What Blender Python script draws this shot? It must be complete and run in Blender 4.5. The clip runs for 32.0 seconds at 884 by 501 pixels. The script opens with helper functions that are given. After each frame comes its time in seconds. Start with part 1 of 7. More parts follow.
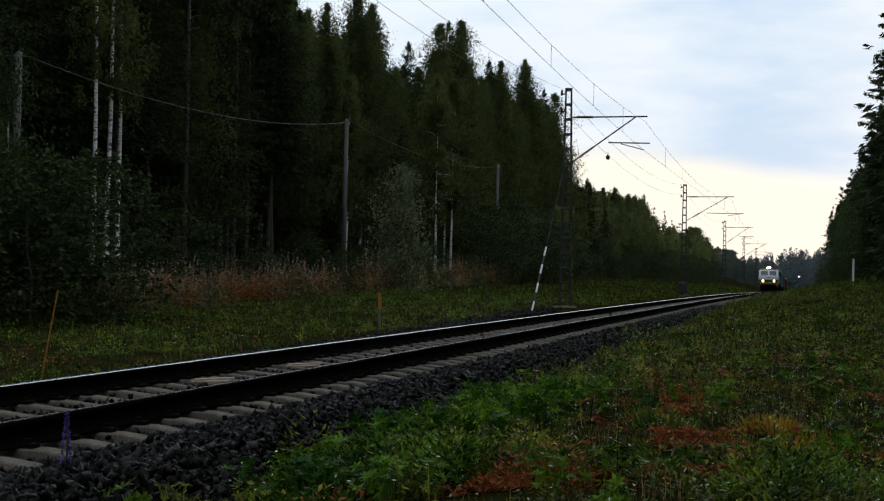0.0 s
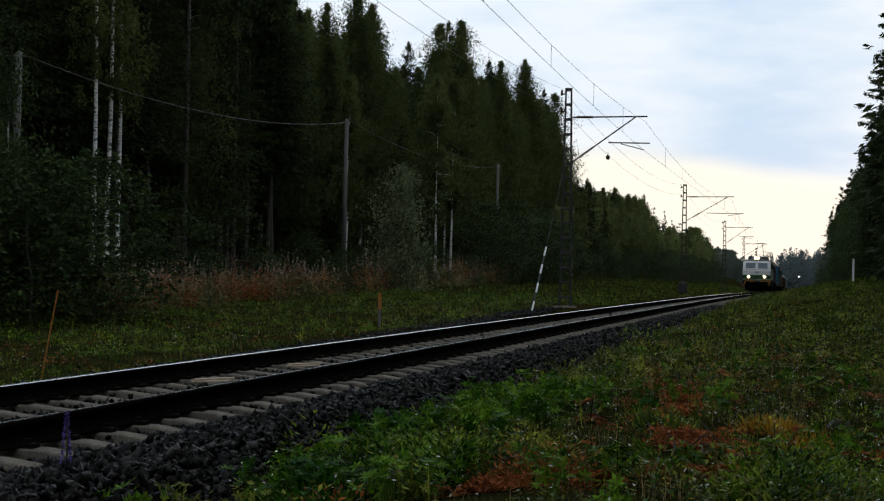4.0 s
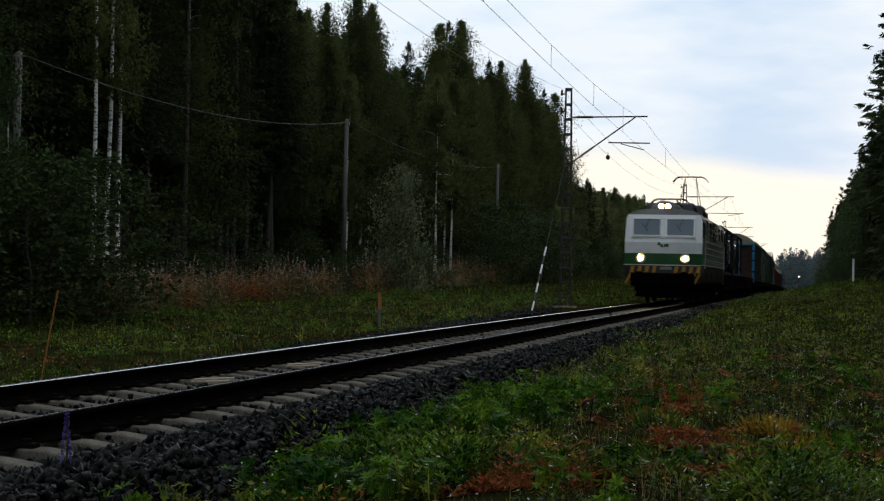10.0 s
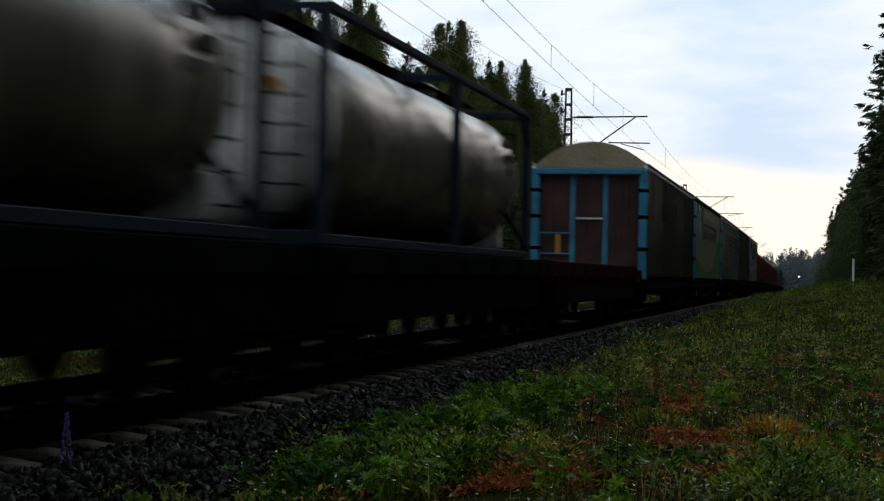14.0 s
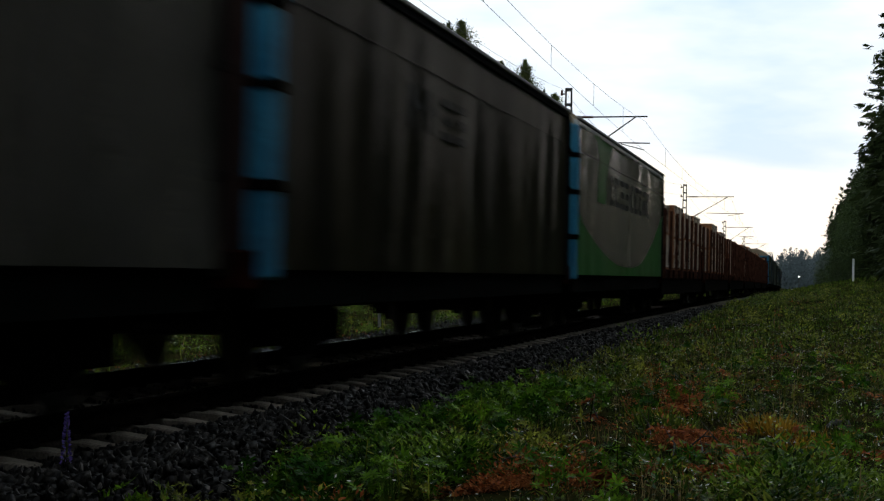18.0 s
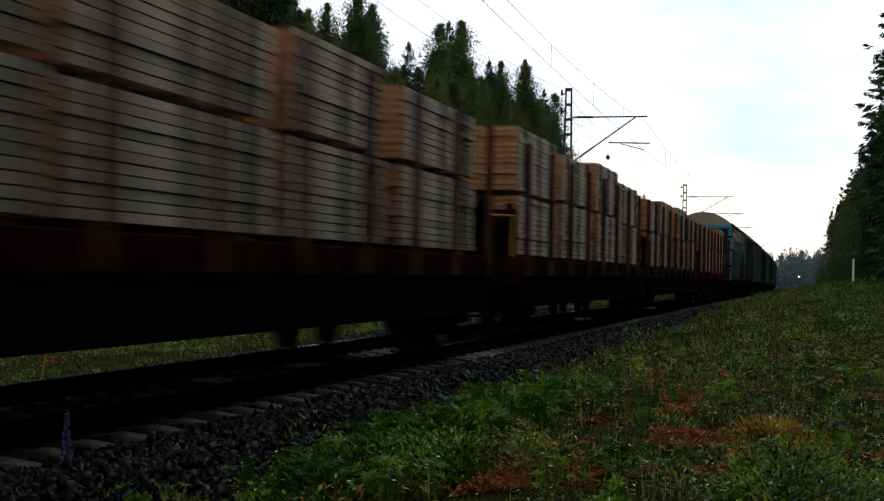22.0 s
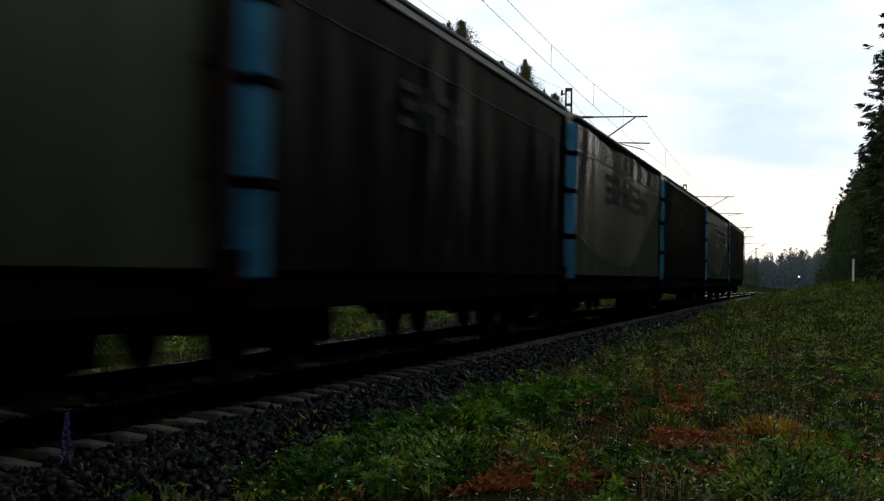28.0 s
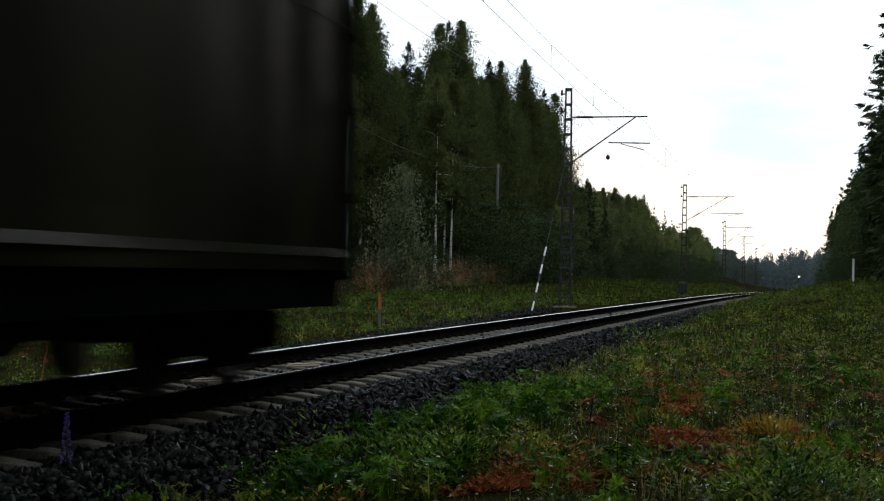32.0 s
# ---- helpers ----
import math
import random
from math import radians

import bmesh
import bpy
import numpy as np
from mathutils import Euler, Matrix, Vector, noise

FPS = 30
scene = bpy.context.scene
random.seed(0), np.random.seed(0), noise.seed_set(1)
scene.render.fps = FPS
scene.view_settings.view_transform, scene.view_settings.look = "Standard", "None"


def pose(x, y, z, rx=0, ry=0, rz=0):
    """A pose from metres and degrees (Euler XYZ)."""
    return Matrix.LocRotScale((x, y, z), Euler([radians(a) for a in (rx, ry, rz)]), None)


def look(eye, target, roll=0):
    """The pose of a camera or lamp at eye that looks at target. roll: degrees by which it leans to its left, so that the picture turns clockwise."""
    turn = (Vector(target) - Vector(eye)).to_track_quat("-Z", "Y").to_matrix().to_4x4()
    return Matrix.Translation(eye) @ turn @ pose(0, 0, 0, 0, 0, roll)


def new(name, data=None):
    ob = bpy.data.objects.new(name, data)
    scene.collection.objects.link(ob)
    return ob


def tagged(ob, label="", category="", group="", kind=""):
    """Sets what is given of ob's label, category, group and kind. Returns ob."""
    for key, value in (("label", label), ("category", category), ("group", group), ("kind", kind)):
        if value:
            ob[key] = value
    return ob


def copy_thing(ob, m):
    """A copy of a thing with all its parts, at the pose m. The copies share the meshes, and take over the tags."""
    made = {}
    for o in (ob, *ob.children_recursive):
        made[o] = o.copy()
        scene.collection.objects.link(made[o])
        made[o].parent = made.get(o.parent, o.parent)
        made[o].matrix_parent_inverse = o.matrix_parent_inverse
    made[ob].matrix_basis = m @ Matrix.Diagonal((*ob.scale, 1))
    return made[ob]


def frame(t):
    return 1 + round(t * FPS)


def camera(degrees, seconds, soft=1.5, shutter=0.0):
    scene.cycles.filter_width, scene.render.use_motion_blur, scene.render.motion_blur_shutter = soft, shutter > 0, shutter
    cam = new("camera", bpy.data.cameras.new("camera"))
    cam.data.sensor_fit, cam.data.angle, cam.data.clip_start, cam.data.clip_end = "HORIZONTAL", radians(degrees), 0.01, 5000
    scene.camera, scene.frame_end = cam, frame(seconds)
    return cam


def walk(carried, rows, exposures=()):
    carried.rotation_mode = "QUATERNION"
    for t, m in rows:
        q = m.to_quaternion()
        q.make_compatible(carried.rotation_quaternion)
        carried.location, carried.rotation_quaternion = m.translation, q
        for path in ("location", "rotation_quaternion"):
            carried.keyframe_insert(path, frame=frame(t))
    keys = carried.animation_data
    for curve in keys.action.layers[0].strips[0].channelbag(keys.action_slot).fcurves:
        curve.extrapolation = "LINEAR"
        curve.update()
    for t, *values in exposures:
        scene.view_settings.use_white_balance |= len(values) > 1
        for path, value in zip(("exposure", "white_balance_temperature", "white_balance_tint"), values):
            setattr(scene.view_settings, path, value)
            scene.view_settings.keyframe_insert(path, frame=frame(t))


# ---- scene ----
# Finnish single-track railway in a forest cutting at dusk; a freight train comes and passes.
# The track starts along +y and bends slightly to -x; z = 0 is the top of the rails beside the camera.
BEND, DIP = 0.65e-4, 0.436e-4


def track_x(y):
    yc = min(max(y, 0), 240)
    return -(BEND * yc * yc / 2 + BEND * 240 * max(y - 240, 0))


def track_z(y):
    yc = min(max(y, 0), 180)
    return -(DIP * yc * yc / 2 + DIP * 180 * max(y - 180, 0))


def on_track(x, y, z):
    return Vector((x + track_x(y), y, z + track_z(y)))


cam = camera(28.9, 32.0, soft=1.25, shutter=0.8)
EYE = Vector((6.067, 0.0, 1.063))
YAW, PITCH, ROLL = 12.56, 0.643, 1.126
aim = EYE + Vector((-math.sin(radians(YAW)) * math.cos(radians(PITCH)), math.cos(radians(YAW)) * math.cos(radians(PITCH)), math.sin(radians(PITCH))))
CAM_POSE = look(EYE, aim, ROLL)
walk(cam, [(0.0, CAM_POSE), (32.0, CAM_POSE)],
     [(0.0, 0.1), (11.8, 0.1), (12.6, -0.05), (13.2, -0.05), (14.5, 0.28), (17.0, 0.31), (19.5, 0.36), (21.0, 0.47), (24.0, 0.45), (26.5, 0.34), (30.0, 0.33), (31.3, 0.38), (32.0, 0.56)])

# ---- light ----
world = bpy.data.worlds.new("dusk_sky")
scene.world = world
world.use_nodes = True
nt = world.node_tree
nt.nodes.clear()


def node(tree, kind, **values):
    n = tree.nodes.new(kind)
    for key, value in values.items():
        n.inputs[key].default_value = value
    return n


def ramp(tree, fac, stops):
    n = tree.nodes.new("ShaderNodeValToRGB")
    while len(n.color_ramp.elements) < len(stops):
        n.color_ramp.elements.new(0.5)
    for e, (at, colour) in zip(n.color_ramp.elements, stops):
        e.position, e.color = at, (*colour, 1)
    tree.links.new(fac, n.inputs[0])
    return n.outputs[0]


def mixed(tree, fac, a, b, blend="MIX"):
    n = tree.nodes.new("ShaderNodeMix")
    n.data_type, n.blend_type = "RGBA", blend
    for socket, value in ((n.inputs[0], fac), (n.inputs[6], a), (n.inputs[7], b)):
        if isinstance(value, bpy.types.NodeSocket):
            tree.links.new(value, socket)
        elif isinstance(value, tuple):
            socket.default_value = (*value, 1)
        else:
            socket.default_value = value
    return n.outputs[2]


def maths(tree, op, a, b=0.0):
    n = tree.nodes.new("ShaderNodeMath")
    n.operation = op
    for socket, value in zip(n.inputs, (a, b)):
        if isinstance(value, bpy.types.NodeSocket):
            tree.links.new(value, socket)
        else:
            socket.default_value = value
    return n.outputs[0]


def build_sky():
    coord = nt.nodes.new("ShaderNodeTexCoord").outputs["Generated"]
    split = nt.nodes.new("ShaderNodeSeparateXYZ")
    nt.links.new(coord, split.inputs[0])
    up = split.outputs[2]
    stretch = nt.nodes.new("ShaderNodeMapping")
    stretch.inputs["Scale"].default_value = (2.0, 2.0, 7.0)
    stretch.inputs["Location"].default_value = (0.3, 0.0, 0.25)
    nt.links.new(coord, stretch.inputs[0])
    cloud = node(nt, "ShaderNodeTexNoise", Scale=3.4, Detail=5.0, Roughness=0.5)
    nt.links.new(stretch.outputs[0], cloud.inputs["Vector"])
    veil = ramp(nt, cloud.outputs[0], [(0.40, (0.56, 0.73, 0.93)), (0.62, (0.84, 0.92, 1.0))])
    # the cloud base ends above the horizon: a clear pale-yellow strip under it towards the sunset
    wavy = node(nt, "ShaderNodeTexNoise", Scale=3.0, Detail=4.0)
    nt.links.new(coord, wavy.inputs["Vector"])
    lift = maths(nt, "MULTIPLY", maths(nt, "SUBTRACT", wavy.outputs[0], 0.5), 0.045)
    low = maths(nt, "ADD", maths(nt, "ADD", up, lift), maths(nt, "MULTIPLY", split.outputs[0], 0.09))
    strip = ramp(nt, low, [(0.052, (1, 1, 1)), (0.064, (0, 0, 0))])
    sunset = ramp(nt, split.outputs[1], [(0.2, (0, 0, 0)), (0.9, (1, 1, 1))])
    cover = mixed(nt, mixed(nt, 1.0, strip, sunset, "MULTIPLY"), veil, (1.02, 0.985, 0.87))
    # dusk: the sky dims smoothly away from the sunset
    west = maths(nt, "SUBTRACT", maths(nt, "MULTIPLY", split.outputs[1], 0.75), maths(nt, "MULTIPLY", split.outputs[0], 0.66))
    toward = maths(nt, "ADD", maths(nt, "MULTIPLY", west, 0.5), 0.5)
    dim = ramp(nt, toward, [(0.0, (0.98, 0.94, 0.90)), (0.25, (0.92, 0.88, 0.83)), (0.5, (0.94, 0.89, 0.82)), (0.72, (1.05, 1.01, 0.95)), (0.87, (1, 1, 1))])
    cover = mixed(nt, 1.0, cover, dim, "MULTIPLY")
    clear = nt.nodes.new("ShaderNodeTexSky")
    clear.sky_type, clear.sun_disc = "NISHITA", False
    clear.sun_elevation, clear.sun_rotation = radians(3), radians(8)
    both = nt.nodes.new("ShaderNodeBackground")
    nt.links.new(cover, both.inputs[0])
    both.inputs[1].default_value = 0.93
    thin = nt.nodes.new("ShaderNodeBackground")
    nt.links.new(clear.outputs[0], thin.inputs[0])
    thin.inputs[1].default_value = 0.004
    add = nt.nodes.new("ShaderNodeAddShader")
    out = nt.nodes.new("ShaderNodeOutputWorld")
    nt.links.new(both.outputs[0], add.inputs[0])
    nt.links.new(thin.outputs[0], add.inputs[1])
    nt.links.new(add.outputs[0], out.inputs[0])


build_sky()
sun = new("sun", bpy.data.lights.new("sun", "SUN"))
sun.data.energy, sun.data.angle, sun.data.color = 0.12, radians(25), (1.0, 0.85, 0.66)
sun.matrix_world = look((60, 400, 60), (0, 0, 0))


# ---- materials ----
def mat(name, a, b, scale=3.0, rough=0.8, metal=0.0, bump=0.0, fine=30.0, vary=0.0, stretch=(1, 1, 1), grime=0.0, spread=(0.35, 0.65), leaf=0.0, island=0.0, gloss=0.22, grain_by=1.0):
    """Two colours mixed by a coarse noise, a fine grain and relief, grime spots, and a change from object to object or island to island."""
    m = bpy.data.materials.new(name)
    m.use_nodes = True
    t = m.node_tree
    bsdf = t.nodes["Principled BSDF"]
    coord = t.nodes.new("ShaderNodeTexCoord").outputs["Object"]
    scaled = t.nodes.new("ShaderNodeMapping")
    scaled.inputs["Scale"].default_value = stretch
    t.links.new(coord, scaled.inputs[0])
    coarse = node(t, "ShaderNodeTexNoise", Scale=scale, Detail=4.0, Roughness=0.6)
    t.links.new(scaled.outputs[0], coarse.inputs["Vector"])
    colour = ramp(t, coarse.outputs[0], [(spread[0], a), (spread[1], b)])
    grain = node(t, "ShaderNodeTexNoise", Scale=fine, Detail=3.0)
    t.links.new(scaled.outputs[0], grain.inputs["Vector"])
    shade = ramp(t, grain.outputs[0], [(0.3, (1 - 0.28 * grain_by,) * 3), (0.7, (1 + 0.18 * grain_by,) * 3)])
    colour = mixed(t, 1.0, colour, shade, "MULTIPLY")
    if grime:
        dirt = node(t, "ShaderNodeTexNoise", Scale=scale * 0.45, Detail=6.0, Roughness=0.7)
        t.links.new(scaled.outputs[0], dirt.inputs["Vector"])
        colour = mixed(t, ramp(t, dirt.outputs[0], [(0.45, (0, 0, 0)), (0.7, (grime, grime, grime))]), colour, (0.045, 0.04, 0.033))
    if vary or island:
        pick = t.nodes.new("ShaderNodeNewGeometry").outputs["Random Per Island"] if island else t.nodes.new("ShaderNodeObjectInfo").outputs["Random"]
        v = vary or island
        colour = mixed(t, 1.0, colour, ramp(t, pick, [(0.0, (1 - v, 1 - v, 1 - v)), (1.0, (1 + v, 1 + v * 0.9, 1 + v * 0.8))]), "MULTIPLY")
    t.links.new(colour, bsdf.inputs["Base Color"])
    bsdf.inputs["Roughness"].default_value, bsdf.inputs["Metallic"].default_value = rough, metal
    bsdf.inputs["Specular IOR Level"].default_value = gloss * 0.2 if leaf else gloss
    if bump:
        relief = node(t, "ShaderNodeBump", Strength=bump, Distance=0.02)
        t.links.new(grain.outputs[0], relief.inputs["Height"])
        t.links.new(relief.outputs[0], bsdf.inputs["Normal"])
    if leaf:
        through_leaf = t.nodes.new("ShaderNodeBsdfTranslucent")
        t.links.new(colour, through_leaf.inputs[0])
        blend = t.nodes.new("ShaderNodeMixShader")
        blend.inputs[0].default_value = leaf
        t.links.new(bsdf.outputs[0], blend.inputs[1])
        t.links.new(through_leaf.outputs[0], blend.inputs[2])
        t.links.new(blend.outputs[0], t.nodes["Material Output"].inputs[0])
    return m


def glow(name, colour, strength):
    m = bpy.data.materials.new(name)
    m.use_nodes = True
    bsdf = m.node_tree.nodes["Principled BSDF"]
    bsdf.inputs["Base Color"].default_value = (*colour, 1)
    bsdf.inputs["Emission Color"].default_value = (*colour, 1)
    bsdf.inputs["Emission Strength"].default_value = strength
    return m


def glass_mat(name, tint, rough=0.06):
    m = bpy.data.materials.new(name)
    m.use_nodes = True
    bsdf = m.node_tree.nodes["Principled BSDF"]
    bsdf.inputs["Base Color"].default_value = (*tint, 1)
    bsdf.inputs["Roughness"].default_value = rough
    bsdf.inputs["IOR"].default_value = 1.5
    return m


STEEL_TOP = mat("polished_rail_steel", (0.62, 0.605, 0.59), (0.74, 0.725, 0.71), 8, 0.24, 1.0)
# rust made nearly black: the shade on the rail's sides is in the colour
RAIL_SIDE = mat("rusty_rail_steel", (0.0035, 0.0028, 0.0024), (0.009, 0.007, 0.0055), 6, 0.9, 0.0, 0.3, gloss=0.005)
CONCRETE = mat("sleeper_concrete", (0.100, 0.086, 0.070), (0.185, 0.162, 0.133), 5, 0.9, 0, 0.4, 60, vary=0.14, grime=0.28, gloss=0.08)
# dark granite, lowered further: shade beside the train and between stones is painted in
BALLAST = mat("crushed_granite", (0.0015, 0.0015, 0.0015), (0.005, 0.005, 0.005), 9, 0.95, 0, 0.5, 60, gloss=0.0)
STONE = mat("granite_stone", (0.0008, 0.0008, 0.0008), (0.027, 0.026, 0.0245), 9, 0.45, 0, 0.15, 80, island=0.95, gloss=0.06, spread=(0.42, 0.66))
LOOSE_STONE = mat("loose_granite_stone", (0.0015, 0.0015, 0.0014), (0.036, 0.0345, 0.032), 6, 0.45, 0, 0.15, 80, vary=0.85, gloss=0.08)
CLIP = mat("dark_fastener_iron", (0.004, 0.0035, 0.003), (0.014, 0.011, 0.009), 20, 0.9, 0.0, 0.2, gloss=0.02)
SOIL = mat("grassy_soil", (0.010, 0.014, 0.004), (0.030, 0.025, 0.009), 1.6, 1.0, 0, 0.6, 14, gloss=0.0)
GRASS = mat("grass_blades", (0.030, 0.070, 0.008), (0.135, 0.178, 0.026), 1.7, 0.5, island=0.5, leaf=0.25, spread=(0.4, 0.62))
GRASS_DRY = mat("dry_grass_blades", (0.15, 0.105, 0.045), (0.30, 0.22, 0.10), 0.8, 0.7, island=0.45, leaf=0.2)
WEED = mat("weed_leaves", (0.016, 0.038, 0.003), (0.22, 0.245, 0.030), 1.6, 0.4, island=0.7, leaf=0.35, spread=(0.42, 0.6))
RUSTY = mat("withered_red_leaves", (0.13, 0.036, 0.012), (0.36, 0.13, 0.040), 3.0, 0.8, island=0.45, leaf=0.25)
YELLOW_LEAF = mat("yellow_leaves", (0.36, 0.19, 0.02), (0.50, 0.32, 0.04), 1.2, 0.6, island=0.35, leaf=0.25)
FIREWEED = mat("withered_fireweed", (0.17, 0.060, 0.022), (0.40, 0.215, 0.10), 0.6, 0.8, island=0.6, spread=(0.4, 0.6), leaf=0.35)
FIREWEED_DULL = mat("grey_green_fireweed", (0.060, 0.085, 0.032), (0.25, 0.235, 0.12), 0.8, 0.8, island=0.6, leaf=0.35)
PLUME = mat("pale_fireweed_plumes", (0.36, 0.29, 0.24), (0.66, 0.58, 0.52), 1.2, 0.9, island=0.4, leaf=0.3)
BRACKEN = mat("rust_brown_bracken", (0.12, 0.030, 0.010), (0.38, 0.12, 0.032), 4.0, 0.8, island=0.5, leaf=0.25)
LUPIN_LEAF = mat("fresh_lupin_leaves", (0.016, 0.066, 0.003), (0.115, 0.225, 0.014), 1.3, 0.45, island=0.6, leaf=0.35, spread=(0.42, 0.6))
FERN = mat("fresh_green_leaves", (0.016, 0.052, 0.003), (0.155, 0.24, 0.020), 1.6, 0.4, island=0.65, leaf=0.35, spread=(0.42, 0.6))
# low filler blades; the shade in the gaps between plants is in their colour
LITTER_SHADE = mat("low_dark_moss_and_litter", (0.010, 0.010, 0.004), (0.045, 0.030, 0.012), 2.2, 0.8, island=0.6, leaf=0.1)
BOULDER = mat("pale_lichened_granite", (0.05, 0.05, 0.05), (0.13, 0.125, 0.118), 7, 0.9, 0, 0.6, 40, grime=0.5)
PALE_FLOWER = mat("pale_seed_heads", (0.42, 0.40, 0.35), (0.6, 0.58, 0.54), 2, 0.8, island=0.3)
LUPIN = mat("violet_lupin_flowers", (0.10, 0.07, 0.32), (0.2, 0.12, 0.45), 6, 0.6, island=0.3)
SPRUCE = mat("spruce_needles", (0.014, 0.023, 0.007), (0.040, 0.056, 0.018), 0.35, 0.6, vary=0.3, leaf=0.3)
BIRCH_LEAF = mat("birch_leaves", (0.042, 0.060, 0.017), (0.100, 0.118, 0.038), 0.3, 0.5, vary=0.3, leaf=0.5)
PINE_LEAF = mat("shrub_leaves", (0.018, 0.036, 0.010), (0.060, 0.086, 0.027), 0.9, 0.5, vary=0.25, leaf=0.28, island=0.5)
WILLOW = mat("grey_green_willow_leaves", (0.070, 0.095, 0.046), (0.22, 0.25, 0.135), 0.9, 0.5, island=0.55, leaf=0.3)
# distance haze is painted into these leaves: paler and bluer than near birch
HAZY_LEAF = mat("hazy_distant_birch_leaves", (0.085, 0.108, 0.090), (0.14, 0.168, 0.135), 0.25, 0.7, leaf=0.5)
FAR_LEAF = mat("young_birch_leaves", (0.085, 0.112, 0.038), (0.19, 0.215, 0.075), 0.22, 0.6, vary=0.3, leaf=0.5)
BARK_BIRCH = mat("white_birch_bark", (0.02, 0.019, 0.018), (0.66, 0.64, 0.60), 5.0, 0.8, 0, 0.3, 20, stretch=(0.8, 0.8, 3.2), spread=(0.40, 0.47))
BARK_GREY = mat("grey_and_white_birch_bark", (0.035, 0.032, 0.029), (0.40, 0.385, 0.36), 1.6, 0.8, 0, 0.3, 20, stretch=(0.8, 0.8, 0.6), spread=(0.52, 0.6))
BARK = mat("grey_spruce_bark", (0.032, 0.027, 0.023), (0.078, 0.066, 0.056), 3, 0.9, 0, 0.6, 25, stretch=(3, 3, 0.6))
POLE_WOOD = mat("weathered_pole_wood", (0.065, 0.064, 0.059), (0.135, 0.132, 0.123), 1.2, 0.85, 0, 0.3, 30, stretch=(4, 4, 0.3))
MAST = mat("dark_galvanised_steel", (0.045, 0.042, 0.04), (0.09, 0.085, 0.08), 4, 0.7, 0.5, 0.1)
WIRE = mat("catenary_copper_wire", (0.05, 0.05, 0.05), (0.09, 0.085, 0.08), 2, 0.6, 0.5)
INSULATOR = mat("brown_porcelain", (0.035, 0.012, 0.01), (0.05, 0.02, 0.015), 4, 0.3)
WHITE_PAINT = mat("white_paint", (0.7, 0.7, 0.68), (0.8, 0.8, 0.78), 4, 0.6)
BLACK_PAINT = mat("black_paint", (0.02, 0.02, 0.02), (0.04, 0.04, 0.04), 4, 0.5)
ORANGE = mat("faded_orange_paint", (0.30, 0.10, 0.02), (0.38, 0.15, 0.03), 5, 0.7)
BOARD = mat("pale_pine_board", (0.30, 0.225, 0.155), (0.42, 0.33, 0.24), 5, 0.8, stretch=(0.5, 4, 1))


# ---- mesh helpers ----
class Shape:
    """Collects vertices and faces (with a material number) for one mesh."""

    def __init__(self):
        self.v, self.f, self.m = [], [], []

    def add(self, verts, faces, k=0):
        n = len(self.v)
        self.v += [tuple(v) for v in verts]
        self.f += [tuple(i + n for i in f) for f in faces]
        self.m += [k] * len(faces)
        return self

    def box(self, x0, x1, y0, y1, z0, z1, c=0.0, k=0, turn=None):
        """A box with edges chamfered by c."""
        if c <= 0:
            vs = [(x, y, z) for x in (x0, x1) for y in (y0, y1) for z in (z0, z1)]
            fs = [(0, 1, 3, 2), (4, 6, 7, 5), (0, 4, 5, 1), (2, 3, 7, 6), (0, 2, 6, 4), (1, 5, 7, 3)]
        else:
            vs, key = [], {}
            for i in (0, 1):
                for j in (0, 1):
                    for l in (0, 1):
                        for ax in range(3):
                            p = [(x0, x1)[i], (y0, y1)[j], (z0, z1)[l]]
                            for a, s in zip(range(3), (i, j, l)):
                                if a != ax:
                                    p[a] += c * (1 - 2 * s)
                            key[i, j, l, ax] = len(vs)
                            vs.append(p)
            fs = []
            for ax in range(3):
                a, b = [q for q in range(3) if q != ax]
                for s in (0, 1):
                    ring = []
                    for u, w in ((0, 0), (1, 0), (1, 1), (0, 1)):
                        ijk = [0, 0, 0]
                        ijk[ax], ijk[a], ijk[b] = s, u, w
                        ring.append(key[(*ijk, ax)])
                    fs.append(ring)
                for u in (0, 1):
                    for w in (0, 1):
                        ends = []
                        for s in (0, 1):
                            ijk = [0, 0, 0]
                            ijk[ax], ijk[a], ijk[b] = s, u, w
                            ends.append((key[(*ijk, a)], key[(*ijk, b)]))
                        fs.append([ends[0][0], ends[0][1], ends[1][1], ends[1][0]])
            for i in (0, 1):
                for j in (0, 1):
                    for l in (0, 1):
                        fs.append([key[i, j, l, ax] for ax in range(3)])
        if turn is not None:
            vs = [turn @ Vector(v) for v in vs]
        return self.add(vs, fs, k)

    def tube(self, a, b, ra, rb=None, n=8, k=0, caps=True):
        a, b = Vector(a), Vector(b)
        rb = ra if rb is None else rb
        q = (b - a).to_track_quat("Z", "Y")
        vs = []
        for c, r in ((a, ra), (b, rb)):
            vs += [c + q @ Vector((r * math.cos(2 * math.pi * i / n), r * math.sin(2 * math.pi * i / n), 0)) for i in range(n)]
        fs = [(i, (i + 1) % n, n + (i + 1) % n, n + i) for i in range(n)]
        if caps:
            fs += [tuple(range(n - 1, -1, -1)), tuple(range(n, 2 * n))]
        return self.add(vs, fs, k)

    def lathe(self, profile, axis="y", at=(0, 0, 0), n=24, k=0):
        """Turns (along, radius) pairs about an axis through a place."""
        vs, m = [], len(profile)
        for along, r in profile:
            for i in range(n):
                c, s = r * math.cos(2 * math.pi * i / n), r * math.sin(2 * math.pi * i / n)
                p = {"y": (c, along, s), "x": (along, c, s), "z": (c, s, along)}[axis]
                vs.append((p[0] + at[0], p[1] + at[1], p[2] + at[2]))
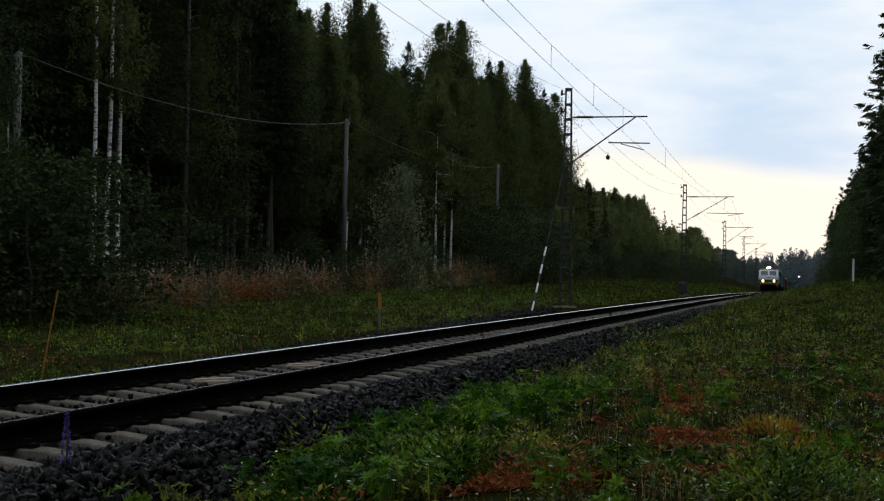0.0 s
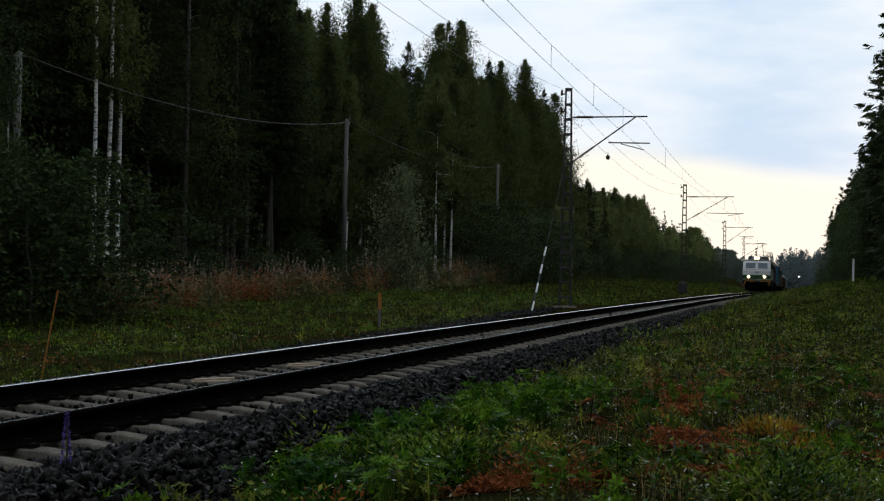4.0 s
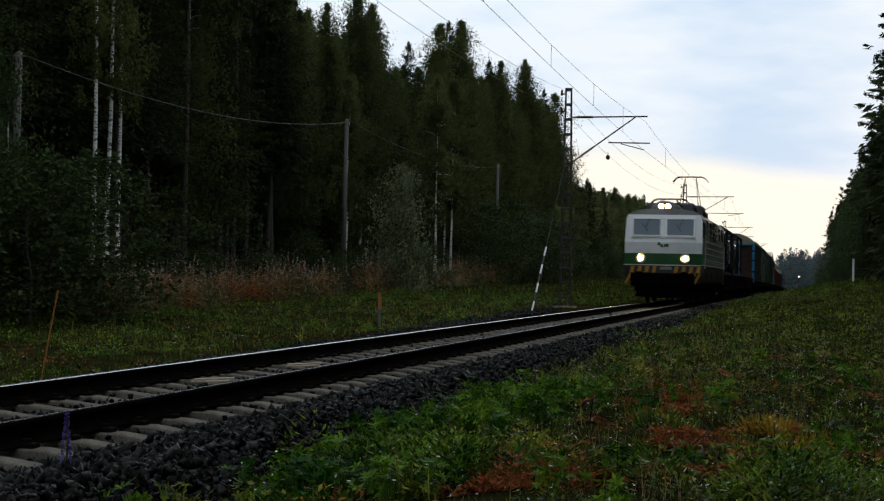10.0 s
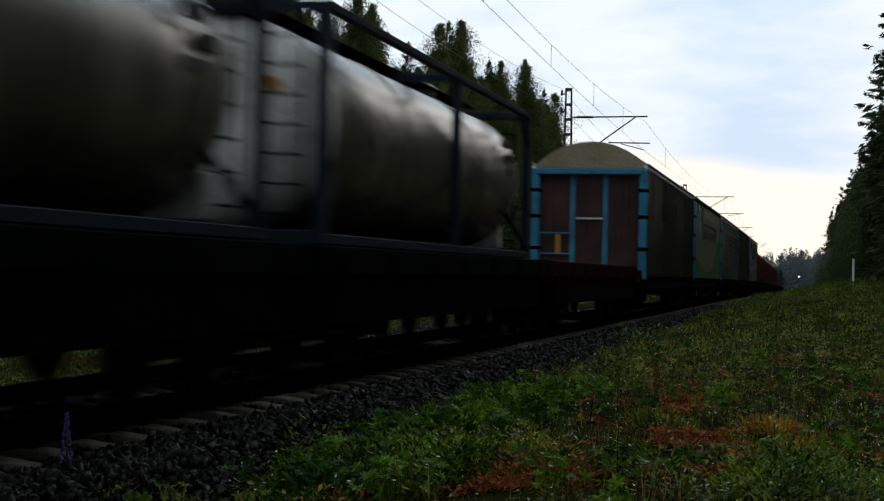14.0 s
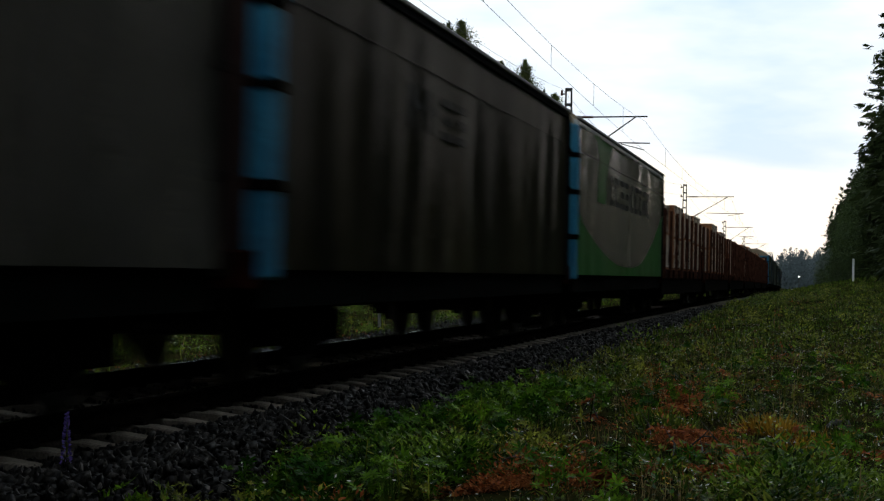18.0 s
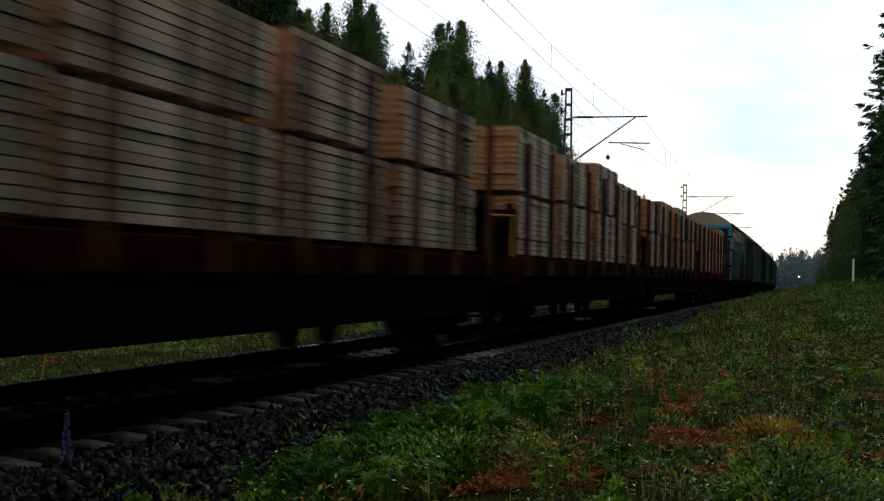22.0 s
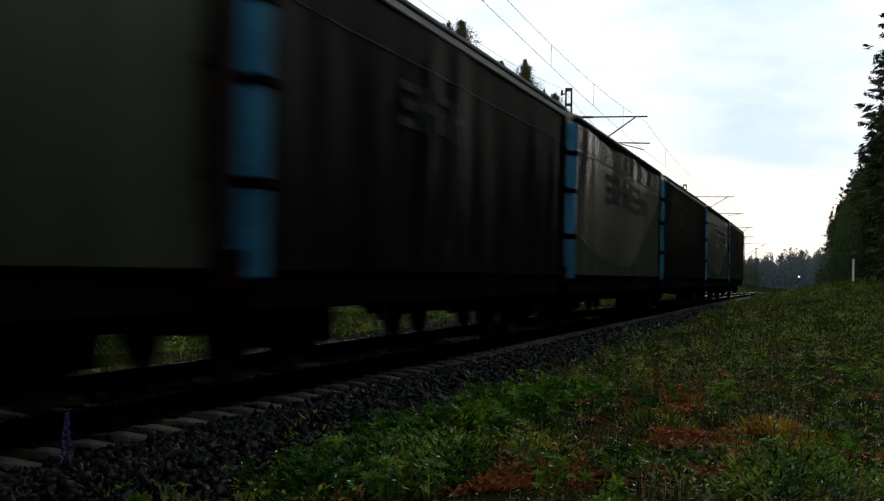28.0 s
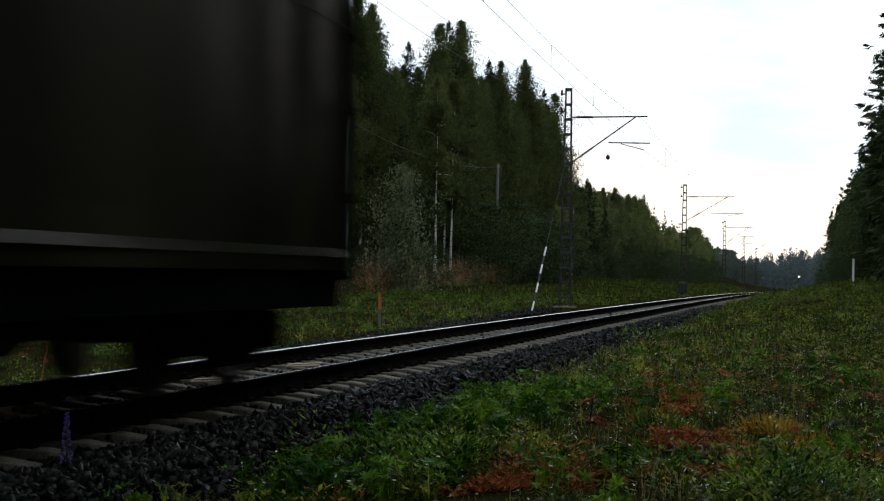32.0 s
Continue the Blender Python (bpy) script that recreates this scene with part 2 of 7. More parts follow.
        fs = [(j * n + i, j * n + (i + 1) % n, (j + 1) * n + (i + 1) % n, (j + 1) * n + i) for j in range(m - 1) for i in range(n)]
        fs += [tuple(range(n)), tuple(range((m - 1) * n, m * n))]
        return self.add(vs, fs, k)

    def sweep(self, points, r, n=4, k=0):
        """One connected tube through all the points."""
        pts = [Vector(p) for p in points]
        vs, m = [], len(pts)
        for j, p in enumerate(pts):
            d = pts[min(j + 1, m - 1)] - pts[max(j - 1, 0)]
            a = d.cross(Vector((0, 0, 1)) if abs(d.normalized().z) < 0.9 else Vector((0, 1, 0))).normalized()
            b = d.cross(a).normalized()
            vs += [p + a * (r * math.cos(2 * math.pi * i / n)) + b * (r * math.sin(2 * math.pi * i / n)) for i in range(n)]
        fs = [(j * n + i, j * n + (i + 1) % n, (j + 1) * n + (i + 1) % n, (j + 1) * n + i) for j in range(m - 1) for i in range(n)]
        return self.add(vs, fs + [tuple(range(n)), tuple(range((m - 1) * n, m * n))], k)

    def prism(self, outline, y0, y1, k=0):
        """An outline of (x, z) drawn out from y0 to y1."""
        n = len(outline)
        vs = [(x, y0, z) for x, z in outline] + [(x, y1, z) for x, z in outline]
        fs = [(i, (i + 1) % n, n + (i + 1) % n, n + i) for i in range(n)] + [tuple(range(n)), tuple(range(n, 2 * n))]
        return self.add(vs, fs, k)

    def mesh(self, name, materials, smooth=False):
        me = bpy.data.meshes.new(name)
        me.from_pydata(self.v, [], self.f)
        for m in materials if isinstance(materials, (list, tuple)) else [materials]:
            me.materials.append(m)
        if any(self.m):
            me.polygons.foreach_set("material_index", self.m)
        if smooth:
            me.polygons.foreach_set("use_smooth", [True] * len(self.f))
        bm = bmesh.new()
        bm.from_mesh(me)
        bmesh.ops.recalc_face_normals(bm, faces=bm.faces)
        bm.to_mesh(me)
        bm.free()
        return me


def quick_mesh(name, verts, faces, materials, smooth=False, index=None):
    """A mesh from numpy arrays: vertices n x 3 and faces n x 3 or n x 4."""
    verts, faces = np.asarray(verts, np.float32), np.asarray(faces, np.int32)
    me = bpy.data.meshes.new(name)
    me.vertices.add(len(verts))
    me.vertices.foreach_set("co", verts.ravel())
    k = faces.shape[1]
    me.loops.add(faces.size)
    me.loops.foreach_set("vertex_index", faces.ravel())
    me.polygons.add(len(faces))
    me.polygons.foreach_set("loop_start", np.arange(0, faces.size, k, dtype=np.int32))
    me.polygons.foreach_set("loop_total", np.full(len(faces), k, np.int32))
    for m in materials if isinstance(materials, (list, tuple)) else [materials]:
        me.materials.append(m)
    if index is not None:
        me.polygons.foreach_set("material_index", np.asarray(index, np.int32))
    if smooth:
        me.polygons.foreach_set("use_smooth", np.ones(len(faces), bool))
    me.update(calc_edges=True)
    return me


def part(name, shape, material, parent, label="", smooth=False):
    me = shape if isinstance(shape, bpy.types.Mesh) else shape.mesh(name, material, smooth)
    ob = new(name, me)
    ob.parent = parent
    return tagged(ob, label)


def thing(name, label, category, group="", kind="", at=None):
    ob = new(name)
    ob.empty_display_size = 0.3
    if at is not None:
        ob.matrix_basis = at if isinstance(at, Matrix) else Matrix.Translation(at)
    return tagged(ob, label, category, group, kind)


# ---- ground ----
def smooth_step(a, b, v):
    v = np.clip((v - a) / (b - a), 0, 1)
    return v * v * (3 - 2 * v)


def ground_z(x, y):
    """Height of the ground at a distance x from the track's middle, y along it (numpy arrays)."""
    x, y = np.asarray(x, float), np.asarray(y, float)
    yz = np.clip(y, 0, 180)
    base = -(DIP * yz * yz / 2 + DIP * 180 * np.maximum(y - 180, 0))
    foot_r = -0.50 + 0.42 * smooth_step(8, 95, y)
    rise = 0.012 + 0.20 * smooth_step(35, 190, y)
    right = foot_r + rise * np.clip(x - 2.1, 0, 12) + 0.03 * np.maximum(x - 14, 0)
    foot_l = -0.50 + 0.33 * smooth_step(15, 70, y)
    far_l = np.clip(-0.55 + (y - 40) * 0.0125, -0.7, 0.85) - base * 0.9
    blend = np.clip((-x - 2.6) / 11.4, 0, 1)
    left = foot_l + (far_l - foot_l) * blend
    bed = np.full_like(x, -0.55)
    z = np.where(x > 2.1, right, np.where(x < -2.1, left, bed))
    return z + base


def shift_x(y):
    yc = np.clip(y, 0, 240)
    return -(BEND * yc * yc / 2 + BEND * 240 * np.maximum(y - 240, 0))


def bumps(x, y):
    return (0.05 * np.sin(1.7 * x + 0.6 * y) * np.sin(0.9 * y - 0.4 * x) + 0.03 * np.sin(3.1 * x - 2.2 * y + 1.0) + 0.02 * np.sin(5.3 * y + 2.0 * x)) * (np.abs(x) > 2.4)


def build_ground():
    xs = np.concatenate([-np.geomspace(2500, 45, 14), np.arange(-42, -14, 1.6), np.arange(-14, -2.5, 0.45), np.array([-2.4, -2.1, -1.9, 1.9, 2.1, 2.4]), np.arange(2.7, 15, 0.3), np.arange(15, 42, 2.0), np.geomspace(45, 2500, 14)])
    ys = np.concatenate([-np.geomspace(2500, 20, 12), np.arange(-18, 6, 2.0), np.arange(6, 60, 0.4), np.arange(60, 130, 0.9), np.arange(130, 420, 4.0), np.geomspace(430, 3500, 18)])
    gx, gy = np.meshgrid(xs, ys)
    z = ground_z(gx, gy) + bumps(gx, gy)
    verts = np.stack([gx + shift_x(gy), gy, z], -1).reshape(-1, 3)
    n, m = len(ys), len(xs)
    a = (np.arange(n - 1)[:, None] * m + np.arange(m - 1)[None]).ravel()
    faces = np.stack([a, a + 1, a + m + 1, a + m], 1)
    ob = new("ground", quick_mesh("ground", verts, faces, SOIL, True))
    tagged(ob, "grassy railway verge of dark soil and low weeds", "ground", kind="structure")


build_ground()


# ---- track ----
Y0, Y1, PITCH_S = -14.0, 460.0, 0.64
SLEEPER_START = 11.2575 - 0.64 * 36


def stations(a, b, step):
    n = max(2, int((b - a) / step) + 1)
    return [a + (b - a) * i / (n - 1) for i in range(n)]


def along(outline, y0, y1, step, material, name, index=None, jitter=0.0):
    """Draws an outline of (x, z) out along the track."""
    ys = stations(y0, y1, step)
    n, vs = len(outline), []
    rnd = random.Random(3)
    for y in ys:
        for x, z in outline:
            p = on_track(x, y, z)
            vs.append((p.x + rnd.uniform(-jitter, jitter), p.y, p.z + rnd.uniform(-jitter, jitter)))
    fs = [(j * n + i, j * n + (i + 1) % n, (j + 1) * n + (i + 1) % n, (j + 1) * n + i) for j in range(len(ys) - 1) for i in range(n)]
    idx = None if index is None else [index[i] for j in range(len(ys) - 1) for i in range(n)]
    return quick_mesh(name, vs, fs, material, False, idx)


BOARDS = [(-0.19, 17.12, 6), (-0.19, 20.38, 10)]
TRACK = thing("railway_track", "single broad-gauge railway track on concrete sleepers in dark ballast", "railway track", kind="structure")


def build_track():
    bed = [(-2.75, -0.75), (-1.95, -0.29), (-1.5, -0.26), (-1.2, -0.265), (1.15, -0.275), (1.28, -0.31), (1.5, -0.30), (1.85, -0.345), (2.45, -0.68), (2.6, -0.9)]
    part("ballast_bed", along(bed, -30, Y1, 0.5, BALLAST, "ballast_bed", jitter=0.018), None, TRACK, "bed of crushed dark granite with shade in its colour")
    prof = [(-0.075, -0.172), (0.075, -0.172), (0.075, -0.160), (0.012, -0.140), (0.010, -0.050), (0.036, -0.040), (0.036, -0.006), (0.026, -0.001), (0.011, 0.0), (-0.017, 0.0), (-0.028, -0.001), (-0.036, -0.006), (-0.036, -0.040), (-0.010, -0.050), (-0.012, -0.140), (-0.075, -0.160)]
    for side in (-1, 1):
        outline = [(side * 0.798 + x, z) for x, z in prof]
        kinds = [0] * len(prof)
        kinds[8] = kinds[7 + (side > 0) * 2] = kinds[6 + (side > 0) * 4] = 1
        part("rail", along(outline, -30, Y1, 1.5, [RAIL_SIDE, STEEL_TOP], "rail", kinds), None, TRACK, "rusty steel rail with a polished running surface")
    # one concrete sleeper: deep under the rails, waisted in the middle
    s = Shape()
    rows = [(-1.30, 0.215, 0.10, 0.145), (-1.02, 0.0, 0.10, 0.145), (-0.62, 0.0, 0.10, 0.145), (-0.30, 0.03, 0.085, 0.13), (0.30, 0.03, 0.085, 0.13), (0.62, 0.0, 0.10, 0.145), (1.02, 0.0, 0.10, 0.145), (1.30, 0.215, 0.10, 0.145)]
    vs, fs = [], []
    for x, drop, top, bottom in rows:
        drop = 0.035 if abs(x) > 1.2 else drop
        zt = -0.180 - drop
        vs += [(x, -bottom, -0.40), (x, -top, zt - 0.012), (x, -top + 0.014, zt), (x, top - 0.014, zt), (x, top, zt - 0.012), (x, bottom, -0.40)]
    for j in range(len(rows) - 1):
        for i in range(6):
            fs.append((j * 6 + i, j * 6 + (i + 1) % 6, j * 6 + 6 + (i + 1) % 6, j * 6 + 6 + i))
    fs += [tuple(range(6)), tuple(range(42, 48))]
    s.add(vs, fs)
    mesh = s.mesh("sleeper", CONCRETE)
    clip = Shape()
    for dx in (-0.115, 0.115):
        clip.box(dx - 0.045, dx + 0.045, -0.06, 0.06, -0.182, -0.145, 0.008)
        clip.box(dx * 0.8 - 0.03, dx * 0.8 + 0.03, -0.02, 0.02, -0.15, -0.118, 0.006)
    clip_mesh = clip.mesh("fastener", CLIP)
    rnd = random.Random(11)
    rest = Shape()
    for i in range(430):
        y = SLEEPER_START + PITCH_S * i
        m = Matrix.Translation(on_track(0, y, rnd.uniform(-0.006, 0.006))) @ pose(0, 0, 0, 0, 0, rnd.uniform(-0.6, 0.6))
        if i < 286:
            ob = new("sleeper", mesh)
            ob.parent, ob.matrix_basis = TRACK, m
            if 26 < i < 120:
                for side in (-0.798, 0.798):
                    c = new("fastener", clip_mesh)
                    c.parent, c.matrix_basis = ob, Matrix.Translation((side, 0, 0))
        else:
            rest.box(-1.3, 1.3, -0.13, 0.13, -0.4, -0.185, 0.0, 0, m)
    tagged(part("sleepers_far", rest, CONCRETE, TRACK), kind="stuff")


build_track()


def rocks(n, seed, place, small, large, flat=0.7):
    """Angular stones: boxes with all corners pushed about, as arrays of vertices and triangles."""
    rng = np.random.default_rng(seed)
    cube = np.array([(x, y, z) for x in (-1, 1) for y in (-1, 1) for z in (-1, 1)], float) * 0.8
    tri = np.array([(0, 1, 3), (0, 3, 2), (4, 6, 7), (4, 7, 5), (0, 4, 5), (0, 5, 1), (2, 3, 7), (2, 7, 6), (0, 2, 6), (0, 6, 4), (1, 5, 7), (1, 7, 3)])
    shape = (cube[None] + rng.uniform(-0.55, 0.55, (n, 8, 3))) * rng.uniform([0.7, 0.5, flat * 0.5], [1.35, 1.0, flat], (n, 3))[:, None]
    ang = rng.uniform(0, 2 * np.pi, (n, 3))
    for ax in range(3):
        c, s = np.cos(ang[:, ax])[:, None], np.sin(ang[:, ax])[:, None]
        if ax < 2:
            c, s = np.cos(ang[:, ax] * 0.22)[:, None], np.sin(ang[:, ax] * 0.22)[:, None]
        a, b = [q for q in range(3) if q != ax]
        p, q = shape[..., a].copy(), shape[..., b].copy()
        shape[..., a], shape[..., b] = c * p - s * q, s * p + c * q
    size = rng.uniform(small, large, n)[:, None, None]
    verts = shape * size + place[:, None]
    faces = tri[None] + (np.arange(n) * 8)[:, None, None]
    return verts.reshape(-1, 3), faces.reshape(-1, 3)


def bed_height(x):
    return np.interp(x, [-2.75, -1.95, -1.5, -1.15, 1.05, 1.25, 1.5, 1.85, 2.45, 2.7], [-0.75, -0.25, -0.21, -0.232, -0.245, -0.262, -0.225, -0.265, -0.62, -0.72])


def build_ballast():
    rng = np.random.default_rng(5)
    strips = [(1.18, 2.75, 8.0, 32.0, 17000, 0.022, 0.050), (-1.2, 1.2, 8.0, 32.0, 11000, 0.014, 0.028), (1.15, 2.6, 32.0, 80.0, 9000, 0.03, 0.06), (-3.75, -2.7, 14.0, 60.0, 6500, 0.025, 0.05), (-1.1, 1.1, 32.0, 70.0, 1500, 0.025, 0.04)]
    vs, fs, n0 = [], [], 0
    for x0, x1, y0, y1, n, a, b in strips:
        x, y = rng.uniform(x0, x1, n), y0 + (y1 - y0) * rng.uniform(0, 1, n) ** 1.25
        z = np.where(x < -2.65, ground_z(x, y) + DIP * np.clip(y, 0, 180) ** 2 / 2 + 0.02, bed_height(x)) + rng.uniform(-0.035, 0.03, n) + 0.018 * np.sin(x * 9 + y * 5) * np.sin(y * 7.3)
        keep = np.ones(n, bool)
        phase = (y - SLEEPER_START + PITCH_S / 2) % PITCH_S - PITCH_S / 2
        keep &= ~((np.abs(x) < 1.26) & (np.abs(phase) < 0.13) & (rng.uniform(0, 1, n) > 0.03))
        keep &= ~(np.abs(np.abs(x) - 0.798) < 0.12)
        x, y, z = x[keep], y[keep], z[keep]
        yz = np.clip(y, 0, 180)
        v, f = rocks(len(x), n, np.stack([x + shift_x(y), y, z - DIP * yz * yz / 2], 1), a, b)
        vs.append(v)
        fs.append(f + n0)
        n0 += len(v)
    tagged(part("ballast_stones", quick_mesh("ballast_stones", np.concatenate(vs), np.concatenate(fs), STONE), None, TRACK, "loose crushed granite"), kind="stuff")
    # the stones nearest to the camera, one by one
    kinds = []
    for i in range(10):
        v, f = rocks(1, 100 + i, np.zeros((1, 3)), 0.05, 0.06)
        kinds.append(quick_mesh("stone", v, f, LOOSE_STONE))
    rnd = random.Random(8)
    for i in range(290):
        x, y = rnd.uniform(1.3, 2.55), rnd.uniform(9.0, 17.0)
        p = on_track(x, y, float(bed_height(x)) + rnd.uniform(0.012, 0.035))
        ob = new("stone", kinds[i % 10])
        ob.parent = TRACK
        ob.matrix_basis = Matrix.LocRotScale(p, Euler((rnd.uniform(-0.4, 0.4), rnd.uniform(-0.4, 0.4), rnd.uniform(0, 6.28))), Vector((1, 1, 1)) * rnd.uniform(0.45, 0.95))


build_ballast()
for _x, _y, _r in BOARDS:
    board = thing("loose_board", "pale offcut boards lying between the rails", "board", "boards on the track", at=Matrix.Translation(on_track(_x, _y, -0.175)) @ pose(0, 0, 0.02, 2, -3, _r))
    part("board", Shape().box(-0.21, 0.21, -0.09, 0.01, 0, 0.016, 0.003), BOARD, board)
    part("board", Shape().box(-0.19, 0.23, -0.01, 0.09, 0.017, 0.033, 0.003, 0, pose(0, 0, 0, 0, 0, 8)), BOARD, board)


# ---- plants ----
def quads(centre, u, v):
    """Rhombic leaves: centre n x 3 with half axes u and v."""
    n = len(centre)
    verts = np.stack([centre - u, centre + v, centre + u, centre - v], 1).reshape(-1, 3)
    return verts, np.arange(4 * n).reshape(n, 4)


def unit(v):
    return v / np.maximum(np.linalg.norm(v, axis=-1, keepdims=True), 1e-9)


def spruce_crown(seed, h, r, low, branches, sprays, size):
    """Boughs in uneven tiers, each with sprays hanging from both sides."""
    rng = np.random.default_rng(seed)
    tiers = max(9, int((h - low) / 0.48))
    t = np.clip((rng.integers(0, tiers, branches) + rng.normal(0.5, 0.4, branches)) / tiers, 0, 1)
    z0 = low + (h * 0.985 - low) * t
    az = rng.uniform(0, 2 * np.pi, branches)
    length = (r * np.minimum(1, (1 - t) * 2.0) ** 0.75 + 0.04) * rng.uniform(0.35, 1.2, branches)
    s = rng.uniform(0.10, 1.0, (branches, sprays)) ** 0.75
    out = np.stack([np.cos(az), np.sin(az), np.zeros(branches)], 1)
    side = np.stack([-np.sin(az), np.cos(az), np.zeros(branches)], 1)
    bend = (-0.30 + 0.42 * t)[:, None] * s * length[:, None] + 0.12 * s ** 3 * length[:, None]
    lr = rng.choice([-1.0, 1.0], s.shape)
    c = out[:, None] * (length[:, None] * s)[..., None]
    c = c + side[:, None] * (lr * np.abs(rng.normal(0, 0.15, s.shape)) * length[:, None] * (1.15 - 0.8 * s))[..., None]
    c[..., 2] += z0[:, None] + bend - np.abs(rng.normal(0, 0.16, s.shape))
    d = out[:, None] * 0.7 + side[:, None] * (lr * 0.6)[..., None] + rng.normal(0, 0.25, s.shape + (3,))
    d[..., 2] -= 0.55 - 0.5 * t[:, None]
    c, d = c.reshape(-1, 3), unit(d.reshape(-1, 3))
    n = len(c)
    w = unit(np.cross(d, rng.normal(0, 1, (n, 3))))
    k = size * rng.uniform(0.55, 1.4, (n, 1)) * np.clip(1.35 - 0.95 * c[:, 2:3] / h, 0.36, 1)
    return quads(c, d * k, w * k * 0.30)


def birch_crown(seed, h, r, low, branches, twigs, leafy, size, rise=(26, 50)):
    """Rising branches that arch over, with leaves strung along their hanging twigs."""
    rng = np.random.default_rng(seed)
    t = np.sort(rng.uniform(0, 1, branches) ** 0.9)
    z0 = low + (h - low) * 0.985 * t
    az = rng.uniform(0, 2 * np.pi, branches)
    uneven = 1 + 0.34 * np.sin(3 * az + 9 * t) * np.sin(17 * t + az)
    length = (r * np.minimum(1, (1 - t) * (h - low) / (0.34 * h)) ** 0.62 * np.minimum(1, 0.5 + 2.4 * t) * uneven + 0.10) * rng.uniform(0.35, 1.15, branches)
    e = np.radians(rise[0] + (rise[1] - rise[0]) * t + rng.normal(0, 9, branches))
    s = rng.uniform(0.18, 1.0, (branches, twigs))
    out = np.stack([np.cos(az), np.sin(az), np.zeros(branches)], 1)
    p = out[:, None] * (length[:, None] * s * np.cos(e)[:, None])[..., None] + rng.normal(0, 0.15, s.shape + (3,)) * length[:, None, None]
    p[..., 2] += z0[:, None] + length[:, None] * (s * np.sin(e)[:, None] * 1.1 - 0.45 * s * s)
    drop = rng.uniform(0.2, 1.0, s.shape) * np.minimum(1.0, 0.35 + 0.45 * length)[:, None]
    q = rng.uniform(0, 1, s.shape + (leafy,))
    c = p[..., None, :] + rng.normal(0, 1, q.shape + (3,)) * ((0.045 + 0.03 * r) * np.minimum(1.0, 0.25 + 0.6 * length))[:, None, None, None]
    c[..., 2] -= q * drop[..., None]
    c = c.reshape(-1, 3)
    n = len(c)
    d = rng.normal(0, 0.6, (n, 3))
    d[:, 2] -= 0.7
    d = unit(d)
    w = unit(np.cross(d, rng.normal(0, 1, (n, 3))))
    k = size * rng.uniform(0.55, 1.4, (n, 1)) * np.clip(1.5 - 0.9 * c[:, 2:3] / h, 0.62, 1)
    return quads(c, d * k, w * k * 0.6)


def pine_crown(seed, h, r, low, branches, tufts_on, needles, size):
    """Near level branches, upturned at their ends, with round tufts of needles."""
    rng = np.random.default_rng(seed)
    t = np.sort(rng.uniform(0, 1, branches))
    az = rng.uniform(0, 2 * np.pi, branches)
    length = (r * (1.05 - t) ** 0.5 + 0.2) * rng.uniform(0.55, 1.15, branches)
    s = rng.uniform(0.35, 1.0, (branches, tufts_on))
    out = np.stack([np.cos(az), np.sin(az), np.zeros(branches)], 1)
    p = out[:, None] * (length[:, None] * s)[..., None] + rng.normal(0, 0.10, s.shape + (3,)) * length[:, None, None] * np.array([1, 1, 0.35])
    p[..., 2] += (low + (h - low) * t)[:, None] + length[:, None] * 0.22 * s ** 2
    c = (p[..., None, :] + rng.normal(0, 0.13, s.shape + (needles, 3)) * np.array([1, 1, 0.6])).reshape(-1, 3)
    n = len(c)
    d = unit(rng.normal(0, 1, (n, 3)) + np.array([0, 0, 0.5]))
    w = unit(np.cross(d, rng.normal(0, 1, (n, 3))))
    k = size * rng.uniform(0.6, 1.4, (n, 1))
    return quads(c, d * k, w * k * 0.3)


def bush_crown(seed, h, r, low, clumps, leafy, size):
    """A rounded bush: leaves in loose clumps towards its outside."""
    rng = np.random.default_rng(seed)
    t = rng.uniform(0, 1, clumps)
    wide = r * np.sin(np.pi * (0.12 + 0.86 * t) ** 0.8) ** 0.8 + 0.1
    az = rng.uniform(0, 2 * np.pi, clumps)
    rad = wide * rng.uniform(0.2, 1, clumps) ** 0.4 * rng.uniform(0.75, 1.25, clumps)
    mid = np.stack([rad * np.cos(az), rad * np.sin(az), low + (h - low) * t], 1)
    spread = rng.uniform(0.2, 0.6, (clumps, 1, 1)) * (0.28 + 0.10 * r)
    c = (mid[:, None] + rng.normal(0, 1, (clumps, leafy, 3)) * spread * np.array([1, 1, 0.6])).reshape(-1, 3)
    n = len(c)
    d = rng.normal(0, 1, (n, 3)) * np.array([1, 1, 0.45])
    d[:, 2] -= 0.25
    d = unit(d)
    w = unit(np.cross(d, rng.normal(0, 0.6, (n, 3)) + np.array([0, 0, 1.0])))
    k = size * rng.uniform(0.55, 1.4, (n, 1))
    return quads(c, d * k, w * k * 0.55)


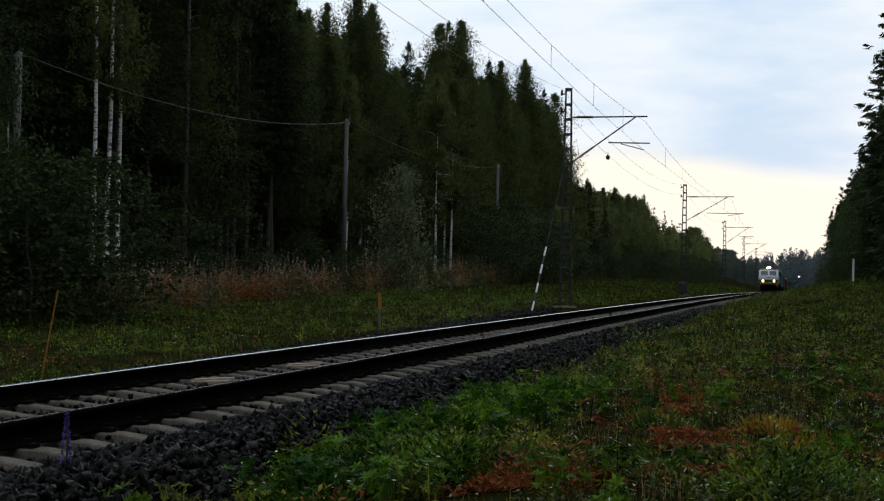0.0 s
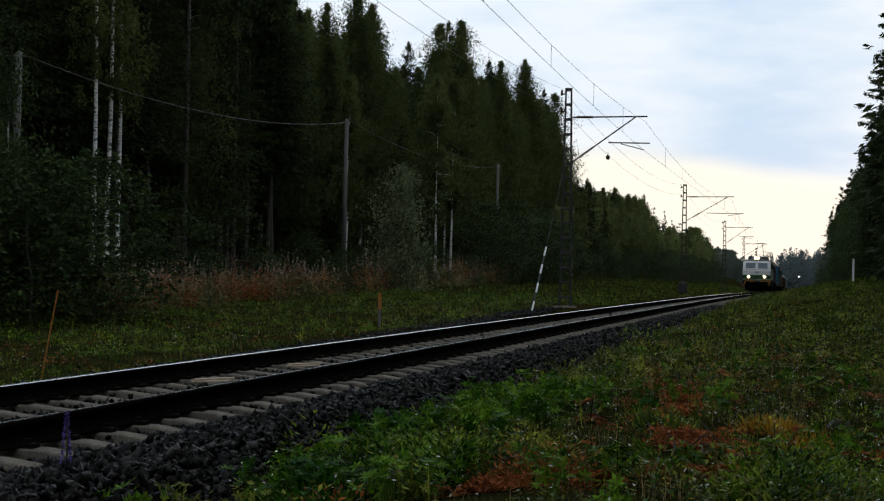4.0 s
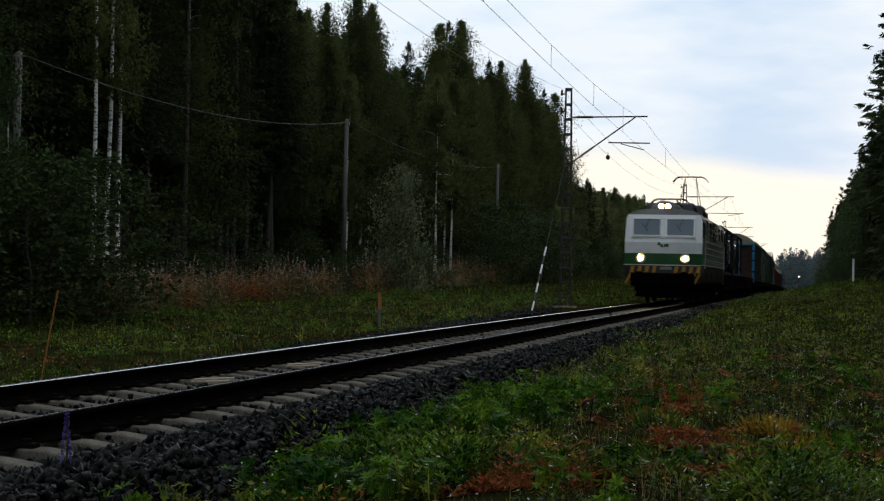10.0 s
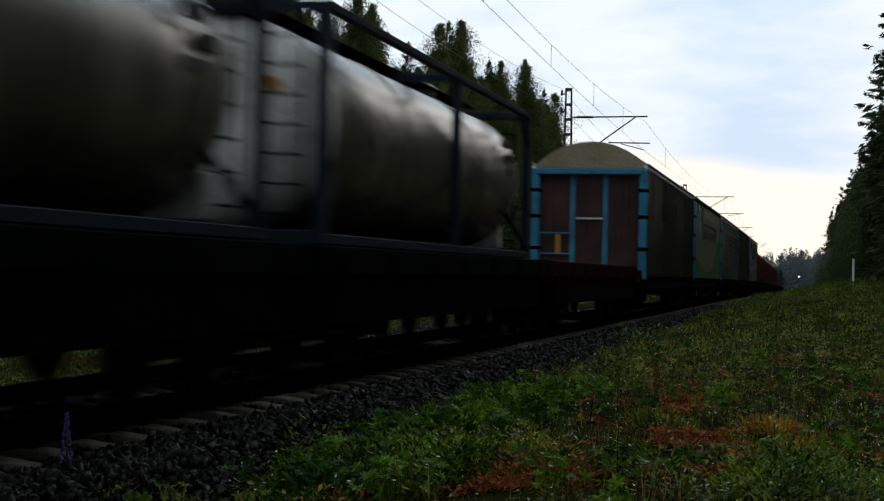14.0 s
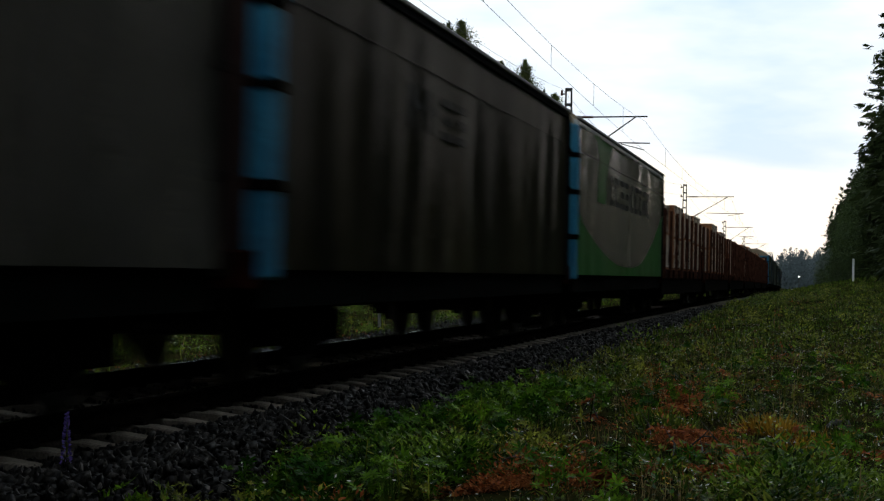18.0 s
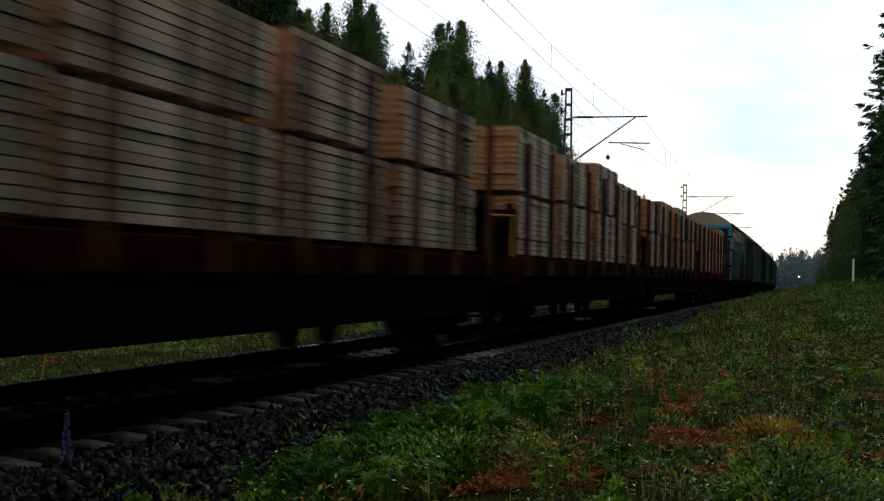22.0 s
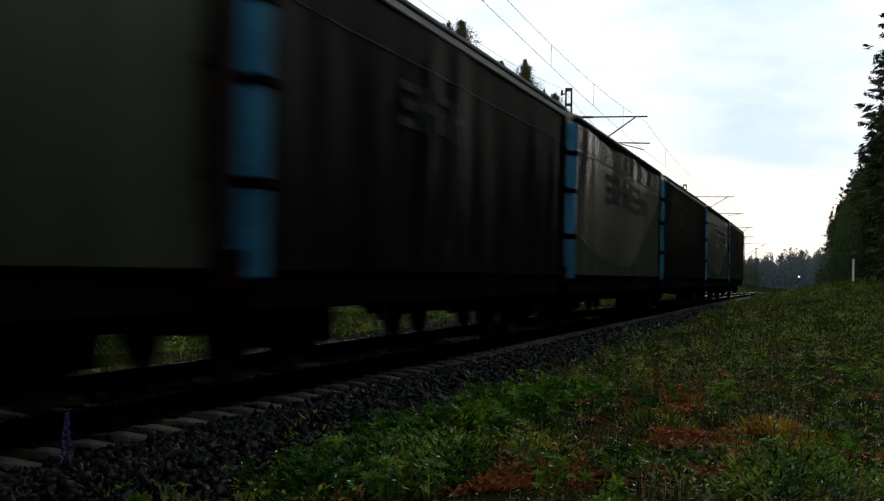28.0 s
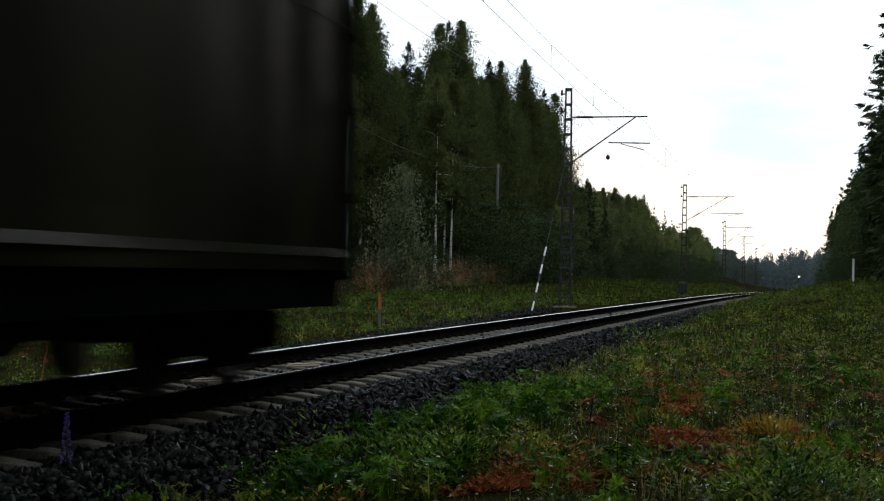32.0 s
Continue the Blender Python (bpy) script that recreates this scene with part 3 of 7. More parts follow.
def trunk_shape(seed, h, r, limbs, low, lean=0.25, reach=1.2):
    """A bent tapered trunk with a few limbs."""
    rnd = random.Random(seed)
    s = Shape()
    pts = [Vector((0, 0, -0.3))]
    dx, dy = rnd.uniform(-lean, lean), rnd.uniform(-lean, lean)
    for i in range(1, 7):
        f = i / 6
        pts.append(Vector((dx * f * f * h * 0.06 + rnd.uniform(-0.05, 0.05), dy * f * f * h * 0.06 + rnd.uniform(-0.05, 0.05), h * f * 0.97)))
    for i in range(6):
        s.tube(pts[i], pts[i + 1], r * (1 - i / 6.3) * (1.25 if i == 0 else 1), r * (1 - (i + 1) / 6.3), 8, 0, False)
    for _ in range(limbs):
        f = rnd.uniform(low / h, 0.92)
        j = min(5, int(f * 6))
        p = pts[j].lerp(pts[j + 1], f * 6 - j)
        a, l = rnd.uniform(0, 6.28), reach * rnd.uniform(0.6, 1.3) * (1.2 - f)
        mid = p + Vector((math.cos(a) * l * 0.6, math.sin(a) * l * 0.6, l * rnd.uniform(-0.1, 0.5)))
        tip = mid + Vector((math.cos(a) * l * 0.6, math.sin(a) * l * 0.6, l * rnd.uniform(-0.2, 0.3)))
        s.tube(p, mid, r * 0.22, r * 0.13, 5, 0, False)
        s.tube(mid, tip, r * 0.13, r * 0.05, 5, 0, False)
    return s


def tree_kind(name, label, category, group, trunk, bark, crown, leaf):
    ob = thing(name, label, category, group)
    part("trunk", trunk, bark, ob, smooth=True)
    part("crown", quick_mesh("crown", crown[0], crown[1], leaf), None, ob)
    return ob


def plant(kind, x, y, turn, scale, used):
    """The first call moves the model itself, later ones copy it."""
    z = float(ground_z(x, y)) - 0.1
    m = Matrix.Translation((x + track_x(y), y, z)) @ pose(0, 0, 0, 0, 0, turn)
    if kind.name in used:
        ob = copy_thing(kind, m)
    else:
        used.add(kind.name)
        ob = kind
        ob.matrix_basis = m
    ob.scale = (scale, scale, scale)
    return ob


# heights above the rails of the tall wood's skyline and of the lower wood after it, along the line
SKYLINE = ((0, 45, 78.9, 82.6, 86.8, 90, 93, 96.2, 100.3, 103, 105.5, 109, 115.5, 121.8, 126, 129.1, 133.2, 138.3, 144, 150.7, 156, 162.1, 169.7, 176),
           (20, 20, 15.5, 15.6, 14.7, 14.9, 16.3, 16.1, 14.6, 14.4, 15.3, 14.8, 18.2, 18.9, 16.4, 16.6, 17.6, 18.0, 17.4, 19.6, 17.6, 18.4, 18.7, 16))
LOW_LINE = ((145, 152, 159, 174, 190, 203, 220, 231, 242, 263, 284, 320, 358, 385, 403, 430), (8.0, 8.8, 10.7, 9.9, 10.7, 10.4, 11.4, 9.6, 8.6, 8.5, 9.4, 10.1, 10.9, 9.0, 7.2, 6.0))


def build_forest():
    rnd = random.Random(21)
    S = "dark green spruce with drooping boughs at the forest edge"
    B = "tall birch with a grey and white trunk and thin green foliage"
    near_s = [tree_kind("spruce_tree", S, "tree", "forest trees", trunk_shape(i, 20, 0.17, 10, 3), BARK, spruce_crown(i, 20, 2.5, (1.6, 5.5, 8.0)[i], 760, 27, 0.15), SPRUCE) for i in range(3)]
    near_b = [tree_kind("birch_tree", B, "tree", "forest trees", trunk_shape(10 + i, 20, 0.115, 22, 6, 0.5, 1.8), BARK_GREY, birch_crown(10 + i, 20, (3.7, 3.3, 2.9)[i], (3.0, 4.0, 5.5)[i], 340, 9, 9, 0.09), BIRCH_LEAF) for i in range(3)]
    bare_b = [tree_kind("birch_tree", "slender birch with a long bare white trunk", "tree", "forest trees", trunk_shape(16 + i, 21, 0.105, 6, 13, 0.5), BARK_BIRCH, birch_crown(16 + i, 21.5, 1.7, 7.4, 80, 10, 12, 0.07), BIRCH_LEAF) for i in range(3)]
    far_s = [tree_kind("spruce_tree", "slim dark spruce in the wood beside the line", "tree", "forest trees", trunk_shape(20 + i, 16, 0.13, 4, 3), BARK, spruce_crown(20 + i, 16, 2.6, 0.8, 380, 19, 0.22), SPRUCE) for i in range(2)]
    far_b = [tree_kind("birch_tree", "young birch with full green foliage beside the line", "tree", "forest trees", trunk_shape(30 + i, 14, 0.11, 8, 4, 0.4, 1.6), BARK_BIRCH, birch_crown(30 + i, 14, (3.5, 3.0, 2.6)[i], (0.4, 0.8, 1.6)[i], 160, 7, 8, 0.14), FAR_LEAF) for i in range(3)]
    pines = [tree_kind("pine_tree", "tall pine with a bare grey-brown trunk and a high crown", "tree", "forest trees", trunk_shape(60 + i, 21, 0.14, 9, 11, 0.3, 1.0), BARK, pine_crown(60 + i, 21.5, 2.3, 12.0, 60, 6, 20, 0.15), SPRUCE) for i in range(2)]
    edge_b = [tree_kind("birch_tree", "dark leafy birch on the bank before the spruces", "tree", "forest trees", trunk_shape(36 + i, 14, 0.11, 8, 4, 0.4, 1.2), BARK, birch_crown(36 + i, 14, 3.0, 0.3, 190, 7, 9, 0.13), PINE_LEAF) for i in range(2)]
    used = set()

    def grow(k, tall, x, y, top):
        z = float(ground_z(x, y))
        plant(k, x, y, rnd.uniform(0, 360), max(0.15, (top - z) / tall), used)
    # the tall front of the wood, then its depth
    for row, (x0, x1, step) in enumerate(((-20.3, -18.7, 1.9), (-25, -21.5, 2.3), (-33, -26, 3.0))):
        y = 38 + row * 3
        while y < 173:
            yy, xx = y + rnd.uniform(-0.8, 0.8), rnd.uniform(x0, x1)
            birch = rnd.random() < (0.06 if yy < 78 else 0.8 if row == 0 else 0.65)
            seen = yy * 25.6 / (6.1 - xx)
            top = 1 + (np.interp(seen, *SKYLINE) - 1) * yy / seen * ((0.97 if rnd.random() < 0.3 else rnd.uniform(0.80, 0.95)) - 0.04 * (row > 0) * (yy > 78))
            k = rnd.choice(near_b) if birch else near_s[(0 if rnd.random() < 0.75 else rnd.randrange(3)) if yy > 78 else (2 if rnd.random() < 0.7 else 1)]
            grow(k, 20.0, xx, yy, top)
            y += step * rnd.uniform(0.7, 1.3)
    for y, k in ((86.8, near_b[1]), (93.0, near_b[0]), (96.2, near_b[2]), (105.5, near_s[0]), (114.6, near_b[0]), (117.5, near_s[0]), (121.8, near_b[2]), (133.2, near_s[0]), (138.3, near_b[1]), (150.7, near_b[2]), (162.1, near_s[0]), (169.7, near_b[0])):
        grow(k, 20.0, -19.5, y, float(np.interp(y, *SKYLINE)) + 0.55)
    # the lower wood further on
    for row, (x0, x1, step) in enumerate(((-16.2, -14.0, 2.5), (-21, -17, 3.0), (-29, -22, 3.6))):
        y = 146 + row * 10
        while y < 415:
            yy, xx = y + rnd.uniform(-1.2, 1.2), rnd.uniform(x0, x1)
            seen = min(yy * 21.5 / (6.5 - xx), 430)
            top = 1 + (np.interp(seen, *LOW_LINE) - 1) * yy / seen * (1.0 if rnd.random() < 0.3 else rnd.uniform(0.66, 0.96)) - 0.8 * (row > 0)
            if rnd.random() < (0.36 if yy < 240 else 0.2):
                grow(rnd.choice(far_s), 16.0, xx, yy, top * 1.03)
            else:
                grow(rnd.choice(far_b), 14.0, xx, yy, top)
            y += step * rnd.uniform(0.7, 1.3) * (1.0 if yy < 260 else 1.5)
    # the wood on the bank across the line: leafy trees before dark spruces
    y = 150
    while y < 330:
        yy, xx = y + rnd.uniform(-1.5, 1.5), rnd.uniform(12.6, 14.6)
        plant(rnd.choice(far_s), xx + 0.8, yy, rnd.uniform(0, 360), (1.15 if yy < 185 else 0.98) * rnd.uniform(0.85, 1.2), used)
        if yy > 165:
            plant(rnd.choice(edge_b), xx - rnd.uniform(0.6, 1.6), yy + 1.3, rnd.uniform(0, 360), rnd.uniform(0.66, 0.95), used)
        y += 3.2 * rnd.uniform(0.7, 1.3)
    # the tall pine whose boughs reach out before the sky
    plant(pines[0], 12.1, 150.0, 40, 1.03, used)
    plant(pines[1], 13.0, 145.0, 10, 0.95, used)
    # trees past counting: deep in the wood, far off and behind the camera
    many = []
    # the last three strips are added out of view to block low sky light
    for x0, x1, y0, y1, step, size in ((15, 20, 140, 470, 3.6, 1.3), (12.4, 14.5, 330, 470, 3.6, 1.0), (-26, -19, 250, 400, 2.4, 0.62), (12.0, 14.0, -75, 142, 3.4, 1.3), (15, 20, -75, 142, 3.8, 1.3), (-24, -18, -75, 30, 4.5, 1.3)):
        y = y0
        while y < y1:
            xx = rnd.uniform(x0, x1)
            many.append((xx, y, size * rnd.uniform(0.85, 1.2), rnd.uniform(0, 6.28)))
            y += step * rnd.uniform(0.75, 1.25)
    fine, coarse = spruce_crown(77, 16.5, 2.3, 0.6, 110, 13, 0.33), spruce_crown(77, 16.5, 2.3, 0.6, 80, 7, 0.55)
    vs, fs, n0 = [], [], 0
    for xx, y, k, turn in many:
        base_v, base_f = fine if y > 90 else coarse
        c, sn = math.cos(turn) * k, math.sin(turn) * k
        vs.append(np.stack([base_v[:, 0] * c - base_v[:, 1] * sn + xx + track_x(y), base_v[:, 0] * sn + base_v[:, 1] * c + y, base_v[:, 2] * k + float(ground_z(xx, y))], 1))
        fs.append(base_f + n0)
        n0 += len(base_v)
    tagged(new("dense_wood", quick_mesh("dense_wood", np.concatenate(vs), np.concatenate(fs), SPRUCE)), "dense dark spruce wood further off and, unseen, around the camera", "forest", kind="stuff")
    # the birch group and single pines that stand out
    for x, y, k, s in ((-17.0, 51.9, 0, 0.95), (-17.1, 53.2, 1, 0.98), (-17.0, 53.9, 2, 0.9), (-18.6, 64.2, 0, 0.8)):
        plant(bare_b[k], x, y, rnd.uniform(0, 360), s, used)
    mid_b = [tree_kind("birch_tree", "slim birch with a short white trunk under green foliage", "tree", "forest trees", trunk_shape(18 + i, 12, 0.085, 8, 6, 0.4, 1.2), BARK_BIRCH, birch_crown(18 + i, 12.5, 1.8, 4.4, 80, 10, 12, 0.09), BIRCH_LEAF) for i in range(2)]
    for x, y, k, s in ((-15.5, 96.3, 0, 1.0), (-15.5, 100.6, 1, 1.02), (-17.6, 108.5, 0, 0.95), (-17.5, 84.2, 1, 0.9)):
        plant(mid_b[k], x, y, rnd.uniform(0, 360), s, used)
    young_b = [tree_kind("birch_tree", "young birch with sparse small leaves over the shrubs", "tree", "forest trees", trunk_shape(70 + i, 8.2, 0.06, 10, 2, 0.5, 1.0), BARK_GREY, birch_crown(70 + i, 8.5, 1.7, 0.8, 60, 9, 11, 0.05), PINE_LEAF) for i in range(2)]
    for x, y, k, s in ((-14.6, 41.0, 0, 1.0), (-15.9, 42.6, 1, 0.9), (-14.9, 39.0, 1, 1.0)):
        plant(young_b[k], x, y, rnd.uniform(0, 360), s, used)
    for i, y in enumerate((56.6, 58.4, 60.7, 63.4, 65.0, 67.8, 69.1, 73.5, 76.0, 61.8, 66.3, 71.0)):
        plant(pines[i % 2], -18.3 - 0.9 * (i % 3) - (i > 8) * 2.5, y, rnd.uniform(0, 360), rnd.uniform(0.85, 1.0), used)
    # shrubs in front of the wood
    shrubs = [tree_kind("leafy_shrub", "dense dark green leafy shrub at the edge of the wood", "shrub", "shrubs along the wood", trunk_shape(40 + i, 2.6, 0.04, 10, 0.4, 0.8, 1.4), BARK, bush_crown(40 + i, 3.0, 1.35, 0.12, 230, 22, 0.05), PINE_LEAF) for i in range(3)]
    sapling = tree_kind("birch_sapling", "bushy young tree with grey-green leaves before the wood", "tree", "", trunk_shape(50, 5.6, 0.07, 8, 0.6, 0.3, 1.6), BARK, birch_crown(50, 6.3, 2.3, 0.2, 240, 8, 7, 0.065, (10, 50)), WILLOW)
    plant(sapling, -13.8, 81.0, 30, 1.0, used)
    for x, y, k in ((-14.5, 108, 1.7), (-13.6, 113, 1.5), (-14.8, 119, 1.9), (-14, 126, 1.6), (-15, 133, 1.8), (-14.2, 141, 1.5), (-17.5, 60, 1.4), (-18, 67, 1.5), (-14.6, 66, 0.5), (-14.5, 71.5, 0.6), (-15, 75, 0.7), (-14.4, 88, 0.6), (-14.8, 92, 0.9), (-14.2, 101, 0.6)):
        plant(shrubs[rnd.randrange(3)], x, y, rnd.uniform(0, 360), k, used)
    y = 30.0
    while y < 150:
        x = rnd.uniform(-19.0, -17.0) if y > 45 else rnd.uniform(-16.5, -12.6)
        plant(rnd.choice(shrubs), x, y, rnd.uniform(0, 360), rnd.uniform(0.65, 1.3) * (1.25 if y < 44 else 0.75), used)
        y += rnd.uniform(0.55, 1.4) if y < 45 else rnd.uniform(2.2, 5.0)
    for _ in range(60):
        y = rnd.uniform(110, 340)
        plant(rnd.choice(shrubs), rnd.uniform(-14.5, -9.5 - (y < 160) * 3), y, rnd.uniform(0, 360), rnd.uniform(0.6, 1.3), used)
    for _ in range(34):
        plant(rnd.choice(shrubs), rnd.uniform(8.6, 11.5), rnd.uniform(172, 330), rnd.uniform(0, 360), rnd.uniform(0.5, 1.0), used)
    # low leafy wood along the line further on
    base_v, base_f = birch_crown(78, 14.0, 2.8, 0.3, 40, 6, 5, 0.34)
    vs, count = [], 0
    for x0, x1, y0, y1, step, low, high in ((-17, -12.5, 400, 500, 2.6, 0.42, 0.6), (-22, -17, 400, 500, 3.0, 0.5, 0.65), (-12, -5.5, 385, 500, 2.6, 0.30, 0.46), (9.5, 13, 330, 480, 3.0, 0.35, 0.55)):
        y = y0
        while y < y1:
            xx, k, turn = rnd.uniform(x0, x1), rnd.uniform(low, high), rnd.uniform(0, 6.28)
            c, sn = math.cos(turn) * k, math.sin(turn) * k
            vs.append(np.stack([base_v[:, 0] * c - base_v[:, 1] * sn + xx + track_x(y), base_v[:, 0] * sn + base_v[:, 1] * c + y, base_v[:, 2] * k + float(ground_z(xx, y))], 1))
            count += 1
            y += step * rnd.uniform(0.7, 1.3)
    fs = base_f[None] + (np.arange(count) * len(base_v))[:, None, None]
    tagged(new("far_birch_wood", quick_mesh("far_birch_wood", np.concatenate(vs), fs.reshape(-1, 4), HAZY_LEAF)), "low leafy birch wood along the distant line, haze in its colour", "forest", kind="stuff")
    # the depth of the wood and the far woods, beyond counting
    rng = np.random.default_rng(4)
    vs, fs, n0 = [], [], 0
    for n, x0, x1, y0, y1, high in ((15000, -75, -33, 5, 360, 16), (7000, -70, -34, 20, 150, 4.5), (5000, 21, 55, -60, 300, 17)):
        y = rng.uniform(y0, y1, n)
        x = rng.uniform(x0, x1, n)
        c = np.stack([x + shift_x(y), y, ground_z(x, y) + rng.uniform(0, 1, n) ** 0.8 * high], 1)
        d = unit(rng.normal(0, 1, (n, 3)))
        w = unit(np.cross(d, rng.normal(0, 1, (n, 3))))
        v, f = quads(c, d * 1.3, w * 0.8)
        vs.append(v)
        fs.append(f + n0)
        n0 += len(v)
    tagged(new("forest_depth", quick_mesh("forest_depth", np.concatenate(vs), np.concatenate(fs), SPRUCE)), "dense dark spruce forest further in", "forest", kind="stuff")
    # far crowns: ragged spires, thick with sprays, in rows up the rise
    n, m = 900, 150
    y = rng.uniform(560, 880, n)
    x = rng.uniform(-85, 50, n)
    crest = 8.2 + 1.5 * np.sin(x * 0.06 + 0.8) + 1.0 * np.sin(x * 0.23) - 0.0003 * (x + 18) ** 2 + rng.uniform(-1.6, 1.0, n)
    r = rng.uniform(1.6, 3.4, n)
    foot = ground_z(np.full(n, -8.0), y) - 1
    up = rng.uniform(0, 1, (n, m)) ** 0.8
    wide = r[:, None] * (1.05 - up) ** 0.7
    a = rng.uniform(0, 2 * np.pi, (n, m))
    c = np.stack([(x + shift_x(y))[:, None] + wide * np.cos(a), y[:, None] + wide * np.sin(a), foot[:, None] + (crest - foot)[:, None] * up], -1).reshape(-1, 3)
    d = unit(rng.normal(0, 1, (n * m, 3)) + np.array([0, 0, 0.9]))
    w = unit(np.cross(d, rng.normal(0, 1, (n * m, 3))))
    k = rng.uniform(0.30, 0.70, (n * m, 1)) * (1.25 - 0.75 * up.reshape(-1, 1))
    vs, fs = quads(c, d * k, w * k * 0.75)
    tagged(new("far_woods", quick_mesh("far_woods", vs, fs, FAR)), "woods on the far rise, coloured blue-green for haze", "forest", kind="stuff")


# the blue-green stands in for air haze over the far trees
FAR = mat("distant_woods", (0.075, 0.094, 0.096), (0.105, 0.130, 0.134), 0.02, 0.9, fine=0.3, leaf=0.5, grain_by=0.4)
build_forest()


def blades(n, seed, xr, yr, height, width, material, name, label, power=1.0, mask=None, lie=0.45):
    """Grass: one bent blade is two triangles."""
    rng = np.random.default_rng(seed)
    x = rng.uniform(*xr, n)
    y = yr[0] + (yr[1] - yr[0]) * rng.uniform(0, 1, n) ** power
    if mask is not None:
        keep = rng.uniform(0, 1, n) < mask(x, y)
        x, y = x[keep], y[keep]
        n = len(x)
    z = ground_z(x, y) + bumps(x, y) - 0.02
    swell = np.sin(x * 1.9 + 0.7 * y) * np.sin(y * 1.3 - x) + 0.6 * np.sin(x * 4.3 - 1.9 * y + 1)
    h = rng.uniform(height[0], height[1], n) * rng.uniform(0.6, 1.0, n) * np.clip(0.85 + 0.5 * swell, 0.35, 1.7)
    a = rng.uniform(0, 2 * np.pi, n)
    l = rng.uniform(0, lie, n) * h
    base = np.stack([x + shift_x(y), y, z], 1)
    side = np.stack([np.cos(a), np.sin(a), np.zeros(n)], 1) * (width * rng.uniform(0.6, 1.3, n))[:, None]
    b = a + rng.uniform(0.5, 2.5, n)
    bend = np.stack([np.cos(b) * l, np.sin(b) * l, np.zeros(n)], 1)
    mid = base + bend * 0.35 + np.stack([np.zeros(n), np.zeros(n), h * 0.6], 1)
    tip = base + bend + np.stack([np.zeros(n), np.zeros(n), h * 0.95], 1)
    verts = np.stack([base - side, base + side, mid + side * 0.7, tip, mid - side * 0.7], 1).reshape(-1, 3)
    i = np.arange(n)[:, None] * 5
    faces = np.concatenate([i + np.array([[0, 1, 2]]), i + np.array([[0, 2, 4]]), i + np.array([[4, 2, 3]])])
    return tagged(new(name, quick_mesh(name, verts, faces, material)), label, "grass", kind="stuff")


def leaves(n, seed, xr, yr, zr, size, material, name, label, power=1.0, mask=None, clump=1, category="weeds"):
    """Low leafy plants: clumps of leaves over the ground."""
    rng = np.random.default_rng(seed)
    x = rng.uniform(*xr, n)
    y = yr[0] + (yr[1] - yr[0]) * rng.uniform(0, 1, n) ** power
    if mask is not None:
        keep = rng.uniform(0, 1, n) < mask(x, y)
        x, y = x[keep], y[keep]
    tall = np.repeat(rng.uniform(0.3, 1, len(x)) * np.clip(0.8 + 0.45 * np.sin(x * 1.3 + 0.8 * y) * np.sin(y * 0.57 - x), 0.4, 1.2), clump)
    x = np.repeat(x, clump)
    y = np.repeat(y, clump)
    n = len(x)
    up = rng.uniform(0, 1, n) * tall
    x = x + rng.normal(0, 0.09, n) * (0.4 + up)
    y = y + rng.normal(0, 0.09, n) * (0.4 + up)
    z = ground_z(x, y) + bumps(x, y) + zr[0] + (zr[1] - zr[0]) * up
    d = rng.normal(0, 1, (n, 3))
    d[:, 2] = np.abs(d[:, 2]) * 0.35
    d = unit(d)
    w = unit(np.cross(d, rng.normal(0, 0.4, (n, 3)) + np.array([0, 0, 1.0])))
    k = size * rng.uniform(0.5, 1.4, (n, 1))
    v, f = quads(np.stack([x + shift_x(y), y, z], 1), d * k, w * k * 0.38)
    return tagged(new(name, quick_mesh(name, v, f, material)), label, category, kind="stuff")


def tufts(n, seed, xr, yr, high, size, per, steep, slim, material, name, label, power=1.0, mask=None, category="weeds"):
    """Single plants: leaves spreading from a short stem, steep and slim for grass, flat and broad for herbs."""
    rng = np.random.default_rng(seed)
    x = rng.uniform(*xr, n)
    y = yr[0] + (yr[1] - yr[0]) * rng.uniform(0, 1, n) ** power
    if mask is not None:
        keep = rng.uniform(0, 1, n) < mask(x, y)
        x, y = x[keep], y[keep]
    k = rng.uniform(0.35, 1.0, len(x)) * np.clip(1.0 + 0.6 * np.sin(x * 2.1 + 1.3 * y) * np.sin(y * 1.7 - x), 0.45, 1.5)
    x, y, k = (np.repeat(a, per) for a in (x, y, k))
    n = len(x)
    up = rng.uniform(0, 1, n) ** 0.8
    a = rng.uniform(0, 2 * np.pi, n)
    e = np.radians(rng.uniform(steep[0], steep[1], n) + 25 * (up - 0.5))
    d = np.stack([np.cos(a) * np.cos(e), np.sin(a) * np.cos(e), np.sin(e)], 1)
    w = unit(np.cross(d, np.array([0, 0, 1.0]) + rng.normal(0, 0.25, (n, 3))))
    l = (size * np.sqrt(k) * rng.uniform(0.6, 1.25, n))[:, None]
    wide = 0.75 * high + 0.05
    out = wide * k * np.sqrt(rng.uniform(0, 1, n))
    dome = 1 - 0.75 * (out / (wide * k)) ** 2
    x, y = x + np.cos(a) * out, y + np.sin(a) * out
    base = np.stack([x + shift_x(y), y, ground_z(x, y) + bumps(x, y) - 0.01 + high * k * (0.25 + 0.75 * up) * dome], 1)
    v, f = quads(base + d * l * 0.5, d * l * 0.5, w * l * slim)
    return tagged(new(name, quick_mesh(name, v, f, material)), label, category, kind="stuff")


def scattered(n, rng, xr, yr, power, mask):
    x = rng.uniform(*xr, n)
    y = yr[0] + (yr[1] - yr[0]) * rng.uniform(0, 1, n) ** power
    if mask is not None:
        keep = rng.uniform(0, 1, n) < mask(x, y)
        x, y = x[keep], y[keep]
    return x, y


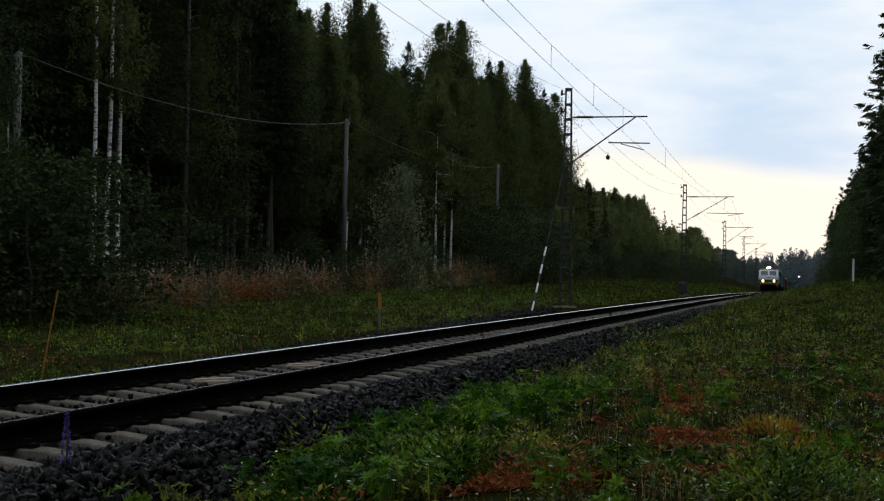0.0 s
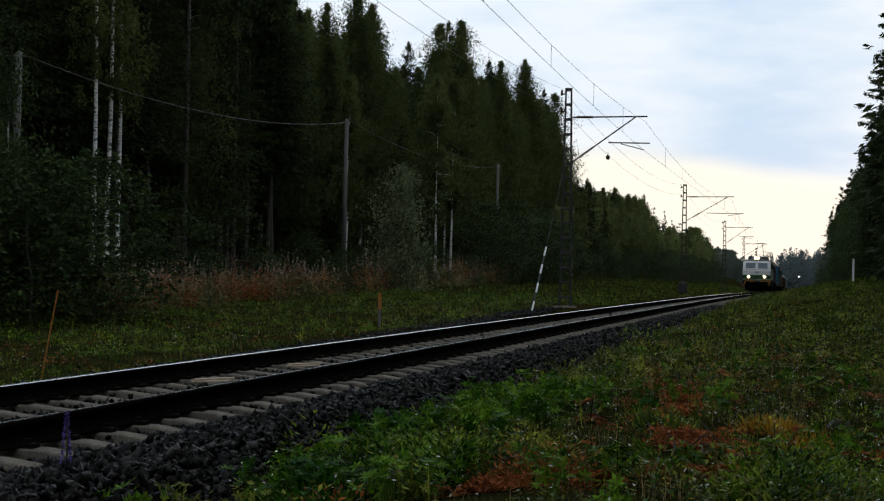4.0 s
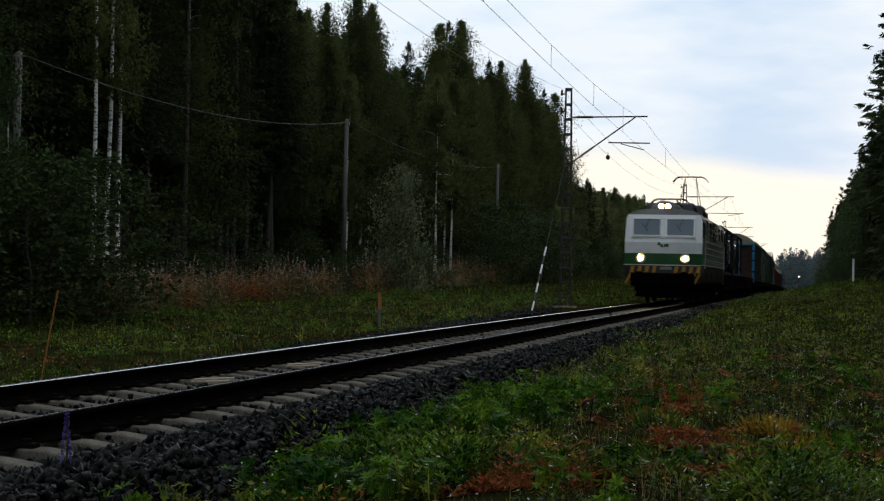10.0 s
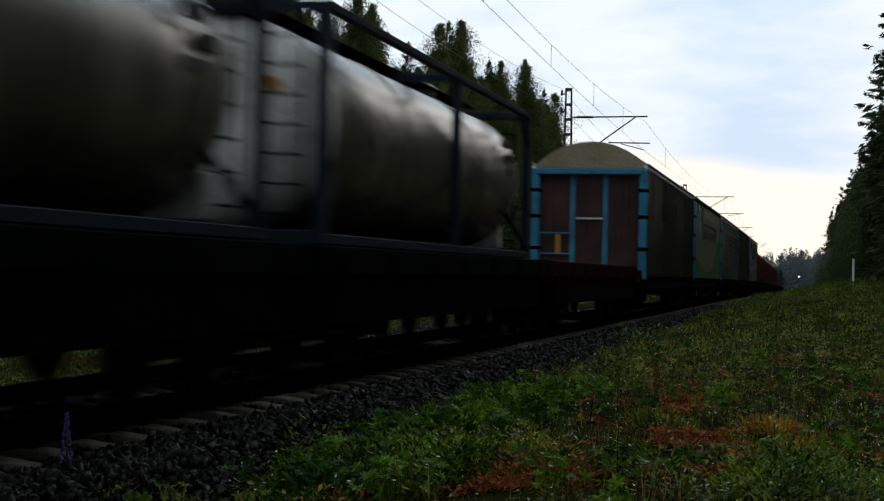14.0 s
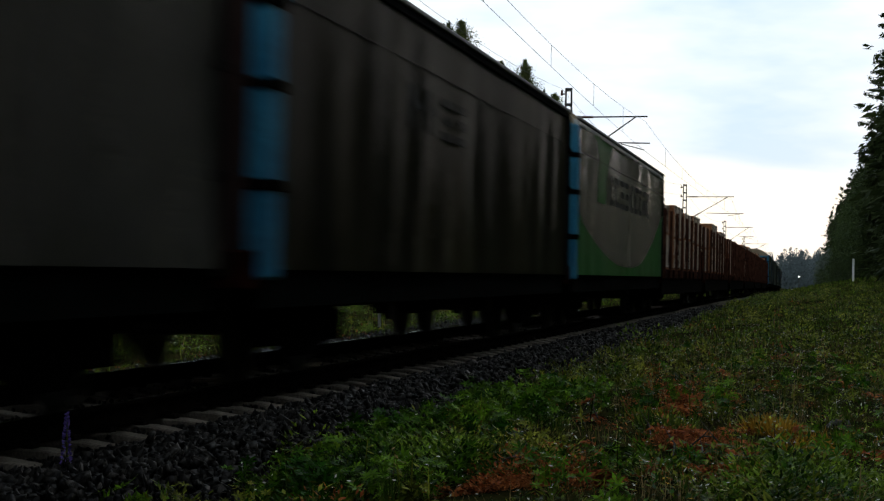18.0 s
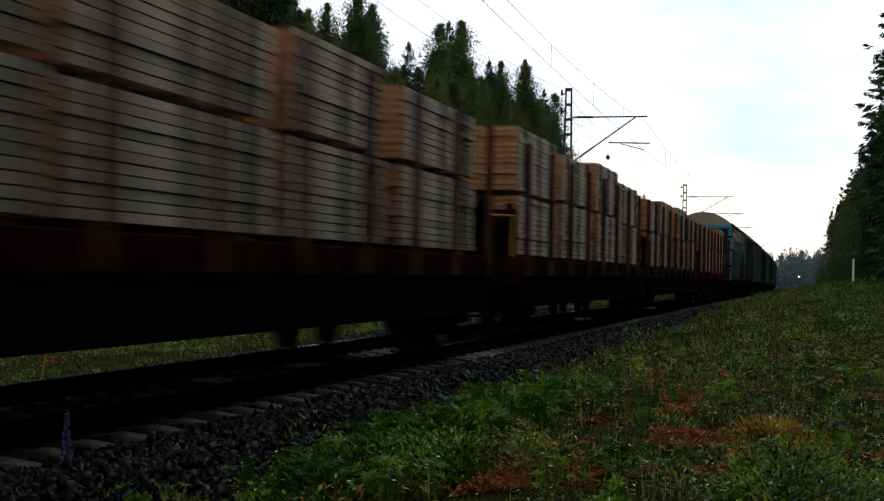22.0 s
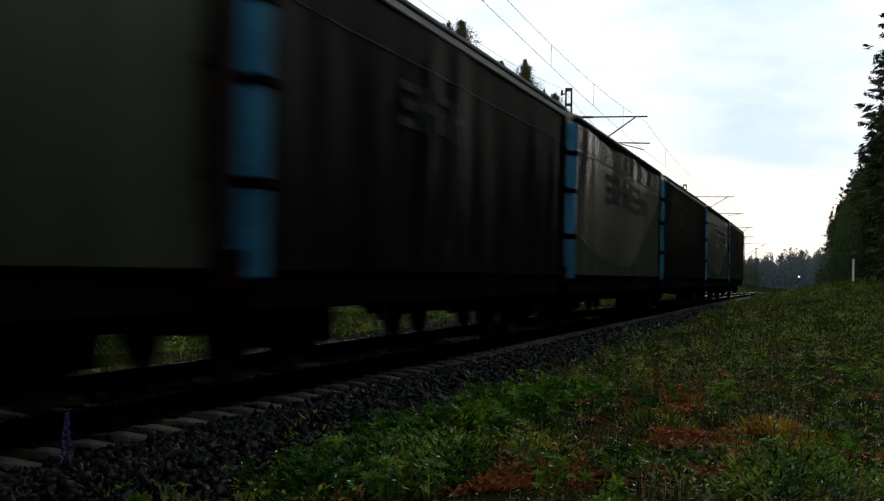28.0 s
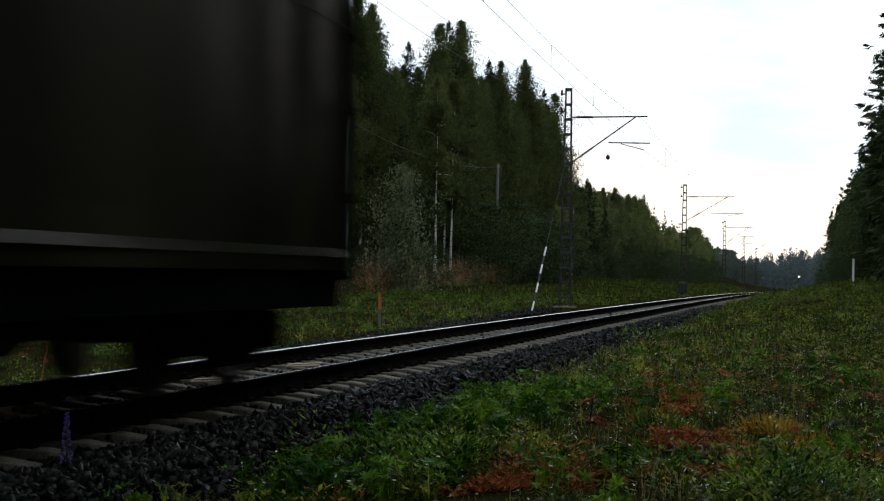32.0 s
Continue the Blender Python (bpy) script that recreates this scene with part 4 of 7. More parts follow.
def feet(x, y):
    return np.stack([x + shift_x(y), y, ground_z(x, y) + bumps(x, y) - 0.01], -1)


def palmate(n, seed, xr, yr, high, leaflet, stalks, material, name, label, power=1.0, mask=None):
    """Lupin-like herbs: stalks that end in a wheel of seven slim leaflets."""
    rng = np.random.default_rng(seed)
    x, y = scattered(n, rng, xr, yr, power, mask)
    n = len(x)
    k = rng.uniform(0.5, 1.1, n)
    az = rng.uniform(0, 2 * np.pi, (n, stalks))
    e = np.radians(rng.uniform(35, 88, (n, stalks)))
    l = high * k[:, None] * rng.uniform(0.45, 1.0, (n, stalks))
    d = np.stack([np.cos(az) * np.cos(e), np.sin(az) * np.cos(e), np.sin(e)], -1)
    foot = np.repeat(feet(x, y)[:, None], stalks, 1)
    tip = (foot + d * l[..., None]).reshape(-1, 3)
    d, foot = d.reshape(-1, 3), foot.reshape(-1, 3)
    m = len(tip)
    face = unit(d * 0.5 + np.array([0, 0, 0.6]) + rng.normal(0, 0.6, (m, 3)))
    a = unit(np.cross(face, rng.normal(0, 1, (m, 3))))
    b = np.cross(face, a)
    turn = (np.arange(7) * 2 * np.pi / 7)[None, :] + rng.uniform(0, 1, (m, 1))
    ray = a[:, None] * np.cos(turn)[..., None] + b[:, None] * np.sin(turn)[..., None] + face[:, None] * 0.15
    size = leaflet * rng.uniform(0.6, 1.25, (m, 1, 1))
    wide = np.cross(np.repeat(face[:, None], 7, 1), ray) * size * 0.17
    v1, f1 = quads((tip[:, None] + ray * size * 0.5).reshape(-1, 3), (ray * size * 0.5).reshape(-1, 3), wide.reshape(-1, 3))
    side = unit(np.cross(d, np.array([0, 0, 1.0]) + rng.normal(0, 0.1, (m, 3)))) * 0.0035
    v2, f2 = quads((foot + tip) / 2, (tip - foot) / 2, side)
    return tagged(new(name, quick_mesh(name, np.concatenate([v1, v2]), np.concatenate([f1, f2 + len(v1)]), material)), label, "weeds", kind="stuff")


def ferns(n, seed, xr, yr, high, fronds, material, name, label, power=1.0, mask=None, sag=0.8):
    """Arching fronds with paired leaflets."""
    rng = np.random.default_rng(seed)
    x, y = scattered(n, rng, xr, yr, power, mask)
    n, pairs = len(x), 22
    az = rng.uniform(0, 2 * np.pi, (n, fronds, 1))
    L = high * rng.uniform(0.6, 1.15, (n, fronds, 1))
    s = np.linspace(0.12, 1, pairs)[None, None, :]
    steep = rng.uniform(0.7, 1.25, (n, fronds, 1))
    out = L * s * 0.75
    up = L * (steep * s - sag * s * s * rng.uniform(0.8, 1.2, (n, fronds, 1)))
    foot = feet(x, y)
    spine = np.stack([foot[:, None, None, 0] + np.cos(az) * out, foot[:, None, None, 1] + np.sin(az) * out, foot[:, None, None, 2] + np.maximum(up, 0.02)], -1)
    vs, fs, n0 = [], [], 0
    for hand in (-1, 1):
        r = np.stack([-np.sin(az) * hand + 0.4 * np.cos(az) + 0 * s, np.cos(az) * hand + 0.4 * np.sin(az) + 0 * s, -0.25 + 0 * az * s], -1)
        r = unit(r + rng.normal(0, 0.15, r.shape))
        l = (L * 0.24 * np.sin(np.pi * (0.12 + 0.86 * s)) ** 0.8)[..., None]
        w = unit(np.cross(r, np.array([0, 0, 1.0]) + rng.normal(0, 0.3, r.shape))) * l * 0.17
        v, f = quads((spine + r * l * 0.5).reshape(-1, 3), (r * l * 0.5).reshape(-1, 3), w.reshape(-1, 3))
        vs.append(v)
        fs.append(f + n0)
        n0 += len(v)
    return tagged(new(name, quick_mesh(name, np.concatenate(vs), np.concatenate(fs), material)), label, "ferns", kind="stuff")


def spires(n, seed, xr, yr, high, per, leaf, material, name, label, power=1.0, mask=None, plume=0):
    """Tall upright herbs: a stem with drooping slim leaves all the way up, and a feathery plume at its top in a second mesh."""
    rng = np.random.default_rng(seed)
    x, y = scattered(n, rng, xr, yr, power, mask)
    n = len(x)
    foot = feet(x, y)
    h = rng.uniform(*high, n) * np.clip(0.9 + 0.35 * np.sin(x * 1.1 + 0.5 * y) * np.sin(y * 0.43 - x), 0.5, 1.3)
    lean = rng.normal(0, 0.09, (n, 3)) * np.array([1, 1, 0]) + np.array([0, 0, 1.0])

    def ring(count, low, top, reach, size, slim, drop):
        t = rng.uniform(low, top, (n, count))
        p = foot[:, None] + lean[:, None] * (h[:, None] * t)[..., None]
        a = rng.uniform(0, 2 * np.pi, (n, count))
        d = unit(np.stack([np.cos(a), np.sin(a), rng.normal(drop, 0.35, a.shape)], -1))
        l = (size * rng.uniform(0.6, 1.3, a.shape) * (1.15 - 0.5 * t))[..., None]
        w = unit(np.cross(d, rng.normal(0, 0.5, d.shape) + np.array([0, 0, 1.0]))) * l * slim
        return quads((p + d * (l + reach)).reshape(-1, 3), (d * l).reshape(-1, 3), w.reshape(-1, 3))
    v1, f1 = ring(per, 0.08, 0.85, 0.0, leaf, 0.22, -0.2)
    side = unit(rng.normal(0, 1, (n, 3)) * np.array([1, 1, 0])) * 0.007
    v2, f2 = quads(foot + lean * (h / 2)[:, None], lean * (h / 2)[:, None], side)
    tagged(new(name, quick_mesh(name, np.concatenate([v1, v2]), np.concatenate([f1, f2 + len(v1)]), material)), label, "weeds", kind="stuff")
    if plume:
        v, f = ring(plume, 0.78, 1.04, -0.02, 0.045, 0.30, 0.5)
        tagged(new("fireweed_plumes", quick_mesh("fireweed_plumes", v, f, PLUME)), "pale feathery seed plumes on the fireweed", "weeds", kind="stuff")


def patch(scale, seed, low, high):
    """A soft patchy density over the ground."""
    def density(x, y):
        p = np.sin(x * scale + seed) * np.sin(y * scale * 0.83 + 2 * seed) + 0.6 * np.sin(x * scale * 2.3 + y * scale * 1.9 + seed) + 0.4 * np.sin(x * scale * 4.1 - y * scale * 3.3)
        return smooth_step(low, high, p)
    return density


def verge(d):
    """Keeps plants off the ballast, with an uneven edge."""
    def density(x, y):
        edge = 2.15 + 0.22 * np.sin(y * 1.9) + 0.15 * np.sin(y * 4.3 + 1) + 0.1 * np.sin(y * 0.7)
        return (x > edge) * (d(x, y) if d else 1.0)
    return density


HERB, BLADE = ((5, 50), 0.19), ((48, 88), 0.035)
SPOTS = [(5.64, 16.3, 0.22, 26, 0.22, BLADE, YELLOW_LEAF, "yellow_weeds", "clump of upright yellowing leaves"), (5.95, 15.7, 0.22, 10, 0.18, BLADE, YELLOW_LEAF, "yellow_weeds", "sparse yellowing weeds"),
         (5.05, 14.7, 0.32, 46, 0.055, HERB, RUSTY, "withered_weeds", "patch of rust-red withered weeds"), (4.2, 11.8, 0.3, 34, 0.05, HERB, RUSTY, "withered_weeds", "patch of rust-red withered weeds"), (4.25, 21.8, 0.4, 30, 0.05, HERB, RUSTY, "withered_weeds", "patch of rust-red withered weeds"), (2.75, 15.9, 0.25, 16, 0.045, HERB, RUSTY, "withered_weeds", "patch of rust-red withered weeds"),
         (6.05, 12.3, 0.5, 120, 0.06, HERB, FERN, "weeds", "lush fresh green weeds"), (3.05, 12.4, 0.5, 150, 0.06, HERB, FERN, "weeds", "lush green weeds at the edge of the ballast"), (2.75, 11.6, 0.35, 70, 0.058, HERB, FERN, "weeds", "lush green weeds at the edge of the ballast"), (3.1, 17.5, 0.4, 90, 0.058, HERB, FERN, "weeds", "lush green weeds at the edge of the ballast"), (3.7, 13.3, 0.4, 70, 0.055, HERB, WEED, "weeds", "leafy green weeds"), (3.2, 22.4, 0.5, 70, 0.06, HERB, WEED, "weeds", "leafy green weeds"), (4.6, 16.6, 0.25, 26, 0.26, BLADE, GRASS, "grass", "tall tuft of green grass")]


def build_verges():
    clear = patch(1.5, 3.7, -0.35, 0.55)
    blades(26000, 33, (2.0, 9.5), (8.5, 36), (0.02, 0.09), 0.006, LITTER_SHADE, "ground_litter", "low withered litter, dark with the shade between plants", 1.5, verge(None), 1.5)
    blades(20000, 34, (-15, -3.2), (15, 60), (0.02, 0.1), 0.012, LITTER_SHADE, "ground_litter", "low withered litter, dark with the shade between plants", 1.3, None, 1.5)
    blades(15000, 1, (2.0, 9.5), (8.5, 36), (0.06, 0.26), 0.0040, GRASS, "grass", "tangled green grass on the near verge", 1.5, verge(patch(1.6, 0.5, -0.3, 0.8)), 0.9)
    blades(15000, 2, (2.2, 9.5), (8.5, 40), (0.10, 0.34), 0.0030, GRASS_DRY, "dry_grass", "dry straw-coloured grass among the green", 1.5, verge(patch(1.1, 2.0, -0.3, 1.0)), 0.9)
    tufts(330, 3, (2.0, 9.0), (8.5, 32), 0.40, 0.06, 110, *HERB, WEED, "weeds", "leafy green weeds on the verge", 1.4, verge(patch(1.3, 1.0, -0.1, 0.7)))
    tufts(190, 21, (2.0, 9.0), (8.5, 30), 0.40, 0.055, 110, *HERB, FERN, "weeds", "fresh green weeds in clumps on the verge", 1.4, verge(patch(1.2, 2.6, 0.0, 0.8)))
    palmate(300, 41, (2.1, 9.0), (8.5, 32), 0.36, 0.065, 20, LUPIN_LEAF, "lupin_plants", "lupin plants with wheel-shaped leaves", 1.4, verge(patch(1.1, 0.2, -0.1, 0.7)))
    palmate(240, 42, (2.1, 9.0), (8.5, 34), 0.30, 0.05, 18, WEED, "weeds", "dark green herbs with spreading leaves", 1.4, verge(clear))
    palmate(120, 43, (2.05, 3.4), (10.5, 21), 0.34, 0.065, 24, LUPIN_LEAF, "lupin_plants", "lush lupin leaves at the edge of the ballast", 1.2, verge(None))
    ferns(90, 44, (5.2, 9.0), (9.5, 18), 0.42, 9, FERN, "ferns", "green bracken fronds", 1.3, patch(1.0, 0.4, -0.6, 0.5))
    ferns(170, 45, (3.2, 8.5), (10.5, 26), 0.34, 8, BRACKEN, "withered_ferns", "rust-brown withered bracken", 1.3, patch(1.1, 4.4, 0.0, 0.9), 0.95)
    for x, y, r in ((5.0, 14.6, 0.35), (5.25, 13.1, 0.3), (4.3, 11.9, 0.3), (4.5, 18.6, 0.35), (4.75, 20.5, 0.4)):
        ferns(9, int(x * 100), (x - r, x + r), (y - 1.4 * r, y + 1.4 * r), 0.36, 9, BRACKEN, "withered_ferns", "clump of rust-red withered bracken", 1.0, None, 0.95)
    spires(420, 46, (2.6, 9.0), (10.5, 34), (0.22, 0.5), 12, 0.05, WEED, "weeds", "upright leafy stems among the grass", 1.4, verge(clear))
    spires(170, 47, (3.0, 9.0), (11.0, 34), (0.22, 0.48), 9, 0.04, GRASS_DRY, "dry_weeds", "thin dry brown stems among the grass", 1.4, verge(clear))
    tufts(360, 22, (2.1, 9.0), (8.5, 34), 0.02, 0.24, 40, (52, 90), 0.02, GRASS, "grass", "tufts of taller green grass", 1.4, verge(patch(1.2, 5.0, 0.0, 0.9)), "grass")
    tufts(420, 4, (2.6, 8.5), (9, 36), 0.20, 0.045, 60, *HERB, RUSTY, "withered_weeds", "rust-red withered weeds", 1.4, verge(patch(1.3, 4.4, 0.1, 1.0)))
    tufts(150, 35, (2.4, 9.0), (9, 30), 0.34, 0.10, 26, (0, 45), 0.16, WEED, "broad_leaved_weeds", "broad-leaved green weeds standing out of the grass", 1.4, verge(clear))
    for i, (x, y, r, n, size, form, m, name, label) in enumerate(SPOTS):
        tufts(n, 200 + i, (x - r, x + r), (y - 1.5 * r, y + 1.5 * r), 0.02 if form is BLADE else 0.36, size, 24 if form is BLADE else 70, *form, m, name, label)
    leaves(2400, 6, (2.3, 9), (9, 45), (0.12, 0.42), 0.014, PALE_FLOWER, "pale_flowers", "small pale seed heads among the grass", 1.3, verge(None), 2, "flowers")
    leaves(420, 23, (2.5, 9), (10, 40), (0.08, 0.3), 0.02, YELLOW_LEAF, "yellow_leaves", "scattered yellowed leaves among the weeds", 1.3, verge(patch(0.7, 2.0, 0.0, 0.9)), 3)
    blades(52000, 7, (1.9, 14), (32, 130), (0.06, 0.2), 0.016, GRASS, "grass", "green grass on the rising bank", 1.3, verge(patch(0.7, 0.5, -1.6, 0.2)))
    blades(6000, 8, (2.2, 14), (32, 150), (0.1, 0.3), 0.012, GRASS_DRY, "dry_grass", "dry grass on the rising bank", 1.2, verge(patch(0.5, 1.5, 0.2, 1.2)))
    tufts(2200, 9, (2.2, 14), (28, 120), 0.40, 0.11, 34, *HERB, WEED, "weeds", "leafy weeds on the bank", 1.2, verge(patch(0.5, 1.0, -0.4, 1.0)))
    tufts(1100, 24, (2.2, 14), (28, 110), 0.38, 0.10, 34, *HERB, FERN, "weeds", "fresh green weeds on the bank", 1.2, verge(patch(0.6, 3.0, 0.0, 1.0)))
    tufts(260, 25, (2.4, 12), (28, 90), 0.26, 0.08, 20, *HERB, RUSTY, "withered_weeds", "rust-red withered weeds on the bank", 1.2, verge(patch(0.7, 4.4, 0.4, 1.2)))
    blades(16000, 31, (2.1, 13), (-14, 9), (0.05, 0.22), 0.006, GRASS, "grass", "tangled grass on the verge", 1.0, verge(None), 0.9)
    blades(9000, 32, (-15, -2.9), (-14, 15), (0.05, 0.22), 0.008, GRASS, "grass", "short grass across the track", 1.0, None, 0.9)
    blades(9000, 10, (2.0, 14), (120, 330), (0.12, 0.35), 0.05, GRASS, "grass", "coarse grass on the far bank", 1.0)
    far_side = lambda x, y: x < -3.35 - 0.22 * np.sin(y * 1.3) - 0.15 * np.sin(y * 3.1 + x)
    blades(60000, 11, (-17, -2.9), (15, 80), (0.04, 0.20), 0.007, GRASS, "grass", "short green grass beside the far rail", 1.2, lambda x, y: far_side(x, y) * (0.15 + 0.85 * patch(1.0, 0.9, -1.0, 0.5)(x, y)), 1.1)
    spires(900, 48, (-15, -3.4), (17, 80), (0.25, 0.6), 12, 0.055, WEED, "weeds", "upright leafy stems beside the far rail", 1.2, patch(0.6, 1.4, -0.3, 0.9))
    blades(4500, 12, (-15, -3.2), (15, 80), (0.10, 0.36), 0.008, GRASS_DRY, "dry_grass", "dry grass beside the far rail", 1.2, patch(0.7, 0.3, -0.2, 1.2))
    tufts(1900, 13, (-16, -3.3), (15, 80), 0.36, 0.085, 46, *HERB, FERN, "weeds", "leafy weeds beside the far rail", 1.2, patch(0.8, 2.2, -0.6, 1.0))
    tufts(560, 26, (-16, -3.3), (15, 80), 0.30, 0.07, 46, *HERB, FERN, "weeds", "fresh green weeds beside the far rail", 1.2, patch(0.9, 1.2, 0.1, 1.0))
    tufts(420, 27, (-9, -3.2), (18, 60), 0.18, 0.06, 22, *HERB, RUSTY, "withered_weeds", "rust-red withered weeds beside the far rail", 1.1, patch(0.8, 5.2, 0.1, 1.0))
    leaves(850, 28, (-13, -3.2), (15, 80), (0.08, 0.35), 0.02, PALE_FLOWER, "pale_flowers", "small white flowers beside the far rail", 1.2, None, 2, "flowers")
    blades(16000, 14, (-15, -2.4), (70, 330), (0.08, 0.28), 0.035, GRASS, "grass", "grass along the far side of the line", 1.3)
    # the belt of withered fireweed before the wood
    belt = patch(0.45, 0.8, -1.0, -0.1)
    spires(2700, 15, (-17.2, -13.9), (44, 125), (0.9, 1.75), 26, 0.085, FIREWEED, "withered_fireweed", "tall withered red-brown fireweed", 1.2, belt, 9)
    spires(2300, 16, (-17.4, -13.5), (42, 128), (0.5, 1.5), 26, 0.085, FIREWEED_DULL, "fireweed", "grey-green fading fireweed", 1.2, patch(0.5, 2.6, -1.0, 0.0), 7)
    leaves(650, 19, (-15.3, -14.0), (52, 64), (0.1, 1.1), 0.07, RUSTY, "withered_weeds", "rust-red withered plants before the wood", 1.2, patch(0.9, 3.0, 0.0, 0.8), 8)
    leaves(420, 17, (-15.6, -13.9), (48, 125), (0.1, 0.8), 0.07, RUSTY, "withered_weeds", "rust-red withered plants", 1.2, patch(0.5, 3.0, 0.4, 1.2), 8)
    leaves(5200, 18, (-17, -13.9), (36, 130), (0.1, 1.0), 0.06, PINE_LEAF, "weeds", "dark leafy undergrowth before the wood", 1.1, patch(0.6, 1.7, 0.0, 1.0), 9)


build_verges()


# ---- lineside things ----
MASTS = [(63.4, 8.0), (123.0, 7.8), (185.0, 7.6), (251.0, 7.8), (330.0, 8.2)]


def catenary_mast(y, h, reach=0.0):
    base = on_track(-3.2, y, float(ground_z(-3.2, y)) - track_z(y))
    ob = thing("catenary_mast", "dark steel lattice catenary mast with a cantilever arm", "catenary mast", "catenary masts", at=base)
    top = on_track(-3.2, y, h).z - base.z
    off = base.z - track_z(y)

    def at(z):
        return z - off
    for side in (-1, 1):
        s = Shape()
        for face in (-1, 1):
            s.tube((side * 0.21, face * 0.07, -0.2), (side * 0.10, face * 0.07, top), 0.028, 0.022, 4)
        s.tube((side * 0.21, 0, -0.2), (side * 0.10, 0, top), 0.05, 0.035, 4)
        part("leg", s, MAST, ob)
    n = 15
    for i in range(n):
        z = 0.4 + (top - 0.45) * i / (n - 1)
        w = 0.21 - 0.11 * z / top
        part("batten", Shape().box(-w, w, -0.085, 0.085, z - 0.05, z + 0.05, 0.006), MAST, ob)
    part("top_plate", Shape().box(-0.13, 0.13, -0.09, 0.09, top - 0.03, top + 0.02, 0.005), MAST, ob)
    part("foundation", Shape().box(-0.4, 0.4, -0.4, 0.4, -0.5, 0.08, 0.04), CONCRETE, ob)
    part("cantilever_tube", Shape().tube((0.1, 0, at(6.93)), (2.95 + 0.5 * reach, 0, at(6.96)), 0.028), MAST, ob)
    part("insulator", Shape().lathe([(0.32 + 0.035 * i, 0.055 if i % 2 else 0.035) for i in range(18)], "x", (0, 0, at(6.935)), 10), INSULATOR, ob)
    a, b = Vector((0.13, 0, at(5.22))), Vector((2.5 + 0.5 * reach, 0, at(6.93)))
    part("strut", Shape().tube(a, b, 0.026), MAST, ob)
    d = b - a
    s = Shape()
    for i in range(9):
        p, q = a + d * (0.14 + 0.024 * i), a + d * (0.14 + 0.024 * i + 0.012)
        s.tube(p, q, 0.055, 0.05, 8)
    part("insulator", s, INSULATOR, ob)
    part("registration_tube", Shape().tube((1.52, 0, at(5.99 - 0.2 * reach)), (3.05 + 1.1 * reach, 0, at(5.97 - 0.2 * reach)), 0.024), MAST, ob)
    part("steady_arm", Shape().tube((2.0 + 1.9 * reach, 0, at(5.94 - 0.2 * reach)), (2.85 + 0.2 * reach, 0, at(5.72 - 0.1 * reach)), 0.016).tube((2.0 + 1.9 * reach, 0, at(5.97 - 0.2 * reach)), (2.0 + 1.9 * reach, 0, at(5.92 - 0.2 * reach)), 0.02), MAST, ob)
    for z in (h - 0.2, h - 0.85):
        part("bracket", Shape().tube((-0.12, 0, at(z)), (-0.28, 0, at(z)), 0.025).tube((-0.26, 0, at(z) - 0.06), (-0.26, 0, at(z) + 0.14), 0.05, 0.035), INSULATOR, ob)
    return ob


for _i, (_y, _h) in enumerate(MASTS):
    catenary_mast(_y, _h, float(_i % 2))


def span(name, label, a, b, sag, r, n=14):
    pts = []
    for i in range(n + 1):
        f = i / n
        p = Vector(a).lerp(Vector(b), f)
        p.z -= sag * 4 * f * (1 - f)
        pts.append(p)
    ob = new(name, Shape().sweep(pts, r, 5).mesh(name, WIRE))
    return tagged(ob, label, "wire", "overhead wires"), pts


def build_wires():
    ys = [(-58.0, 8.0), (2.5, 8.0)] + MASTS
    stagger = [-0.35, 0.95, -0.35, 0.1, -0.3, 0.1, -0.3]
    for i, ((ya, ha), (yb, hb)) in enumerate(zip(ys, ys[1:])):
        xa, xb = stagger[i], stagger[i + 1]
        up = 0.3 if yb < 80 else 0.0
        thick = 0.005 if yb < 80 else 0.006
        _, low = span("contact_wire", "thin copper contact wire over the track", on_track(xa, ya, 5.70 + up), on_track(xb, yb, 5.70), 0.2 if up else 0.04, thick)
        _, high = span("messenger_wire", "messenger wire carrying the contact wire", on_track(xa, ya, 6.80 + up / 3), on_track(xb, yb, 6.80), 0.75, thick)
        for i in (2, 4, 6, 8, 10, 12):
            tagged(new("dropper", Shape().tube(high[i], low[i], 0.005, 0.005, 4).mesh("dropper", WIRE)), "thin dropper wire between the overhead wires", "wire", "droppers")
        for z, x in ((0.1, -3.46), (-0.6, -3.46)):
            fa = (-1.25, 7.35 + z * 0.8) if ya == 2.5 else (x, ha + z - 0.1)
            fb = (-1.25, 7.35 + z * 0.8) if yb == 2.5 else (x, hb + z - 0.1)
            span("feeder_wire", "thin feeder wire along the mast tops", on_track(fa[0], ya, fa[1]), on_track(fb[0], yb, fb[1]), 0.85, thick)


build_wires()
ball = thing("wire_insulator", "dark round insulator hanging on a wire by the mast", "insulator", at=on_track(-1.57, 62.4, 5.37))
part("body", Shape().lathe([(-0.09, 0.02), (-0.07, 0.055), (-0.02, 0.075), (0.03, 0.075), (0.07, 0.05), (0.09, 0.02)], "z", (0, 0, 0), 14), INSULATOR, ball)
part("clamp", Shape().tube((0, 0, 0.08), (0, 0, 0.2), 0.012), MAST, ball)
guy = thing("guy_wire", "mast guy wire with white and black warning sleeve", "guy wire")
_a, _b = on_track(-3.25, 56.0, -0.30), on_track(-3.25, 63.3, 5.35)
part("wire", Shape().tube(_a, _b, 0.010), WIRE, guy)
